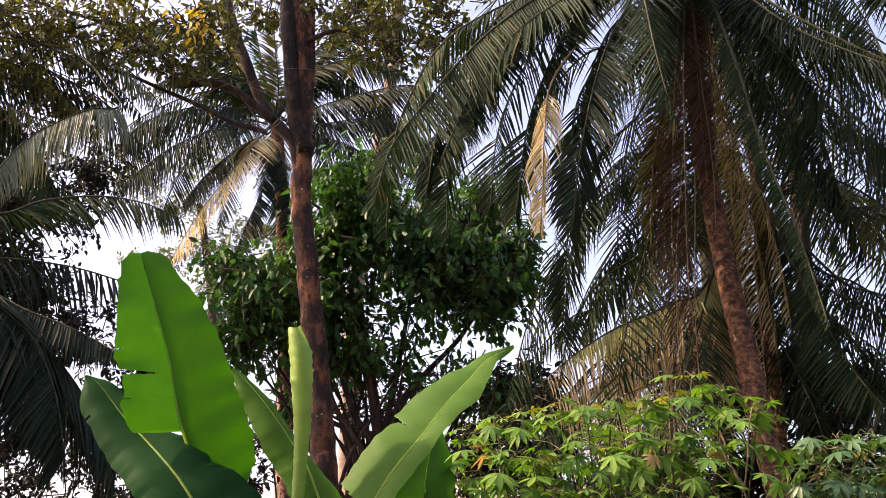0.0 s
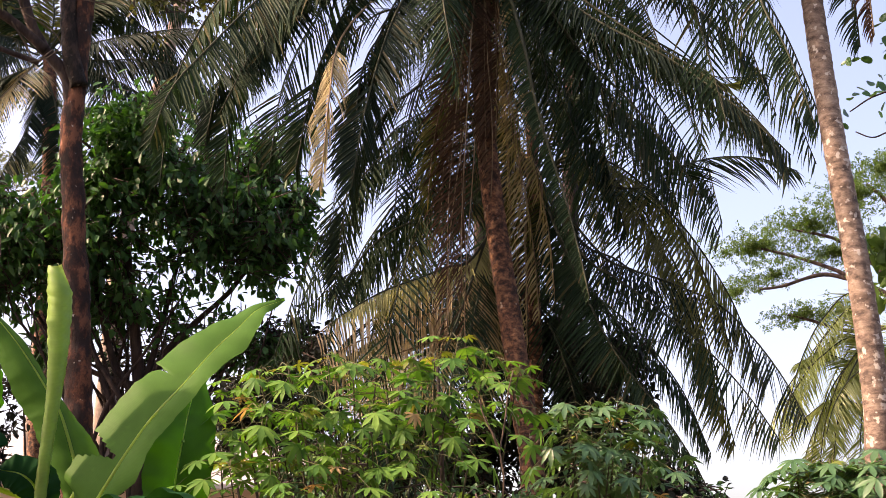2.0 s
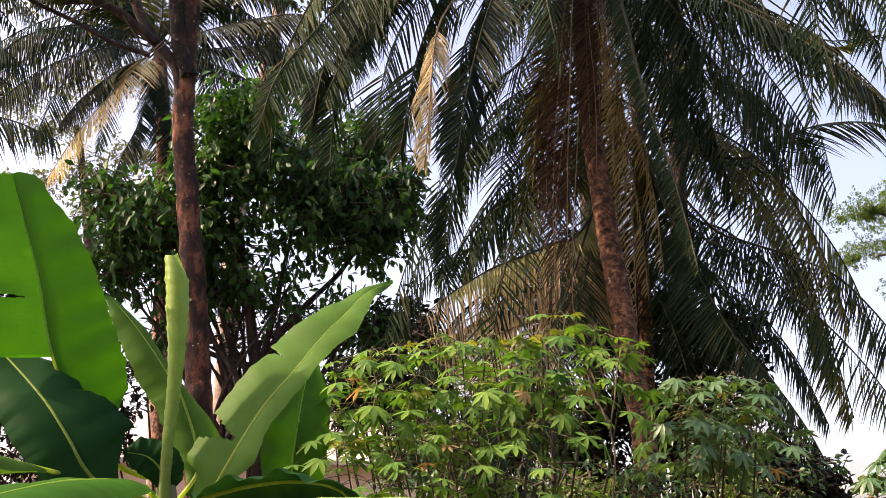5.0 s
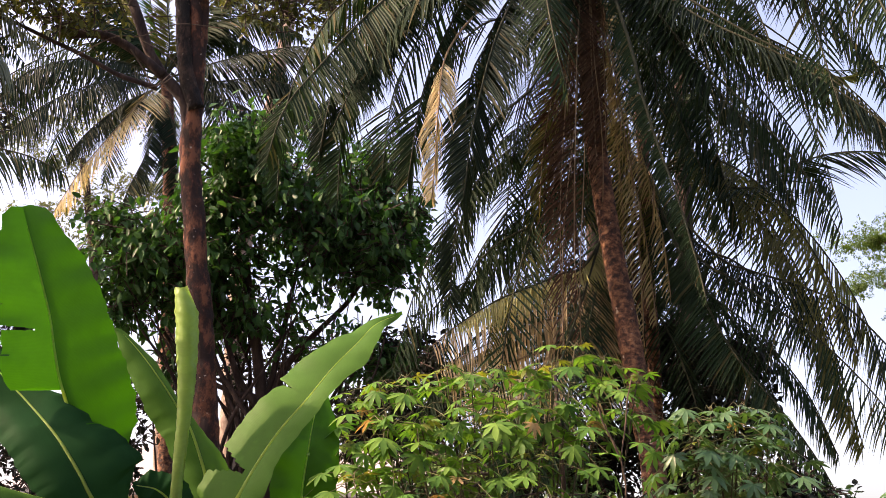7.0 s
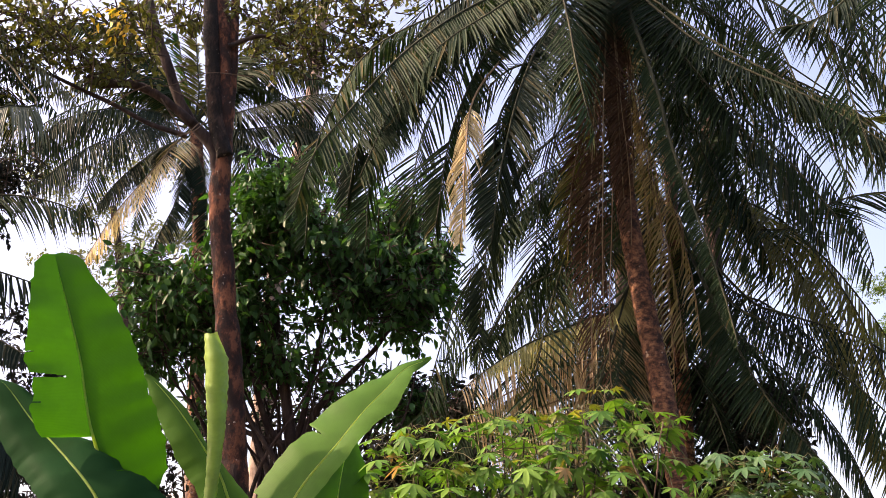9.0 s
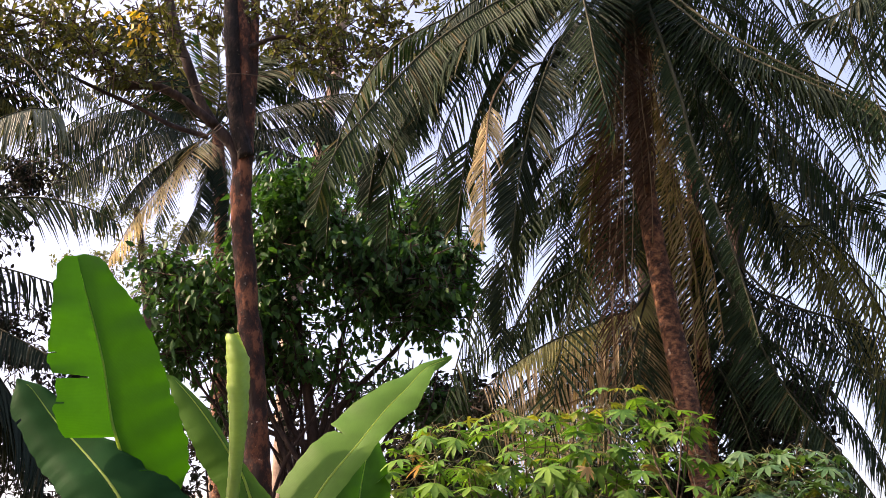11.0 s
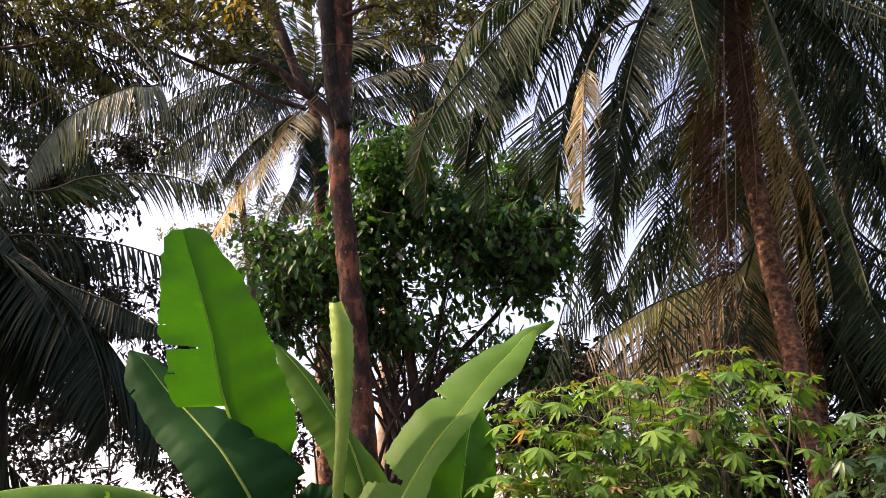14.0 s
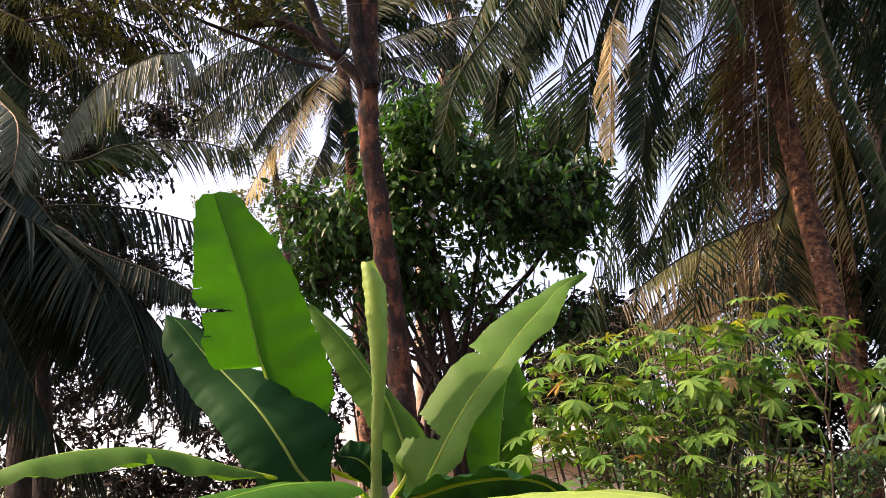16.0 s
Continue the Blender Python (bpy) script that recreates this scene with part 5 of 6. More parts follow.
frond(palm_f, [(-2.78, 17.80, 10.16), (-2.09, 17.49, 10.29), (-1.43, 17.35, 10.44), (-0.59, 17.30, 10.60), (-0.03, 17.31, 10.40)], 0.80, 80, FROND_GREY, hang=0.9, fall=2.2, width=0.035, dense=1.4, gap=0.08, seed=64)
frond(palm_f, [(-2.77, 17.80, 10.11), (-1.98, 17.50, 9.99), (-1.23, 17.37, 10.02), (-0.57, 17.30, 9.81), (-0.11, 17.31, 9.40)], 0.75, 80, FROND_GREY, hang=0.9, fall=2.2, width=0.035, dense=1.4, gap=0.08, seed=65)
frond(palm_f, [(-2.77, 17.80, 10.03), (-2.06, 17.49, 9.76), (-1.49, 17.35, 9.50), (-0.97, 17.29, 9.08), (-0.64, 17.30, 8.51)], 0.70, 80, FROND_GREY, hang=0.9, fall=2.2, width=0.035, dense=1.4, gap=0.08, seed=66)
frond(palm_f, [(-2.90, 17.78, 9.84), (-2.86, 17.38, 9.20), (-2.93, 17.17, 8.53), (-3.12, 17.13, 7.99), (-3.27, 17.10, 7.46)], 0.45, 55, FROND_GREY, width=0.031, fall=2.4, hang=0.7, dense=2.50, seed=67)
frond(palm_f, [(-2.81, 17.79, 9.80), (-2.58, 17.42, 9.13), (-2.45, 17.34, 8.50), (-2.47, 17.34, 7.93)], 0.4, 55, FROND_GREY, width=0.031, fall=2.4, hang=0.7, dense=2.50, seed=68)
frond(palm_f, [(-2.92, 17.78, 10.20), (-3.14, 17.53, 10.60), (-3.60, 17.34, 10.81), (-4.21, 17.10, 10.78), (-4.71, 16.97, 10.40)], 0.62, 55, FROND, width=0.036, fall=2.4, hang=0.7, dense=2.50, seed=69)
frond(palm_f, [(-2.83, 17.79, 10.21), (-2.50, 17.64, 10.76), (-1.94, 17.61, 11.17), (-1.27, 17.57, 11.21), (-0.60, 17.60, 10.97)], 0.62, 55, FROND, width=0.036, fall=2.4, hang=0.7, dense=2.50, seed=70)
frond(palm_f, [(-2.92, 17.78, 10.22), (-3.36, 17.60, 10.95), (-3.95, 17.47, 11.51), (-4.61, 17.31, 11.74), (-5.22, 17.14, 11.53)], 0.62, 55, FROND, width=0.036, fall=2.4, hang=0.7, dense=2.50, seed=73)
frond(palm_f, [(-2.83, 17.79, 10.23), (-2.43, 17.75, 11.14), (-1.80, 17.82, 11.94), (-1.12, 17.88, 12.20), (-0.34, 17.91, 12.00)], 0.62, 55, FROND, width=0.036, fall=2.4, hang=0.7, dense=2.50, seed=74)
frond(palm_f, [(-2.95, 17.77, 9.94), (-3.47, 18.08, 9.82), (-3.97, 17.88, 9.21), (-4.29, 17.80, 8.67)], 0.5, 55, FROND_GREY, width=0.031, fall=2.4, hang=0.7, dense=2.50, seed=76)
frond(palm_f, [(-2.92, 17.78, 10.15), (-3.36, 17.70, 10.68), (-3.85, 17.60, 11.05), (-4.26, 17.50, 11.64)], 0.6, 60, FROND, width=0.036, dense=2.25, seed=81)
frond(palm_f, [(-2.82, 17.79, 10.16), (-2.52, 17.84, 10.76), (-2.17, 17.88, 11.32), (-1.90, 17.91, 11.99)], 0.6, 60, FROND, width=0.036, dense=2.25, seed=82)
frond(palm_f, [(-2.89, 17.78, 10.15), (-3.22, 17.93, 10.91), (-3.54, 17.87, 11.52), (-3.77, 17.82, 12.26)], 0.55, 60, FROND_OLIVE, width=0.036, dense=2.25, seed=83)
frond(palm_f, [(-2.89, 17.78, 10.12), (-2.94, 17.77, 10.62), (-3.10, 17.75, 11.24), (-3.24, 17.72, 11.87)], 0.4, 60, MANGO_SUN, width=0.04, seed=75)
frond(palm_f, [(-2.87, 17.78, 10.10), (-2.79, 17.70, 10.69), (-2.86, 17.68, 11.32), (-2.95, 17.67, 12.06)], 0.45, 60, FROND_OLIVE, width=0.045, dense=1.25, seed=80)
drawn_fronds(palm_f, CROWN_F, 9, -100, 100, 3.6, 1.2, 1.2, 71, leaf=0.7, pairs=60, width=0.036, fall=2.0, dense=1.88, material=FROND)

# ---- palms at the left ----
palm_l = thing("coconut_palm", (-3.70, 9.29, 0.17), "shaded coconut palm with dark hanging fronds", "palm", "coconut palms of the grove")
palm_l.location.z = 0.0
palm_trunk(palm_l, [(-3.64, 9.31, -0.22), (-3.83, 9.24, 2.33), (-3.93, 9.20, 3.38), (-4.16, 9.09, 4.32), (-4.57, 8.89, 5.02), (-4.92, 8.71, 5.47)], 0.09, 0.075, SHADEBARK)
CROWN_L = (-4.96, 8.68, 5.51)
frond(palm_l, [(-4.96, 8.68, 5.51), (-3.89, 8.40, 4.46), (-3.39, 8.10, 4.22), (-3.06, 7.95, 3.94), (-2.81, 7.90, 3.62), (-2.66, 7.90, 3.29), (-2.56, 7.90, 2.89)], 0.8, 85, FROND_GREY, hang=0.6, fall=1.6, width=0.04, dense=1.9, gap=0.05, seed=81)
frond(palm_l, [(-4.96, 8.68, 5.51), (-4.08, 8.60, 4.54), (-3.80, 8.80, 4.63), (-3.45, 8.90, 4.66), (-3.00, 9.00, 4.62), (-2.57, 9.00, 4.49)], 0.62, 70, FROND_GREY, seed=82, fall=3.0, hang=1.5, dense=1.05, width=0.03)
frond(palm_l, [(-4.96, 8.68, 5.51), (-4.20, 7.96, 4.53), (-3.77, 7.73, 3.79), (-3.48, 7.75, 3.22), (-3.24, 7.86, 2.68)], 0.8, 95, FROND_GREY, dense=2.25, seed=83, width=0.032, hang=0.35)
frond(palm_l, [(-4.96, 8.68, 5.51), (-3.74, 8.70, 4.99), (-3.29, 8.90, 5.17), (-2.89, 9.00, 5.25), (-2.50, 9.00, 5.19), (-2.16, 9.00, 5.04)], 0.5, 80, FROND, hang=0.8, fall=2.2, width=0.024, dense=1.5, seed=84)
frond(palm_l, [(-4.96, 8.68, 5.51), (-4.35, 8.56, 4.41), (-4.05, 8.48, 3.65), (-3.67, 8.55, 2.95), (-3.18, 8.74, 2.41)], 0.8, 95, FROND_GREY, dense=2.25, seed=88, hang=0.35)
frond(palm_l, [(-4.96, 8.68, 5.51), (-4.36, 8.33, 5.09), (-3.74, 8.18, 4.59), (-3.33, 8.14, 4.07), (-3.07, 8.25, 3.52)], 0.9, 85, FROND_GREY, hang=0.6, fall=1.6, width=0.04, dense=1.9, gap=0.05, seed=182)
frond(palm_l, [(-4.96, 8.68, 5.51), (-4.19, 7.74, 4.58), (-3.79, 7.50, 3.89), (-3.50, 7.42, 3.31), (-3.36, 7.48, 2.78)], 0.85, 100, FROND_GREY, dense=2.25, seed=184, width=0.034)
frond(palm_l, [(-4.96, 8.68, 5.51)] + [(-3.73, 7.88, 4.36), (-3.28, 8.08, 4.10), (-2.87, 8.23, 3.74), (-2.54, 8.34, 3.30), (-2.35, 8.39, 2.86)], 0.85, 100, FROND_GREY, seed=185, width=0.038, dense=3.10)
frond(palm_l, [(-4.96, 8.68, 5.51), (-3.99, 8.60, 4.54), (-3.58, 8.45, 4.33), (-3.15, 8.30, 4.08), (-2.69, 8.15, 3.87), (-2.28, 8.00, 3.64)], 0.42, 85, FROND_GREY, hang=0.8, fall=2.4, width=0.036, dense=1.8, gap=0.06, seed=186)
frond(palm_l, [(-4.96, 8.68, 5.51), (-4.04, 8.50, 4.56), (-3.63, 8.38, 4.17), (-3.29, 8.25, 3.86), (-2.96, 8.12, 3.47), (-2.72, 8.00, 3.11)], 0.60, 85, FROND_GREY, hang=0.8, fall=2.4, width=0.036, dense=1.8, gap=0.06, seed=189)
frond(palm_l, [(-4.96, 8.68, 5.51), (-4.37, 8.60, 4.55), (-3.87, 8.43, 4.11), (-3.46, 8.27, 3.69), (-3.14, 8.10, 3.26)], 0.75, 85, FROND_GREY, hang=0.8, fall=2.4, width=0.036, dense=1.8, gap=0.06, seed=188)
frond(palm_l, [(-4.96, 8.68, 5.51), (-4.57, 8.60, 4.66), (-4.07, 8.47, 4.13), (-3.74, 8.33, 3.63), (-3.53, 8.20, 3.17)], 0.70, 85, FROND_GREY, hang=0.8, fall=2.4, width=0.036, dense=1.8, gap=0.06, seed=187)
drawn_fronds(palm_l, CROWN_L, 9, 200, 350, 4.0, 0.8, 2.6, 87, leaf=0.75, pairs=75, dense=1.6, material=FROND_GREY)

# Palm added beyond the left edge of view, to shade the left palms.
shade_palm = thing("coconut_palm", (-8.6, 11.6, 0.0), "coconut palm added out of view to shade the grove", "palm", "coconut palms of the grove")
palm_trunk(shade_palm, [(-8.6, 11.6, 0.0), (-8.5, 11.5, 3.0), (-8.4, 11.6, 6.0), (-8.4, 11.6, 9.0)], 0.14, 0.1, PALMBARK)
drawn_fronds(shade_palm, (-8.4, 11.6, 9.0), 16, 0, 360, 4.2, 0.9, 2.4, 103, leaf=0.7, pairs=70, material=FROND)

gloom = thing("tree", (-5.91, 14.33, -0.60), "dense small-leaved tree in deep shade", "tree")
gloom.location.z = 0.0
limb(gloom, [(-5.91, 14.33, -0.60), (-6.18, 14.21, 2.94), (-6.40, 14.12, 4.35), (-6.61, 14.02, 5.58), (-6.78, 13.94, 6.95)], 0.12, 0.06, DARKBARK, "trunk")
limb(gloom, [(-6.34, 14.14, 3.99), (-5.99, 14.30, 4.73), (-5.66, 14.43, 5.66), (-5.37, 14.54, 6.47)], 0.05, 0.02, DARKBARK)
limb(gloom, [(-6.28, 14.17, 3.57), (-5.62, 14.45, 4.02), (-5.06, 14.65, 4.48), (-4.59, 14.81, 4.72)], 0.05, 0.02, DARKBARK)
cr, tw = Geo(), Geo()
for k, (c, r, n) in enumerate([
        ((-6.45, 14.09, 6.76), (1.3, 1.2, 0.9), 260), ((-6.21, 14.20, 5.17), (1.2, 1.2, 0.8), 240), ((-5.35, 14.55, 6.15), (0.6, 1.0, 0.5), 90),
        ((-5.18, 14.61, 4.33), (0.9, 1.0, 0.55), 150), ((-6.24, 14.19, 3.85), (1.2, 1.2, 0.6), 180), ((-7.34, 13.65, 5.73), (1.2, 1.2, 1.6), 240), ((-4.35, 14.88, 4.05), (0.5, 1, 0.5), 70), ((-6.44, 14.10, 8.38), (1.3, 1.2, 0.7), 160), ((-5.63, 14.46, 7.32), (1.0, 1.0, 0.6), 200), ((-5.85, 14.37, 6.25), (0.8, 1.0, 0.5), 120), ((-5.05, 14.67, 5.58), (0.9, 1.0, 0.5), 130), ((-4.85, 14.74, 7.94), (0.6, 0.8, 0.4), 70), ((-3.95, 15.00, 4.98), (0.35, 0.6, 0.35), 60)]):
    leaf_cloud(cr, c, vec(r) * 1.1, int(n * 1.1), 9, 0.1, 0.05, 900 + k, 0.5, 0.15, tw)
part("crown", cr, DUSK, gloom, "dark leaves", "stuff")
part("twig_mass", tw, DARKBARK, gloom, "", "stuff")

palm_m = thing("coconut_palm", (-5.43, 11.81, -0.21), "coconut palm with long grey-green arching fronds", "palm", "coconut palms of the grove")
palm_m.location.z = 0.0
palm_trunk(palm_m, [(-5.43, 11.81, -0.70), (-5.81, 11.63, 3.58), (-6.09, 11.48, 6.03), (-6.37, 11.33, 8.14)], 0.14, 0.1, PALMBARK)
CROWN_M = (-6.38, 11.32, 8.28)
frond(palm_m, [(-6.38, 11.32, 8.28), (-5.39, 11.17, 8.14), (-4.47, 11.35, 7.77), (-3.86, 11.47, 7.46), (-3.50, 11.58, 7.22)], 0.6, 80, FROND, seed=91)
frond(palm_m, [(-6.38, 11.32, 8.28), (-3.98, 10.60, 7.55), (-3.19, 10.00, 6.75), (-2.96, 9.60, 6.36), (-3.16, 9.40, 6.25), (-3.53, 9.30, 6.00), (-3.69, 9.20, 5.77), (-3.79, 9.10, 5.52), (-3.84, 9.00, 5.25)], 0.5, 90, FROND_PALE, seed=92, fall=2.6, hang=1.4, width=0.021, dense=2.3, start=0.71, label="grey-green frond with its silvery sheen painted in")
frond(palm_m, [(-6.38, 11.32, 8.28), (-5.11, 9.60, 6.54), (-4.33, 8.80, 5.63), (-3.96, 8.40, 5.26), (-3.82, 8.20, 5.01), (-3.78, 8.10, 4.80), (-3.77, 8.05, 4.62)], 0.5, 60, FROND_PALE, RIB_DRY, hang=0.25, fall=0.5, width=0.024, start=0.62, dense=3.0, gap=0.05, seed=192, label="pale frond spread like a fan, its lit tone painted")
frond(palm_m, [(-6.38, 11.32, 8.28), (-5.07, 11.20, 6.78), (-4.55, 11.20, 6.55), (-3.97, 11.20, 6.26), (-3.58, 11.20, 5.86)], 0.55, 75, FROND, hang=0.7, fall=1.8, width=0.024, dense=1.4, seed=198)
frond(palm_m, [(-6.38, 11.32, 8.28), (-5.15, 10.80, 6.80), (-4.70, 10.80, 6.52), (-4.32, 10.80, 6.31), (-3.94, 10.80, 5.98)], 0.50, 75, FROND, hang=0.7, fall=1.8, width=0.024, dense=1.4, seed=197)
frond(palm_m, [(-6.38, 11.32, 8.28), (-5.07, 11.20, 8.23), (-4.21, 11.20, 8.03), (-3.43, 11.20, 7.63), (-2.90, 11.20, 7.06)], 0.45, 75, FROND_PALE, hang=0.7, fall=1.8, width=0.024, dense=1.4, seed=196)
frond(palm_m, [(-6.38, 11.32, 8.28), (-4.77, 11.00, 7.95), (-4.06, 11.00, 7.70), (-3.54, 11.00, 7.40), (-3.16, 11.00, 6.98)], 0.45, 75, FROND, hang=0.7, fall=1.8, width=0.024, dense=1.4, seed=195)
frond(palm_m, [(-6.38, 11.32, 8.28), (-5.30, 10.90, 7.86), (-4.64, 10.90, 7.55), (-4.12, 10.90, 7.25), (-3.73, 10.90, 6.96)], 0.40, 75, FROND_OLIVE, hang=0.7, fall=1.8, width=0.024, dense=1.4, seed=194)
frond(palm_m, [(-6.38, 11.32, 8.28), (-5.25, 10.60, 7.43), (-4.67, 10.60, 7.07), (-4.22, 10.60, 6.79), (-3.80, 10.60, 6.67)], 0.38, 75, FROND_OLIVE, hang=0.7, fall=1.8, width=0.024, dense=1.4, seed=193)
frond(palm_m, [(-6.38, 11.32, 8.28), (-5.70, 11.01, 7.52), (-5.27, 11.00, 6.90), (-5.03, 11.00, 6.25), (-4.93, 11.05, 5.57)], 0.6, 80, FROND_GREY, seed=93)
frond(palm_m, [(-6.38, 11.32, 8.28), (-5.60, 11.29, 7.80), (-5.00, 11.46, 7.44), (-4.53, 11.65, 6.96), (-4.15, 11.79, 6.32)], 0.6, 80, FROND_GREY, seed=94)
frond(palm_m, [(-6.38, 11.32, 8.28), (-5.53, 11.54, 8.65), (-4.67, 11.92, 8.67), (-3.98, 12.17, 8.32), (-3.46, 12.32, 7.86)], 0.6, 80, FROND, seed=95)
frond(palm_m, [(-6.38, 11.32, 8.28)] + [(-5.19, 11.06, 7.86), (-4.65, 11.30, 7.72), (-4.12, 11.50, 7.42), (-3.73, 11.63, 6.94)], 0.7, 80, FROND, seed=97, fall=1.8)
frond(palm_m, [(-6.38, 11.32, 8.28)] + [(-5.29, 11.12, 7.48), (-4.84, 11.32, 7.19), (-4.42, 11.50, 6.74), (-4.14, 11.60, 6.13)], 0.7, 80, FROND, seed=98, fall=1.8)
frond(palm_m, [(-6.38, 11.32, 8.28)] + [(-5.07, 10.89, 7.43), (-4.39, 11.18, 7.46), (-3.76, 11.41, 7.24), (-3.21, 11.58, 6.85)], 0.65, 80, FROND, seed=99, fall=1.8)
drawn_fronds(palm_m, CROWN_M, 5, 270, 380, 4.2, 0.8, 2.2, 96, leaf=0.65, pairs=65, material=FROND)

palm_n = thing("coconut_palm", (-4.8, 11.4, 0.0), "tall coconut palm with a trunk black in shade", "palm", "coconut palms of the grove")
palm_trunk(palm_n, [(-4.8, 11.40, -0.10), (-5.03, 11.40, 3.56), (-5.24, 11.40, 5.12), (-5.37, 11.40, 6.55), (-5.46, 11.40, 7.93), (-5.67, 11.40, 9.65), (-5.62, 11.45, 12.00)], 0.15, 0.12, SHADEBARK, "dark shaded trunk")
drawn_fronds(palm_n, (-5.62, 11.45, 12.00), 10, 0, 360, 3.6, 1.0, 1.2, 104, leaf=0.65, pairs=65, material=FROND)

# ---- cassava shrubs ----


def cassava_leaf_mesh(seed, lobes, size, fold):
    """A hand-shaped leaf of narrow lobes that droop from the end of its stalk."""
    rng = random.Random(seed)
    g = Geo()
    for k in range(lobes):
        a = (k - (lobes - 1) / 2) * (3.7 / (lobes - 1))
        ln = size * (1 - 0.34 * abs(a) / 1.85) * rng.uniform(0.88, 1.1)
        d = np.array([math.sin(a), math.cos(a), -0.12])
        s = np.array([math.cos(a), -math.sin(a), 0.0])
        w = ln * 0.145
        rows = []
        p = np.zeros(3)
        for q, (e, ww) in enumerate(((0.0, 0.12), (0.3, 0.75), (0.62, 1.0), (0.85, 0.55), (1.0, 0.02))):
            c = d * ln * e + np.array([0, 0, -fold * ln * e * e])
            rows.append((c - s * w * ww + np.array([0, 0, 0.25 * w * ww]), c, c + s * w * ww + np.array([0, 0, 0.25 * w * ww])))
        v = [p for r in rows for p in r]
        f = []
        for q in range(4):
            f += [(3 * q, 3 * q + 1, 3 * q + 4, 3 * q + 3), (3 * q + 1, 3 * q + 2, 3 * q + 5, 3 * q + 4)]
        g.add(v, f)
    return g


def cassava_meshes(material, tag):
    out = []
    for k in range(5):
        me = cassava_leaf_mesh(600 + k, (5, 7, 7, 6, 7)[k], 0.135, (0.08, 0.16, 0.26, 0.12, 0.36)[k]).mesh("leaf_" + tag, (0, 0, 0))
        me.materials.append(material)
        out.append(me)
    return out


CASS = {m: cassava_meshes(m, t) for m, t in ((CASSAVA, "green"), (CASSAVA_YOUNG, "young"), (CASSAVA_DRY, "dry"), (CASSAVA_DEEP, "deep"))}


def cassava(name, base, tips, label, seed, body=CASSAVA, young=0.12, per=19, size=1.05, spread=0.4, single=300):
    """Woody stems from the base to each tip, with long-stalked leaves round the upper part of each."""
    rng = random.Random(seed)
    ob = thing(name, base, label, "shrub", "cassava shrubs")
    origin = vec(base)
    stalks, rest, made = Geo(), Geo(), 0
    shapes = [cassava_leaf_mesh(600 + k, (5, 7, 7, 6, 7)[k], 0.135, (0.08, 0.16, 0.26, 0.12, 0.36)[k]) for k in range(5)]
    for tip in tips:
        tip = vec(tip)
        low = origin + np.array([(tip[0] - origin[0]) * 0.12 + rng.uniform(-0.08, 0.08), rng.uniform(-0.1, 0.1), 0])
        tip = tip - np.array([0, 0, 0.05])
        mid = low * 0.45 + tip * 0.55 + np.array([rng.uniform(-0.15, 0.15), rng.uniform(-0.1, 0.1), 0])
        path, ln = spline([low, low * 0.5 + mid * 0.5 + np.array([rng.uniform(-0.15, 0.15), 0, 0.1]), mid, tip], 22)
        g = Geo()
        g.tube(path, [0.014 - 0.0105 * i / 22 for i in range(23)], 7)
        part("stem", g, DARKTWIG, ob)
        for k in range(per * 2):
            f = k / per
            u = 1 - 0.095 * (f / 2) ** 1.1
            at = u * 22
            o = path[min(21, int(at))] + (path[min(22, int(at) + 1)] - path[min(21, int(at))]) * (at - min(21, int(at)))
            az = k * 2.4 + rng.uniform(-0.5, 0.5)
            reach = spread * (0.4 + 0.45 * min(f, 1.5)) * rng.uniform(0.6, 1.25) * (0.5 if k < 4 else 1.0)
            rise = 0.6 - 0.75 * min(1.3, f) + rng.uniform(-0.2, 0.2)
            d = unit(np.array([math.cos(az), math.sin(az), rise]))
            end = o + d * reach + np.array([0, 0, -0.03])
            stalks.tube([o, o + d * reach * 0.55 + np.array([0, 0, 0.015]), end], [0.0026, 0.0022, 0.0016], 4, False)
            kind = CASSAVA_DRY if rng.random() > 0.985 else CASSAVA_YOUNG if (k < 3 and rng.random() < young * 3) else body
            which = rng.randrange(5)
            turn = Euler((-rng.uniform(0.0, 0.95) * (0.55 + f * 0.4), rng.uniform(-0.35, 0.35), math.atan2(-d[0], d[1]) + rng.uniform(-0.5, 0.5)))
            s = size * rng.uniform(0.7, 1.2) * (0.8 if k < 3 or kind is CASSAVA_DRY else 1.0)
            if made < single and (k % 2 == 0 or kind is not body):
                leaf = new("leaf", CASS[kind][which])
                leaf.rotation_euler, leaf.location, leaf.scale = turn, end - origin, (s, s, s)
                leaf.parent = ob
                made += 1
            else:
                m = np.array(turn.to_matrix()) * s
                src = shapes[which]
                rest.add(np.concatenate(src.v) @ m.T + end, np.concatenate(src.f))
    part("stalk_mass", stalks, PETIOLE, ob, "thin reddish-green leaf stalks", "stuff")
    part("foliage", rest, body, ob, "", "stuff")
    return ob


cassava("cassava_shrub", (0.82, 6.46, 0.05), [(0.14, 6.50, 2.83), (0.28, 6.50, 2.94), (0.44, 6.50, 2.98), (0.66, 6.50, 3.04), (0.81, 6.50, 2.96), (0.95, 6.50, 3.04), (1.12, 6.50, 3.04), (1.28, 6.50, 3.08), (1.42, 6.50, 3.19), (1.59, 6.50, 3.12), (1.79, 6.50, 3.03), (0.08, 6.30, 2.59), (0.28, 6.30, 2.70), (0.50, 6.30, 2.70), (0.88, 6.30, 2.74), (1.21, 6.30, 2.76), (1.43, 6.30, 2.75), (0.14, 6.15, 2.38), (0.42, 6.15, 2.42), (0.72, 6.15, 2.50), (1.13, 6.15, 2.50)],
        "cassava shrub with sunlit hand-shaped leaves and reddish young shoots", 11, spread=0.32, per=8, size=0.9, young=0.16)
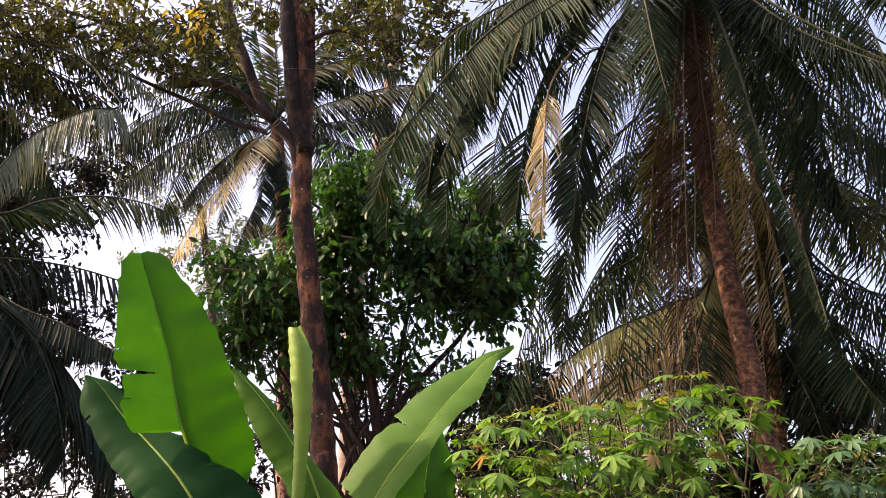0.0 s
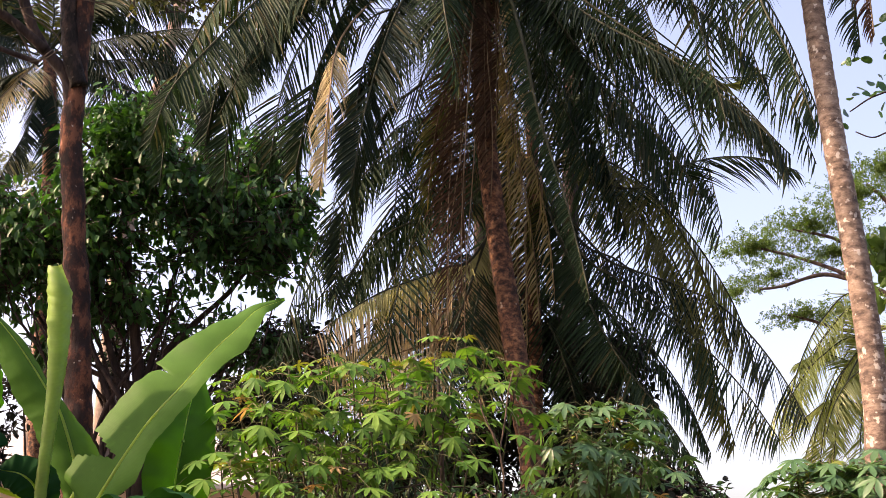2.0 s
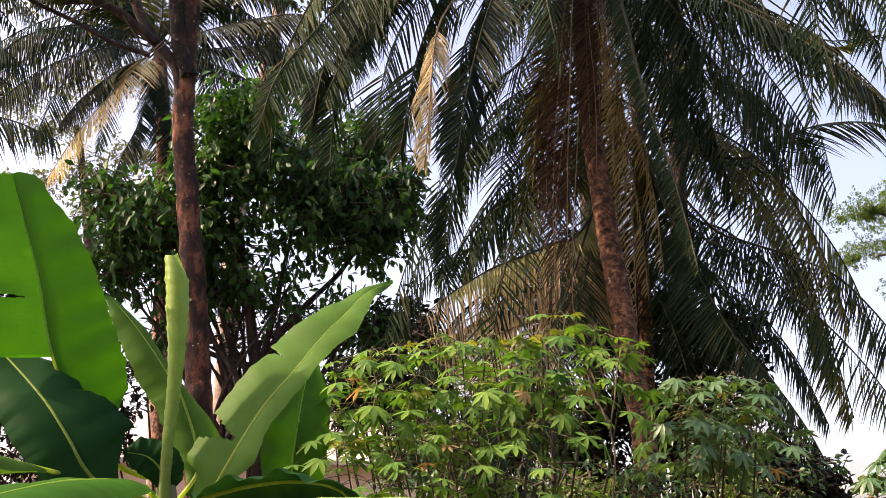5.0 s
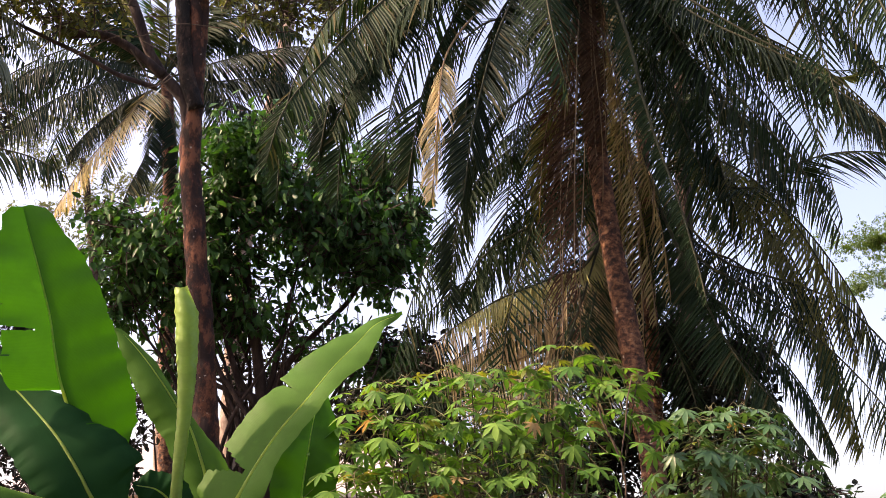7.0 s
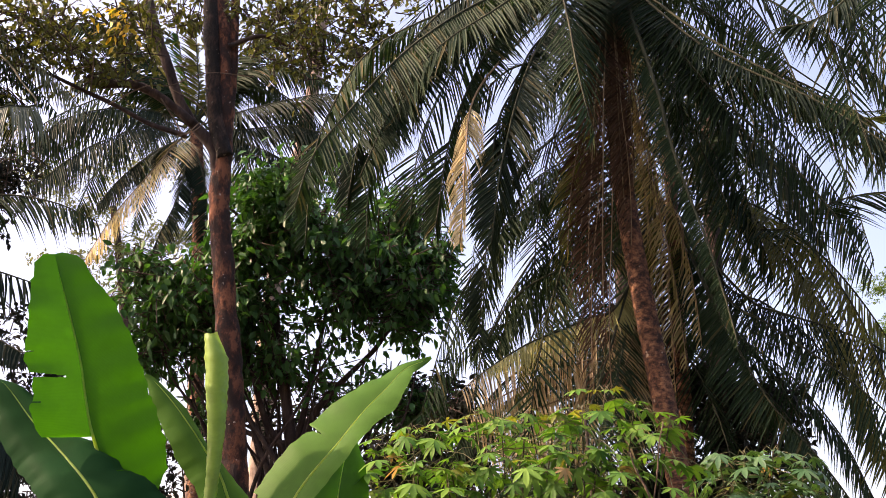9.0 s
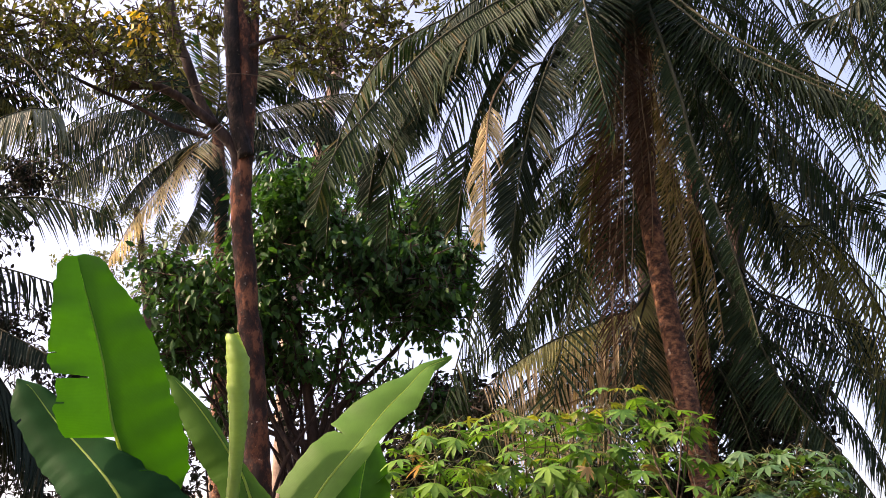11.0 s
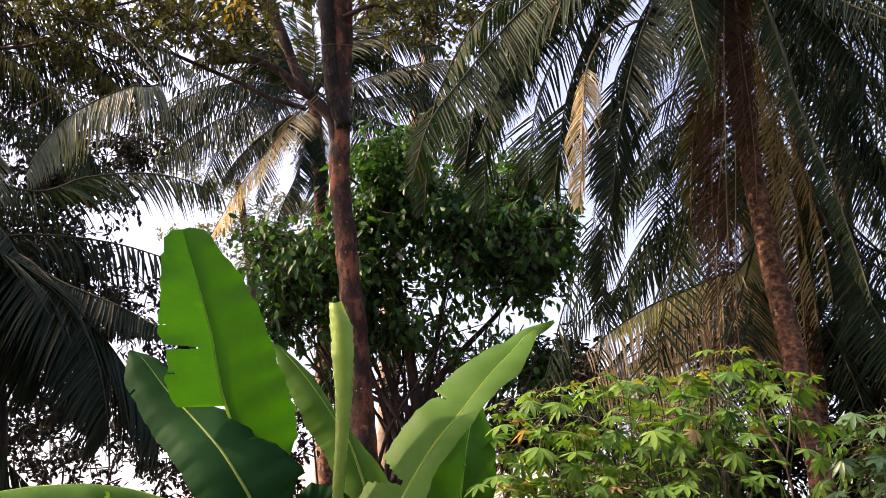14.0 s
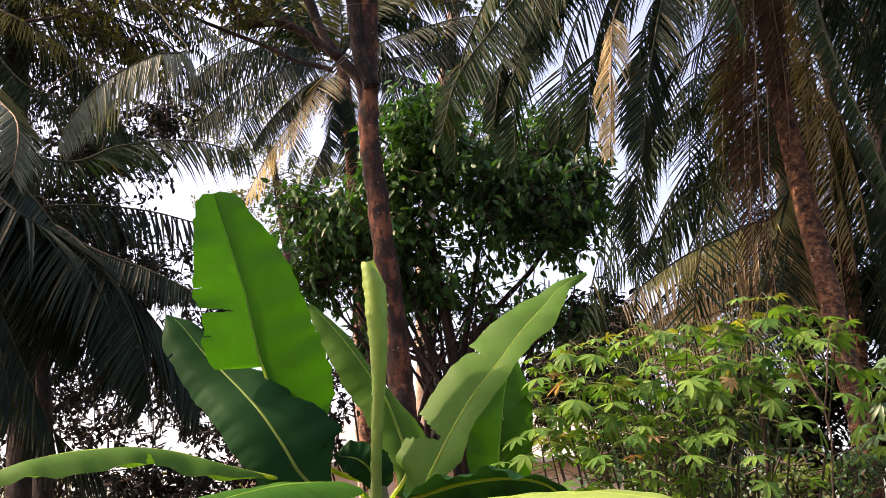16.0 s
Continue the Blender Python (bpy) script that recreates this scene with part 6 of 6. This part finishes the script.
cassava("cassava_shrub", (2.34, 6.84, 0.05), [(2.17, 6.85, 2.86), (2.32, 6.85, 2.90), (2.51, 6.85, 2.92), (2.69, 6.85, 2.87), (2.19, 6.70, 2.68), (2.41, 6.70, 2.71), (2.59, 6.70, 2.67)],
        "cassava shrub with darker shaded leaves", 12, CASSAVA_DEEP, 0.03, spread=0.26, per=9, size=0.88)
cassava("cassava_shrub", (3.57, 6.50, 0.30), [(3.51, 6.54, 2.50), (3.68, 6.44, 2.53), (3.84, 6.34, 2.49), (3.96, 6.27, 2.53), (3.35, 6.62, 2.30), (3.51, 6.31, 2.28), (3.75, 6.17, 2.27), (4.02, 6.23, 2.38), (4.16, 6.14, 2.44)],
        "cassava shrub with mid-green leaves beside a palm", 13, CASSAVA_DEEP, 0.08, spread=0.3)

stake = thing("sapling", (1.31, 6.78, 0.35), "thin dark sapling stem among the cassava", "sapling")
stake.location.z = 0.0
limb(stake, [(1.32, 6.78, 0.35), (1.38, 6.77, 2.09), (1.38, 6.77, 2.44), (1.36, 6.77, 2.86), (1.35, 6.78, 3.06)], 0.026, 0.01, DARKBARK, "trunk", 9)
stake = thing("sapling", (1.49, 6.13, 0.48), "thin pale sapling stem among the cassava", "sapling")
stake.location.z = 0.0
limb(stake, [(1.49, 6.13, 0.05), (1.52, 6.12, 1.20), (1.56, 6.10, 2.04), (1.58, 6.10, 2.29), (1.56, 6.10, 2.42), (1.59, 6.10, 2.59), (1.61, 6.10, 2.75), (1.64, 6.10, 2.87)], 0.011, 0.004, TWIG, "trunk", 8, 0.15)
limb(stake, [(1.56, 6.10, 2.42), (1.52, 6.10, 2.52), (1.47, 6.10, 2.62), (1.45, 6.10, 2.70)], 0.008, 0.004, TWIG, "limb", 8, 0.15)

# ---- shrubs and far growth ----
def shrub(name, base, blobs, material, label, seed, leaf=0.08, wide=0.045, per=9, branches=True):
    ob = thing(name, base, label, "shrub")
    cr, tw = Geo(), Geo()
    for k, (c, r, n) in enumerate(blobs):
        leaf_cloud(cr, c, r, n, per, leaf, wide, seed + k, 0.35, 0.2, tw)
        if branches:
            limb(ob, [base, (vec(base) + vec(c)) / 2 + np.array([0.1, 0, 0.1]), c], 0.03, 0.01, DARKBARK, "branch", 7)
    part("foliage", cr, material, ob, "", "stuff")
    part("twig_mass", tw, DARKBARK, ob, "", "stuff")
    return ob


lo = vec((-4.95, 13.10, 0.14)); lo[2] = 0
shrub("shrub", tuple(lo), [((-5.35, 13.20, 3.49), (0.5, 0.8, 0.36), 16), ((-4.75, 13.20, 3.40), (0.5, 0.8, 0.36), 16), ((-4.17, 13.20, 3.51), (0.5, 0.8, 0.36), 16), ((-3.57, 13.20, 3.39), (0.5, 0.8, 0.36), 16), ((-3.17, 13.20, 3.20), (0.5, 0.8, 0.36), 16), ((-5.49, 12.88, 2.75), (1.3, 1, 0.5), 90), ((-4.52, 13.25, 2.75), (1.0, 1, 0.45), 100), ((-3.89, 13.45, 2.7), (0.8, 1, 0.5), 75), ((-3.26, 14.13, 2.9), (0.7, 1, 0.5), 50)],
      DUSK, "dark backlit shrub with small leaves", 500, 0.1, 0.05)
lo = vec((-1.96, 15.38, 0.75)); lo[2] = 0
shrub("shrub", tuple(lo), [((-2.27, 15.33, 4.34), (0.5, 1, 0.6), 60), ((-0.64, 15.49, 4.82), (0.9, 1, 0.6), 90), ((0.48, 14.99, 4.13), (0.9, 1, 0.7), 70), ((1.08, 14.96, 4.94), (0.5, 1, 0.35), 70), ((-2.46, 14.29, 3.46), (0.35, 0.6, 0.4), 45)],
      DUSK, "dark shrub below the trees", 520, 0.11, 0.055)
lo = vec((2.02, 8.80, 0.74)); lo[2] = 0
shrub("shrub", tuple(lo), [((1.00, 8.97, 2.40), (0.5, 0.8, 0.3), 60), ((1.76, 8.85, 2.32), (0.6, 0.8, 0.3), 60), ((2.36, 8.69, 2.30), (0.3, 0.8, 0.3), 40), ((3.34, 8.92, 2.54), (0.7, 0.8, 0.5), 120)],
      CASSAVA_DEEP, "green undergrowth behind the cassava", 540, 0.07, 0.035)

shrub("shrub", (1.30, 7.60, 0.0), [((0.99, 7.60, 2.43), (0.22, 0.3, 0.18), 34), ((1.16, 7.60, 2.22), (0.3, 0.3, 0.16), 36), ((1.73, 7.60, 2.23), (0.3, 0.3, 0.16), 40), ((2.82, 7.60, 2.25), (0.3, 0.3, 0.2), 50), ((0.79, 7.60, 2.57), (0.2, 0.3, 0.15), 30)],
      BRIGHT, "sunlit yellow-green undergrowth behind the cassava", 580, 0.05, 0.024)
# Leafy backing that stands in for the darkness under the palms.
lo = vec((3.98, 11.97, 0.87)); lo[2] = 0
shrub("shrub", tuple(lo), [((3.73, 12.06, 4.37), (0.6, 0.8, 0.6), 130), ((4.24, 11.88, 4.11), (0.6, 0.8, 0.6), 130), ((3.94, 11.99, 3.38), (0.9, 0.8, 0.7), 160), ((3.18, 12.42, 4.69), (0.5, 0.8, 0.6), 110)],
      DUSK, "dark leafy backing added under the palms", 560, 0.11, 0.06)

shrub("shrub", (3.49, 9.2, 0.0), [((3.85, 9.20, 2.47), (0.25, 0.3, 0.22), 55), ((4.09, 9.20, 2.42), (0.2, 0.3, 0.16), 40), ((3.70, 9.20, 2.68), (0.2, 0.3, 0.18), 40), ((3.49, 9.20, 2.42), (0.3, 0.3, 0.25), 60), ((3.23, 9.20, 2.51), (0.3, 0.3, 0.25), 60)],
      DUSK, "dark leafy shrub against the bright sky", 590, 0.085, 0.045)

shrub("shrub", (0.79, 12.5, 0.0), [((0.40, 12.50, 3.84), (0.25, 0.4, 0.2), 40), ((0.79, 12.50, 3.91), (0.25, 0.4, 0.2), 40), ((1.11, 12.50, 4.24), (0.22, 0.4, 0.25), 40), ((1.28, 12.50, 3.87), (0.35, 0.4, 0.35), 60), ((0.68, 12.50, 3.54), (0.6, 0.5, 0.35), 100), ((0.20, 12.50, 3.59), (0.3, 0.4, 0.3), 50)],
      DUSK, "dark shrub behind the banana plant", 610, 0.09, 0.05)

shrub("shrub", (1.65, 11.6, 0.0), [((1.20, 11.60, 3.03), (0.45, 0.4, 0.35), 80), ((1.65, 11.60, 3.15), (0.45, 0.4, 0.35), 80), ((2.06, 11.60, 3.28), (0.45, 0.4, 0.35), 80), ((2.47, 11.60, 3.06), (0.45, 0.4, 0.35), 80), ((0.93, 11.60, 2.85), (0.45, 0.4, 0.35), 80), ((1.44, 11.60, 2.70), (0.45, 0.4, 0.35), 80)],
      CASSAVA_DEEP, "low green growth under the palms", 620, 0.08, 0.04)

# Dark backing added to close bright gaps low behind the trunks.
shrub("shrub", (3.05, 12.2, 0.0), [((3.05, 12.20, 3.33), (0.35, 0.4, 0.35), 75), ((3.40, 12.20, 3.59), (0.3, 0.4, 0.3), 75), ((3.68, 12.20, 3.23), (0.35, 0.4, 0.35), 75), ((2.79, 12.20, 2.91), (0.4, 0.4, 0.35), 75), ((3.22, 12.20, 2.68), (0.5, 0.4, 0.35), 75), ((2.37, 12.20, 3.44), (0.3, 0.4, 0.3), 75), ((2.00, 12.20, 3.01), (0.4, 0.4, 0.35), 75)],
      DUSK, "dark leafy backing added behind the palm trunks", 630, 0.09, 0.05)

# ---- pale house behind the grove ----
house = thing("house", (-1.85, 26.94, 4.36), "pale rose rendered house with a sheet roof, behind the trees", "house")
house.location.z = 0.0
hx, hy = house.location.x, house.location.y
g = Geo()
box(g, (hx - 4.6, hy, 0), (hx + 4.2, hy + 6, 4.3))
part("wall", g, WALLPINK, house, smooth=False)
g = Geo()
g.add([(hx - 5.1, hy - 0.6, 4.25), (hx + 4.7, hy - 0.6, 4.25), (hx + 4.7, hy + 3, 5.7), (hx - 5.1, hy + 3, 5.7), (hx + 4.7, hy + 6.6, 4.25), (hx - 5.1, hy + 6.6, 4.25),
       (hx - 5.1, hy - 0.6, 4.35), (hx + 4.7, hy - 0.6, 4.35), (hx + 4.7, hy + 3, 5.8), (hx - 5.1, hy + 3, 5.8), (hx + 4.7, hy + 6.6, 4.35), (hx - 5.1, hy + 6.6, 4.35)],
      [(0, 3, 2, 1), (3, 5, 4, 2), (6, 7, 8, 9), (9, 8, 10, 11), (0, 1, 7, 6), (4, 5, 11, 10), (0, 6, 9, 3), (3, 9, 11, 5), (1, 2, 8, 7), (2, 4, 10, 8)])
part("roof", g, ROOFTIN, house, smooth=False)
for x in (-2.6, 0.2, 2.6):
    g = Geo()
    for a, c in (((x - 0.6, 1.6), (x - 0.53, 3.1)), ((x + 0.53, 1.6), (x + 0.6, 3.1)), ((x - 0.53, 1.6), (x + 0.53, 1.68)), ((x - 0.53, 3.02), (x + 0.53, 3.1)), ((x - 0.03, 1.68), (x + 0.03, 3.02))):
        box(g, (hx + a[0], hy - 0.06, a[1]), (hx + c[0], hy - 0.004, c[1]))
    win = part("window", g, FRAMEWOOD, house, smooth=False)
    for a in (x - 0.53, x + 0.03):
        g = Geo()
        box(g, (hx + a, hy - 0.03, 1.68), (hx + a + 0.5, hy - 0.02, 3.02))
        part("pane", g, DARKGLASS, win, smooth=False)

# ---- feathery tree, far right ----
rain = thing("tree", (17.88, 26.57, 0.75), "wide-spreading tree with flat layers of feathery leaves", "tree")
rain.location.z = 0.0
limb(rain, [(18.34, 26.25, 0.12), (18.75, 25.96, 5.46), (18.53, 26.12, 7.78), (18.19, 26.35, 9.02)], 0.45, 0.3, DARKBARK, "trunk", 12)
limb(rain, [(18.38, 26.23, 8.55), (17.55, 26.78, 9.71), (16.87, 27.22, 10.25), (16.40, 27.51, 10.62), (15.66, 27.94, 11.02), (14.62, 28.50, 11.45)], 0.1, 0.03, DARKBARK)
limb(rain, [(16.87, 27.22, 10.25), (16.14, 27.66, 10.49), (15.21, 28.18, 10.25), (14.68, 28.46, 10.21)], 0.07, 0.03, DARKBARK)
limb(rain, [(17.76, 26.65, 9.37), (17.38, 26.90, 10.51), (16.59, 27.39, 11.41), (15.59, 27.98, 11.85)], 0.1, 0.03, DARKBARK)
limb(rain, [(18.19, 26.35, 9.02), (17.89, 26.56, 10.92), (17.76, 26.65, 12.23), (17.33, 26.93, 12.95)], 0.14, 0.04, DARKBARK)
limb(rain, [(18.19, 26.35, 9.02), (16.76, 27.29, 8.86), (15.79, 27.86, 9.25), (15.29, 28.14, 9.45)], 0.08, 0.03, DARKBARK)
cr = Geo()
for k, (c, r, n) in enumerate([
        ((14.62, 28.50, 11.45), (1.8, 2, 0.32), 170), ((15.99, 27.75, 11.97), (1.7, 2, 0.32), 170), ((17.06, 27.10, 12.66), (1.6, 2, 0.35), 160), ((17.74, 26.66, 13.38), (1.3, 2, 0.4), 140),
        ((16.44, 27.48, 11.10), (1.4, 2, 0.25), 110), ((14.97, 28.31, 10.60), (1.2, 2, 0.2), 70), ((14.13, 28.74, 10.17), (0.8, 2, 0.2), 60), ((15.68, 27.93, 9.42), (1.1, 2, 0.25), 90),
        ((16.81, 27.26, 9.47), (1.0, 2, 0.25), 80), ((18.04, 26.46, 11.22), (1.3, 2, 0.8), 180), ((19.06, 25.74, 12.34), (1.8, 2, 1.2), 220)]):
    leaf_cloud(cr, c, vec(r) * np.array([1.0, 1.0, 0.5]), int(n * 2.2), 18, 0.075, 0.03, 700 + k, 0.05, 0.05)
part("crown", cr, RAIN, rain, "fine bright green leaves", "stuff")

# ---- light far palm and growth at the right ----
palm_d = thing("coconut_palm", (8.59, 13.53, 0.84), "distant palm with sunlit yellow-green fronds", "palm", "coconut palms of the grove")
palm_d.location.z = 0.0
palm_trunk(palm_d, [(8.48, 13.60, -0.55), (8.74, 13.43, 2.85), (8.80, 13.39, 3.84)], 0.15, 0.13, PALMGREY)
CROWN_D = (8.80, 13.39, 3.88)
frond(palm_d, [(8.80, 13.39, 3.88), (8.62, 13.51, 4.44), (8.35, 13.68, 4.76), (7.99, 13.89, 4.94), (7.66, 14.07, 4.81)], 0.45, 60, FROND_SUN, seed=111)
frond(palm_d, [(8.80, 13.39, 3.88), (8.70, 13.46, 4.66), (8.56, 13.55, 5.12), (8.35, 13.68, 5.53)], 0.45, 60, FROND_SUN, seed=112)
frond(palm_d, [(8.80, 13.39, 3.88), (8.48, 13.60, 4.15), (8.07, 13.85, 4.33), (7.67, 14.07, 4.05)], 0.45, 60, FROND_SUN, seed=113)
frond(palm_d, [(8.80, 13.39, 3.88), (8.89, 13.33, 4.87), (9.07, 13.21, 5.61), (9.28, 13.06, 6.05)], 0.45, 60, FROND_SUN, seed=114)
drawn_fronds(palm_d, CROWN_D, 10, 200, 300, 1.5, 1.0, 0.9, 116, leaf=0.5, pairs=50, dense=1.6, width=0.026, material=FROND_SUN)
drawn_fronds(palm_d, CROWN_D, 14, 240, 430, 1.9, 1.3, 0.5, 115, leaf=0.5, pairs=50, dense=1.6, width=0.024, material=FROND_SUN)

# climbers on the right, round leaves against the sky
lo = vec((5.31, 8.02, 0.76)); lo[2] = 0
vine = thing("tree", tuple(lo), "slender tree with round leathery leaves", "tree")
limb(vine, [tuple(lo), (5.54, 7.87, 3.18), (5.67, 7.78, 5.01), (5.66, 7.78, 6.13), (5.51, 7.89, 6.92)], 0.05, 0.02, DARKBARK, "trunk")
limb(vine, [(5.62, 7.80, 5.24), (5.48, 7.90, 5.72), (5.32, 8.01, 5.75), (5.14, 8.13, 5.64)], 0.012, 0.006, DARKBARK)
limb(vine, [(5.59, 7.82, 5.15), (5.42, 7.94, 5.40), (5.27, 8.04, 5.38), (5.16, 8.11, 5.45)], 0.01, 0.005, DARKBARK)
cr = Geo()
for k, (c, r, n) in enumerate([((5.17, 8.11, 6.01), (0.05, 0.15, 0.06), 5), ((5.28, 8.04, 5.79), (0.1, 0.2, 0.07), 8), ((5.13, 8.14, 5.56), (0.04, 0.1, 0.04), 2), ((5.39, 7.96, 5.59), (0.08, 0.2, 0.07), 7), ((5.44, 7.93, 6.36), (0.12, 0.2, 0.16), 16), ((5.57, 7.84, 5.91), (0.16, 0.3, 0.4), 22), ((5.45, 7.92, 5.99), (0.08, 0.2, 0.1), 7)]):
    round_leaves(cr, c, r, n, 0.045, 760 + k)
part("crown", cr, CASSAVA_DEEP, vine, "round green leaves", "stuff")
cr = Geo()
leaf_cloud(cr, (5.18, 7.86, 4.31), (0.1, 0.2, 0.3), 16, 5, 0.2, 0.1, 780, 0.9, 0.2)
part("bright_foliage", cr, BRIGHT, vine, "sunlit yellow-green leaves", "stuff")

# ---- pale feathery trees behind the grove ----
haze = thing("tree", (-6.52, 35.42, 2.29), "distant feathery tree with haze painted into its leaves", "tree")
haze.location.z = 0.0
limb(haze, [(-6.52, 35.42, 2.29), (-6.92, 35.34, 9.07), (-7.37, 35.25, 12.72), (-7.91, 35.14, 15.57)], 0.3, 0.1, DARKBARK, "trunk")
cr = Geo()
for k, (c, r) in enumerate([((-7.63, 35.20, 14.04), 1.6), ((-8.59, 34.97, 15.30), 1.4), ((-6.84, 35.36, 12.76), 1.2), ((-9.15, 34.83, 13.51), 1.2), ((-6.07, 35.50, 14.75), 1.3), ((-4.34, 35.75, 16.86), 1.6), ((-7.47, 35.23, 17.01), 1.8), ((-10.05, 34.58, 16.31), 1.6), ((-8.35, 35.03, 11.89), 1.0), ((-5.85, 35.53, 17.57), 1.4)]):
    leaf_cloud(cr, c, (r * 1.15, 1.5, r * 0.4), 75, 12, 0.16, 0.06, 740 + k, 0.1, 0.1)
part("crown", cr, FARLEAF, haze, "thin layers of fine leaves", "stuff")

# ---- far tree line ----
far = thing("tree_line", (0, 60, 0), "distant line of trees along the horizon", "trees", kind="stuff")
cr = Geo()
rng = np.random.RandomState(5)
for k in range(46):
    a = radians(-48 + 110 * k / 45 + rng.uniform(-1, 1))
    d = rng.uniform(48, 70)
    h = rng.uniform(4.0, 7.5)
    leaf_cloud(cr, (math.sin(a) * d, math.cos(a) * d, h * 0.55), (rng.uniform(2, 4), 2, h * 0.5), 90, 8, 0.5, 0.3, 800 + k, 0.3, 0.4)
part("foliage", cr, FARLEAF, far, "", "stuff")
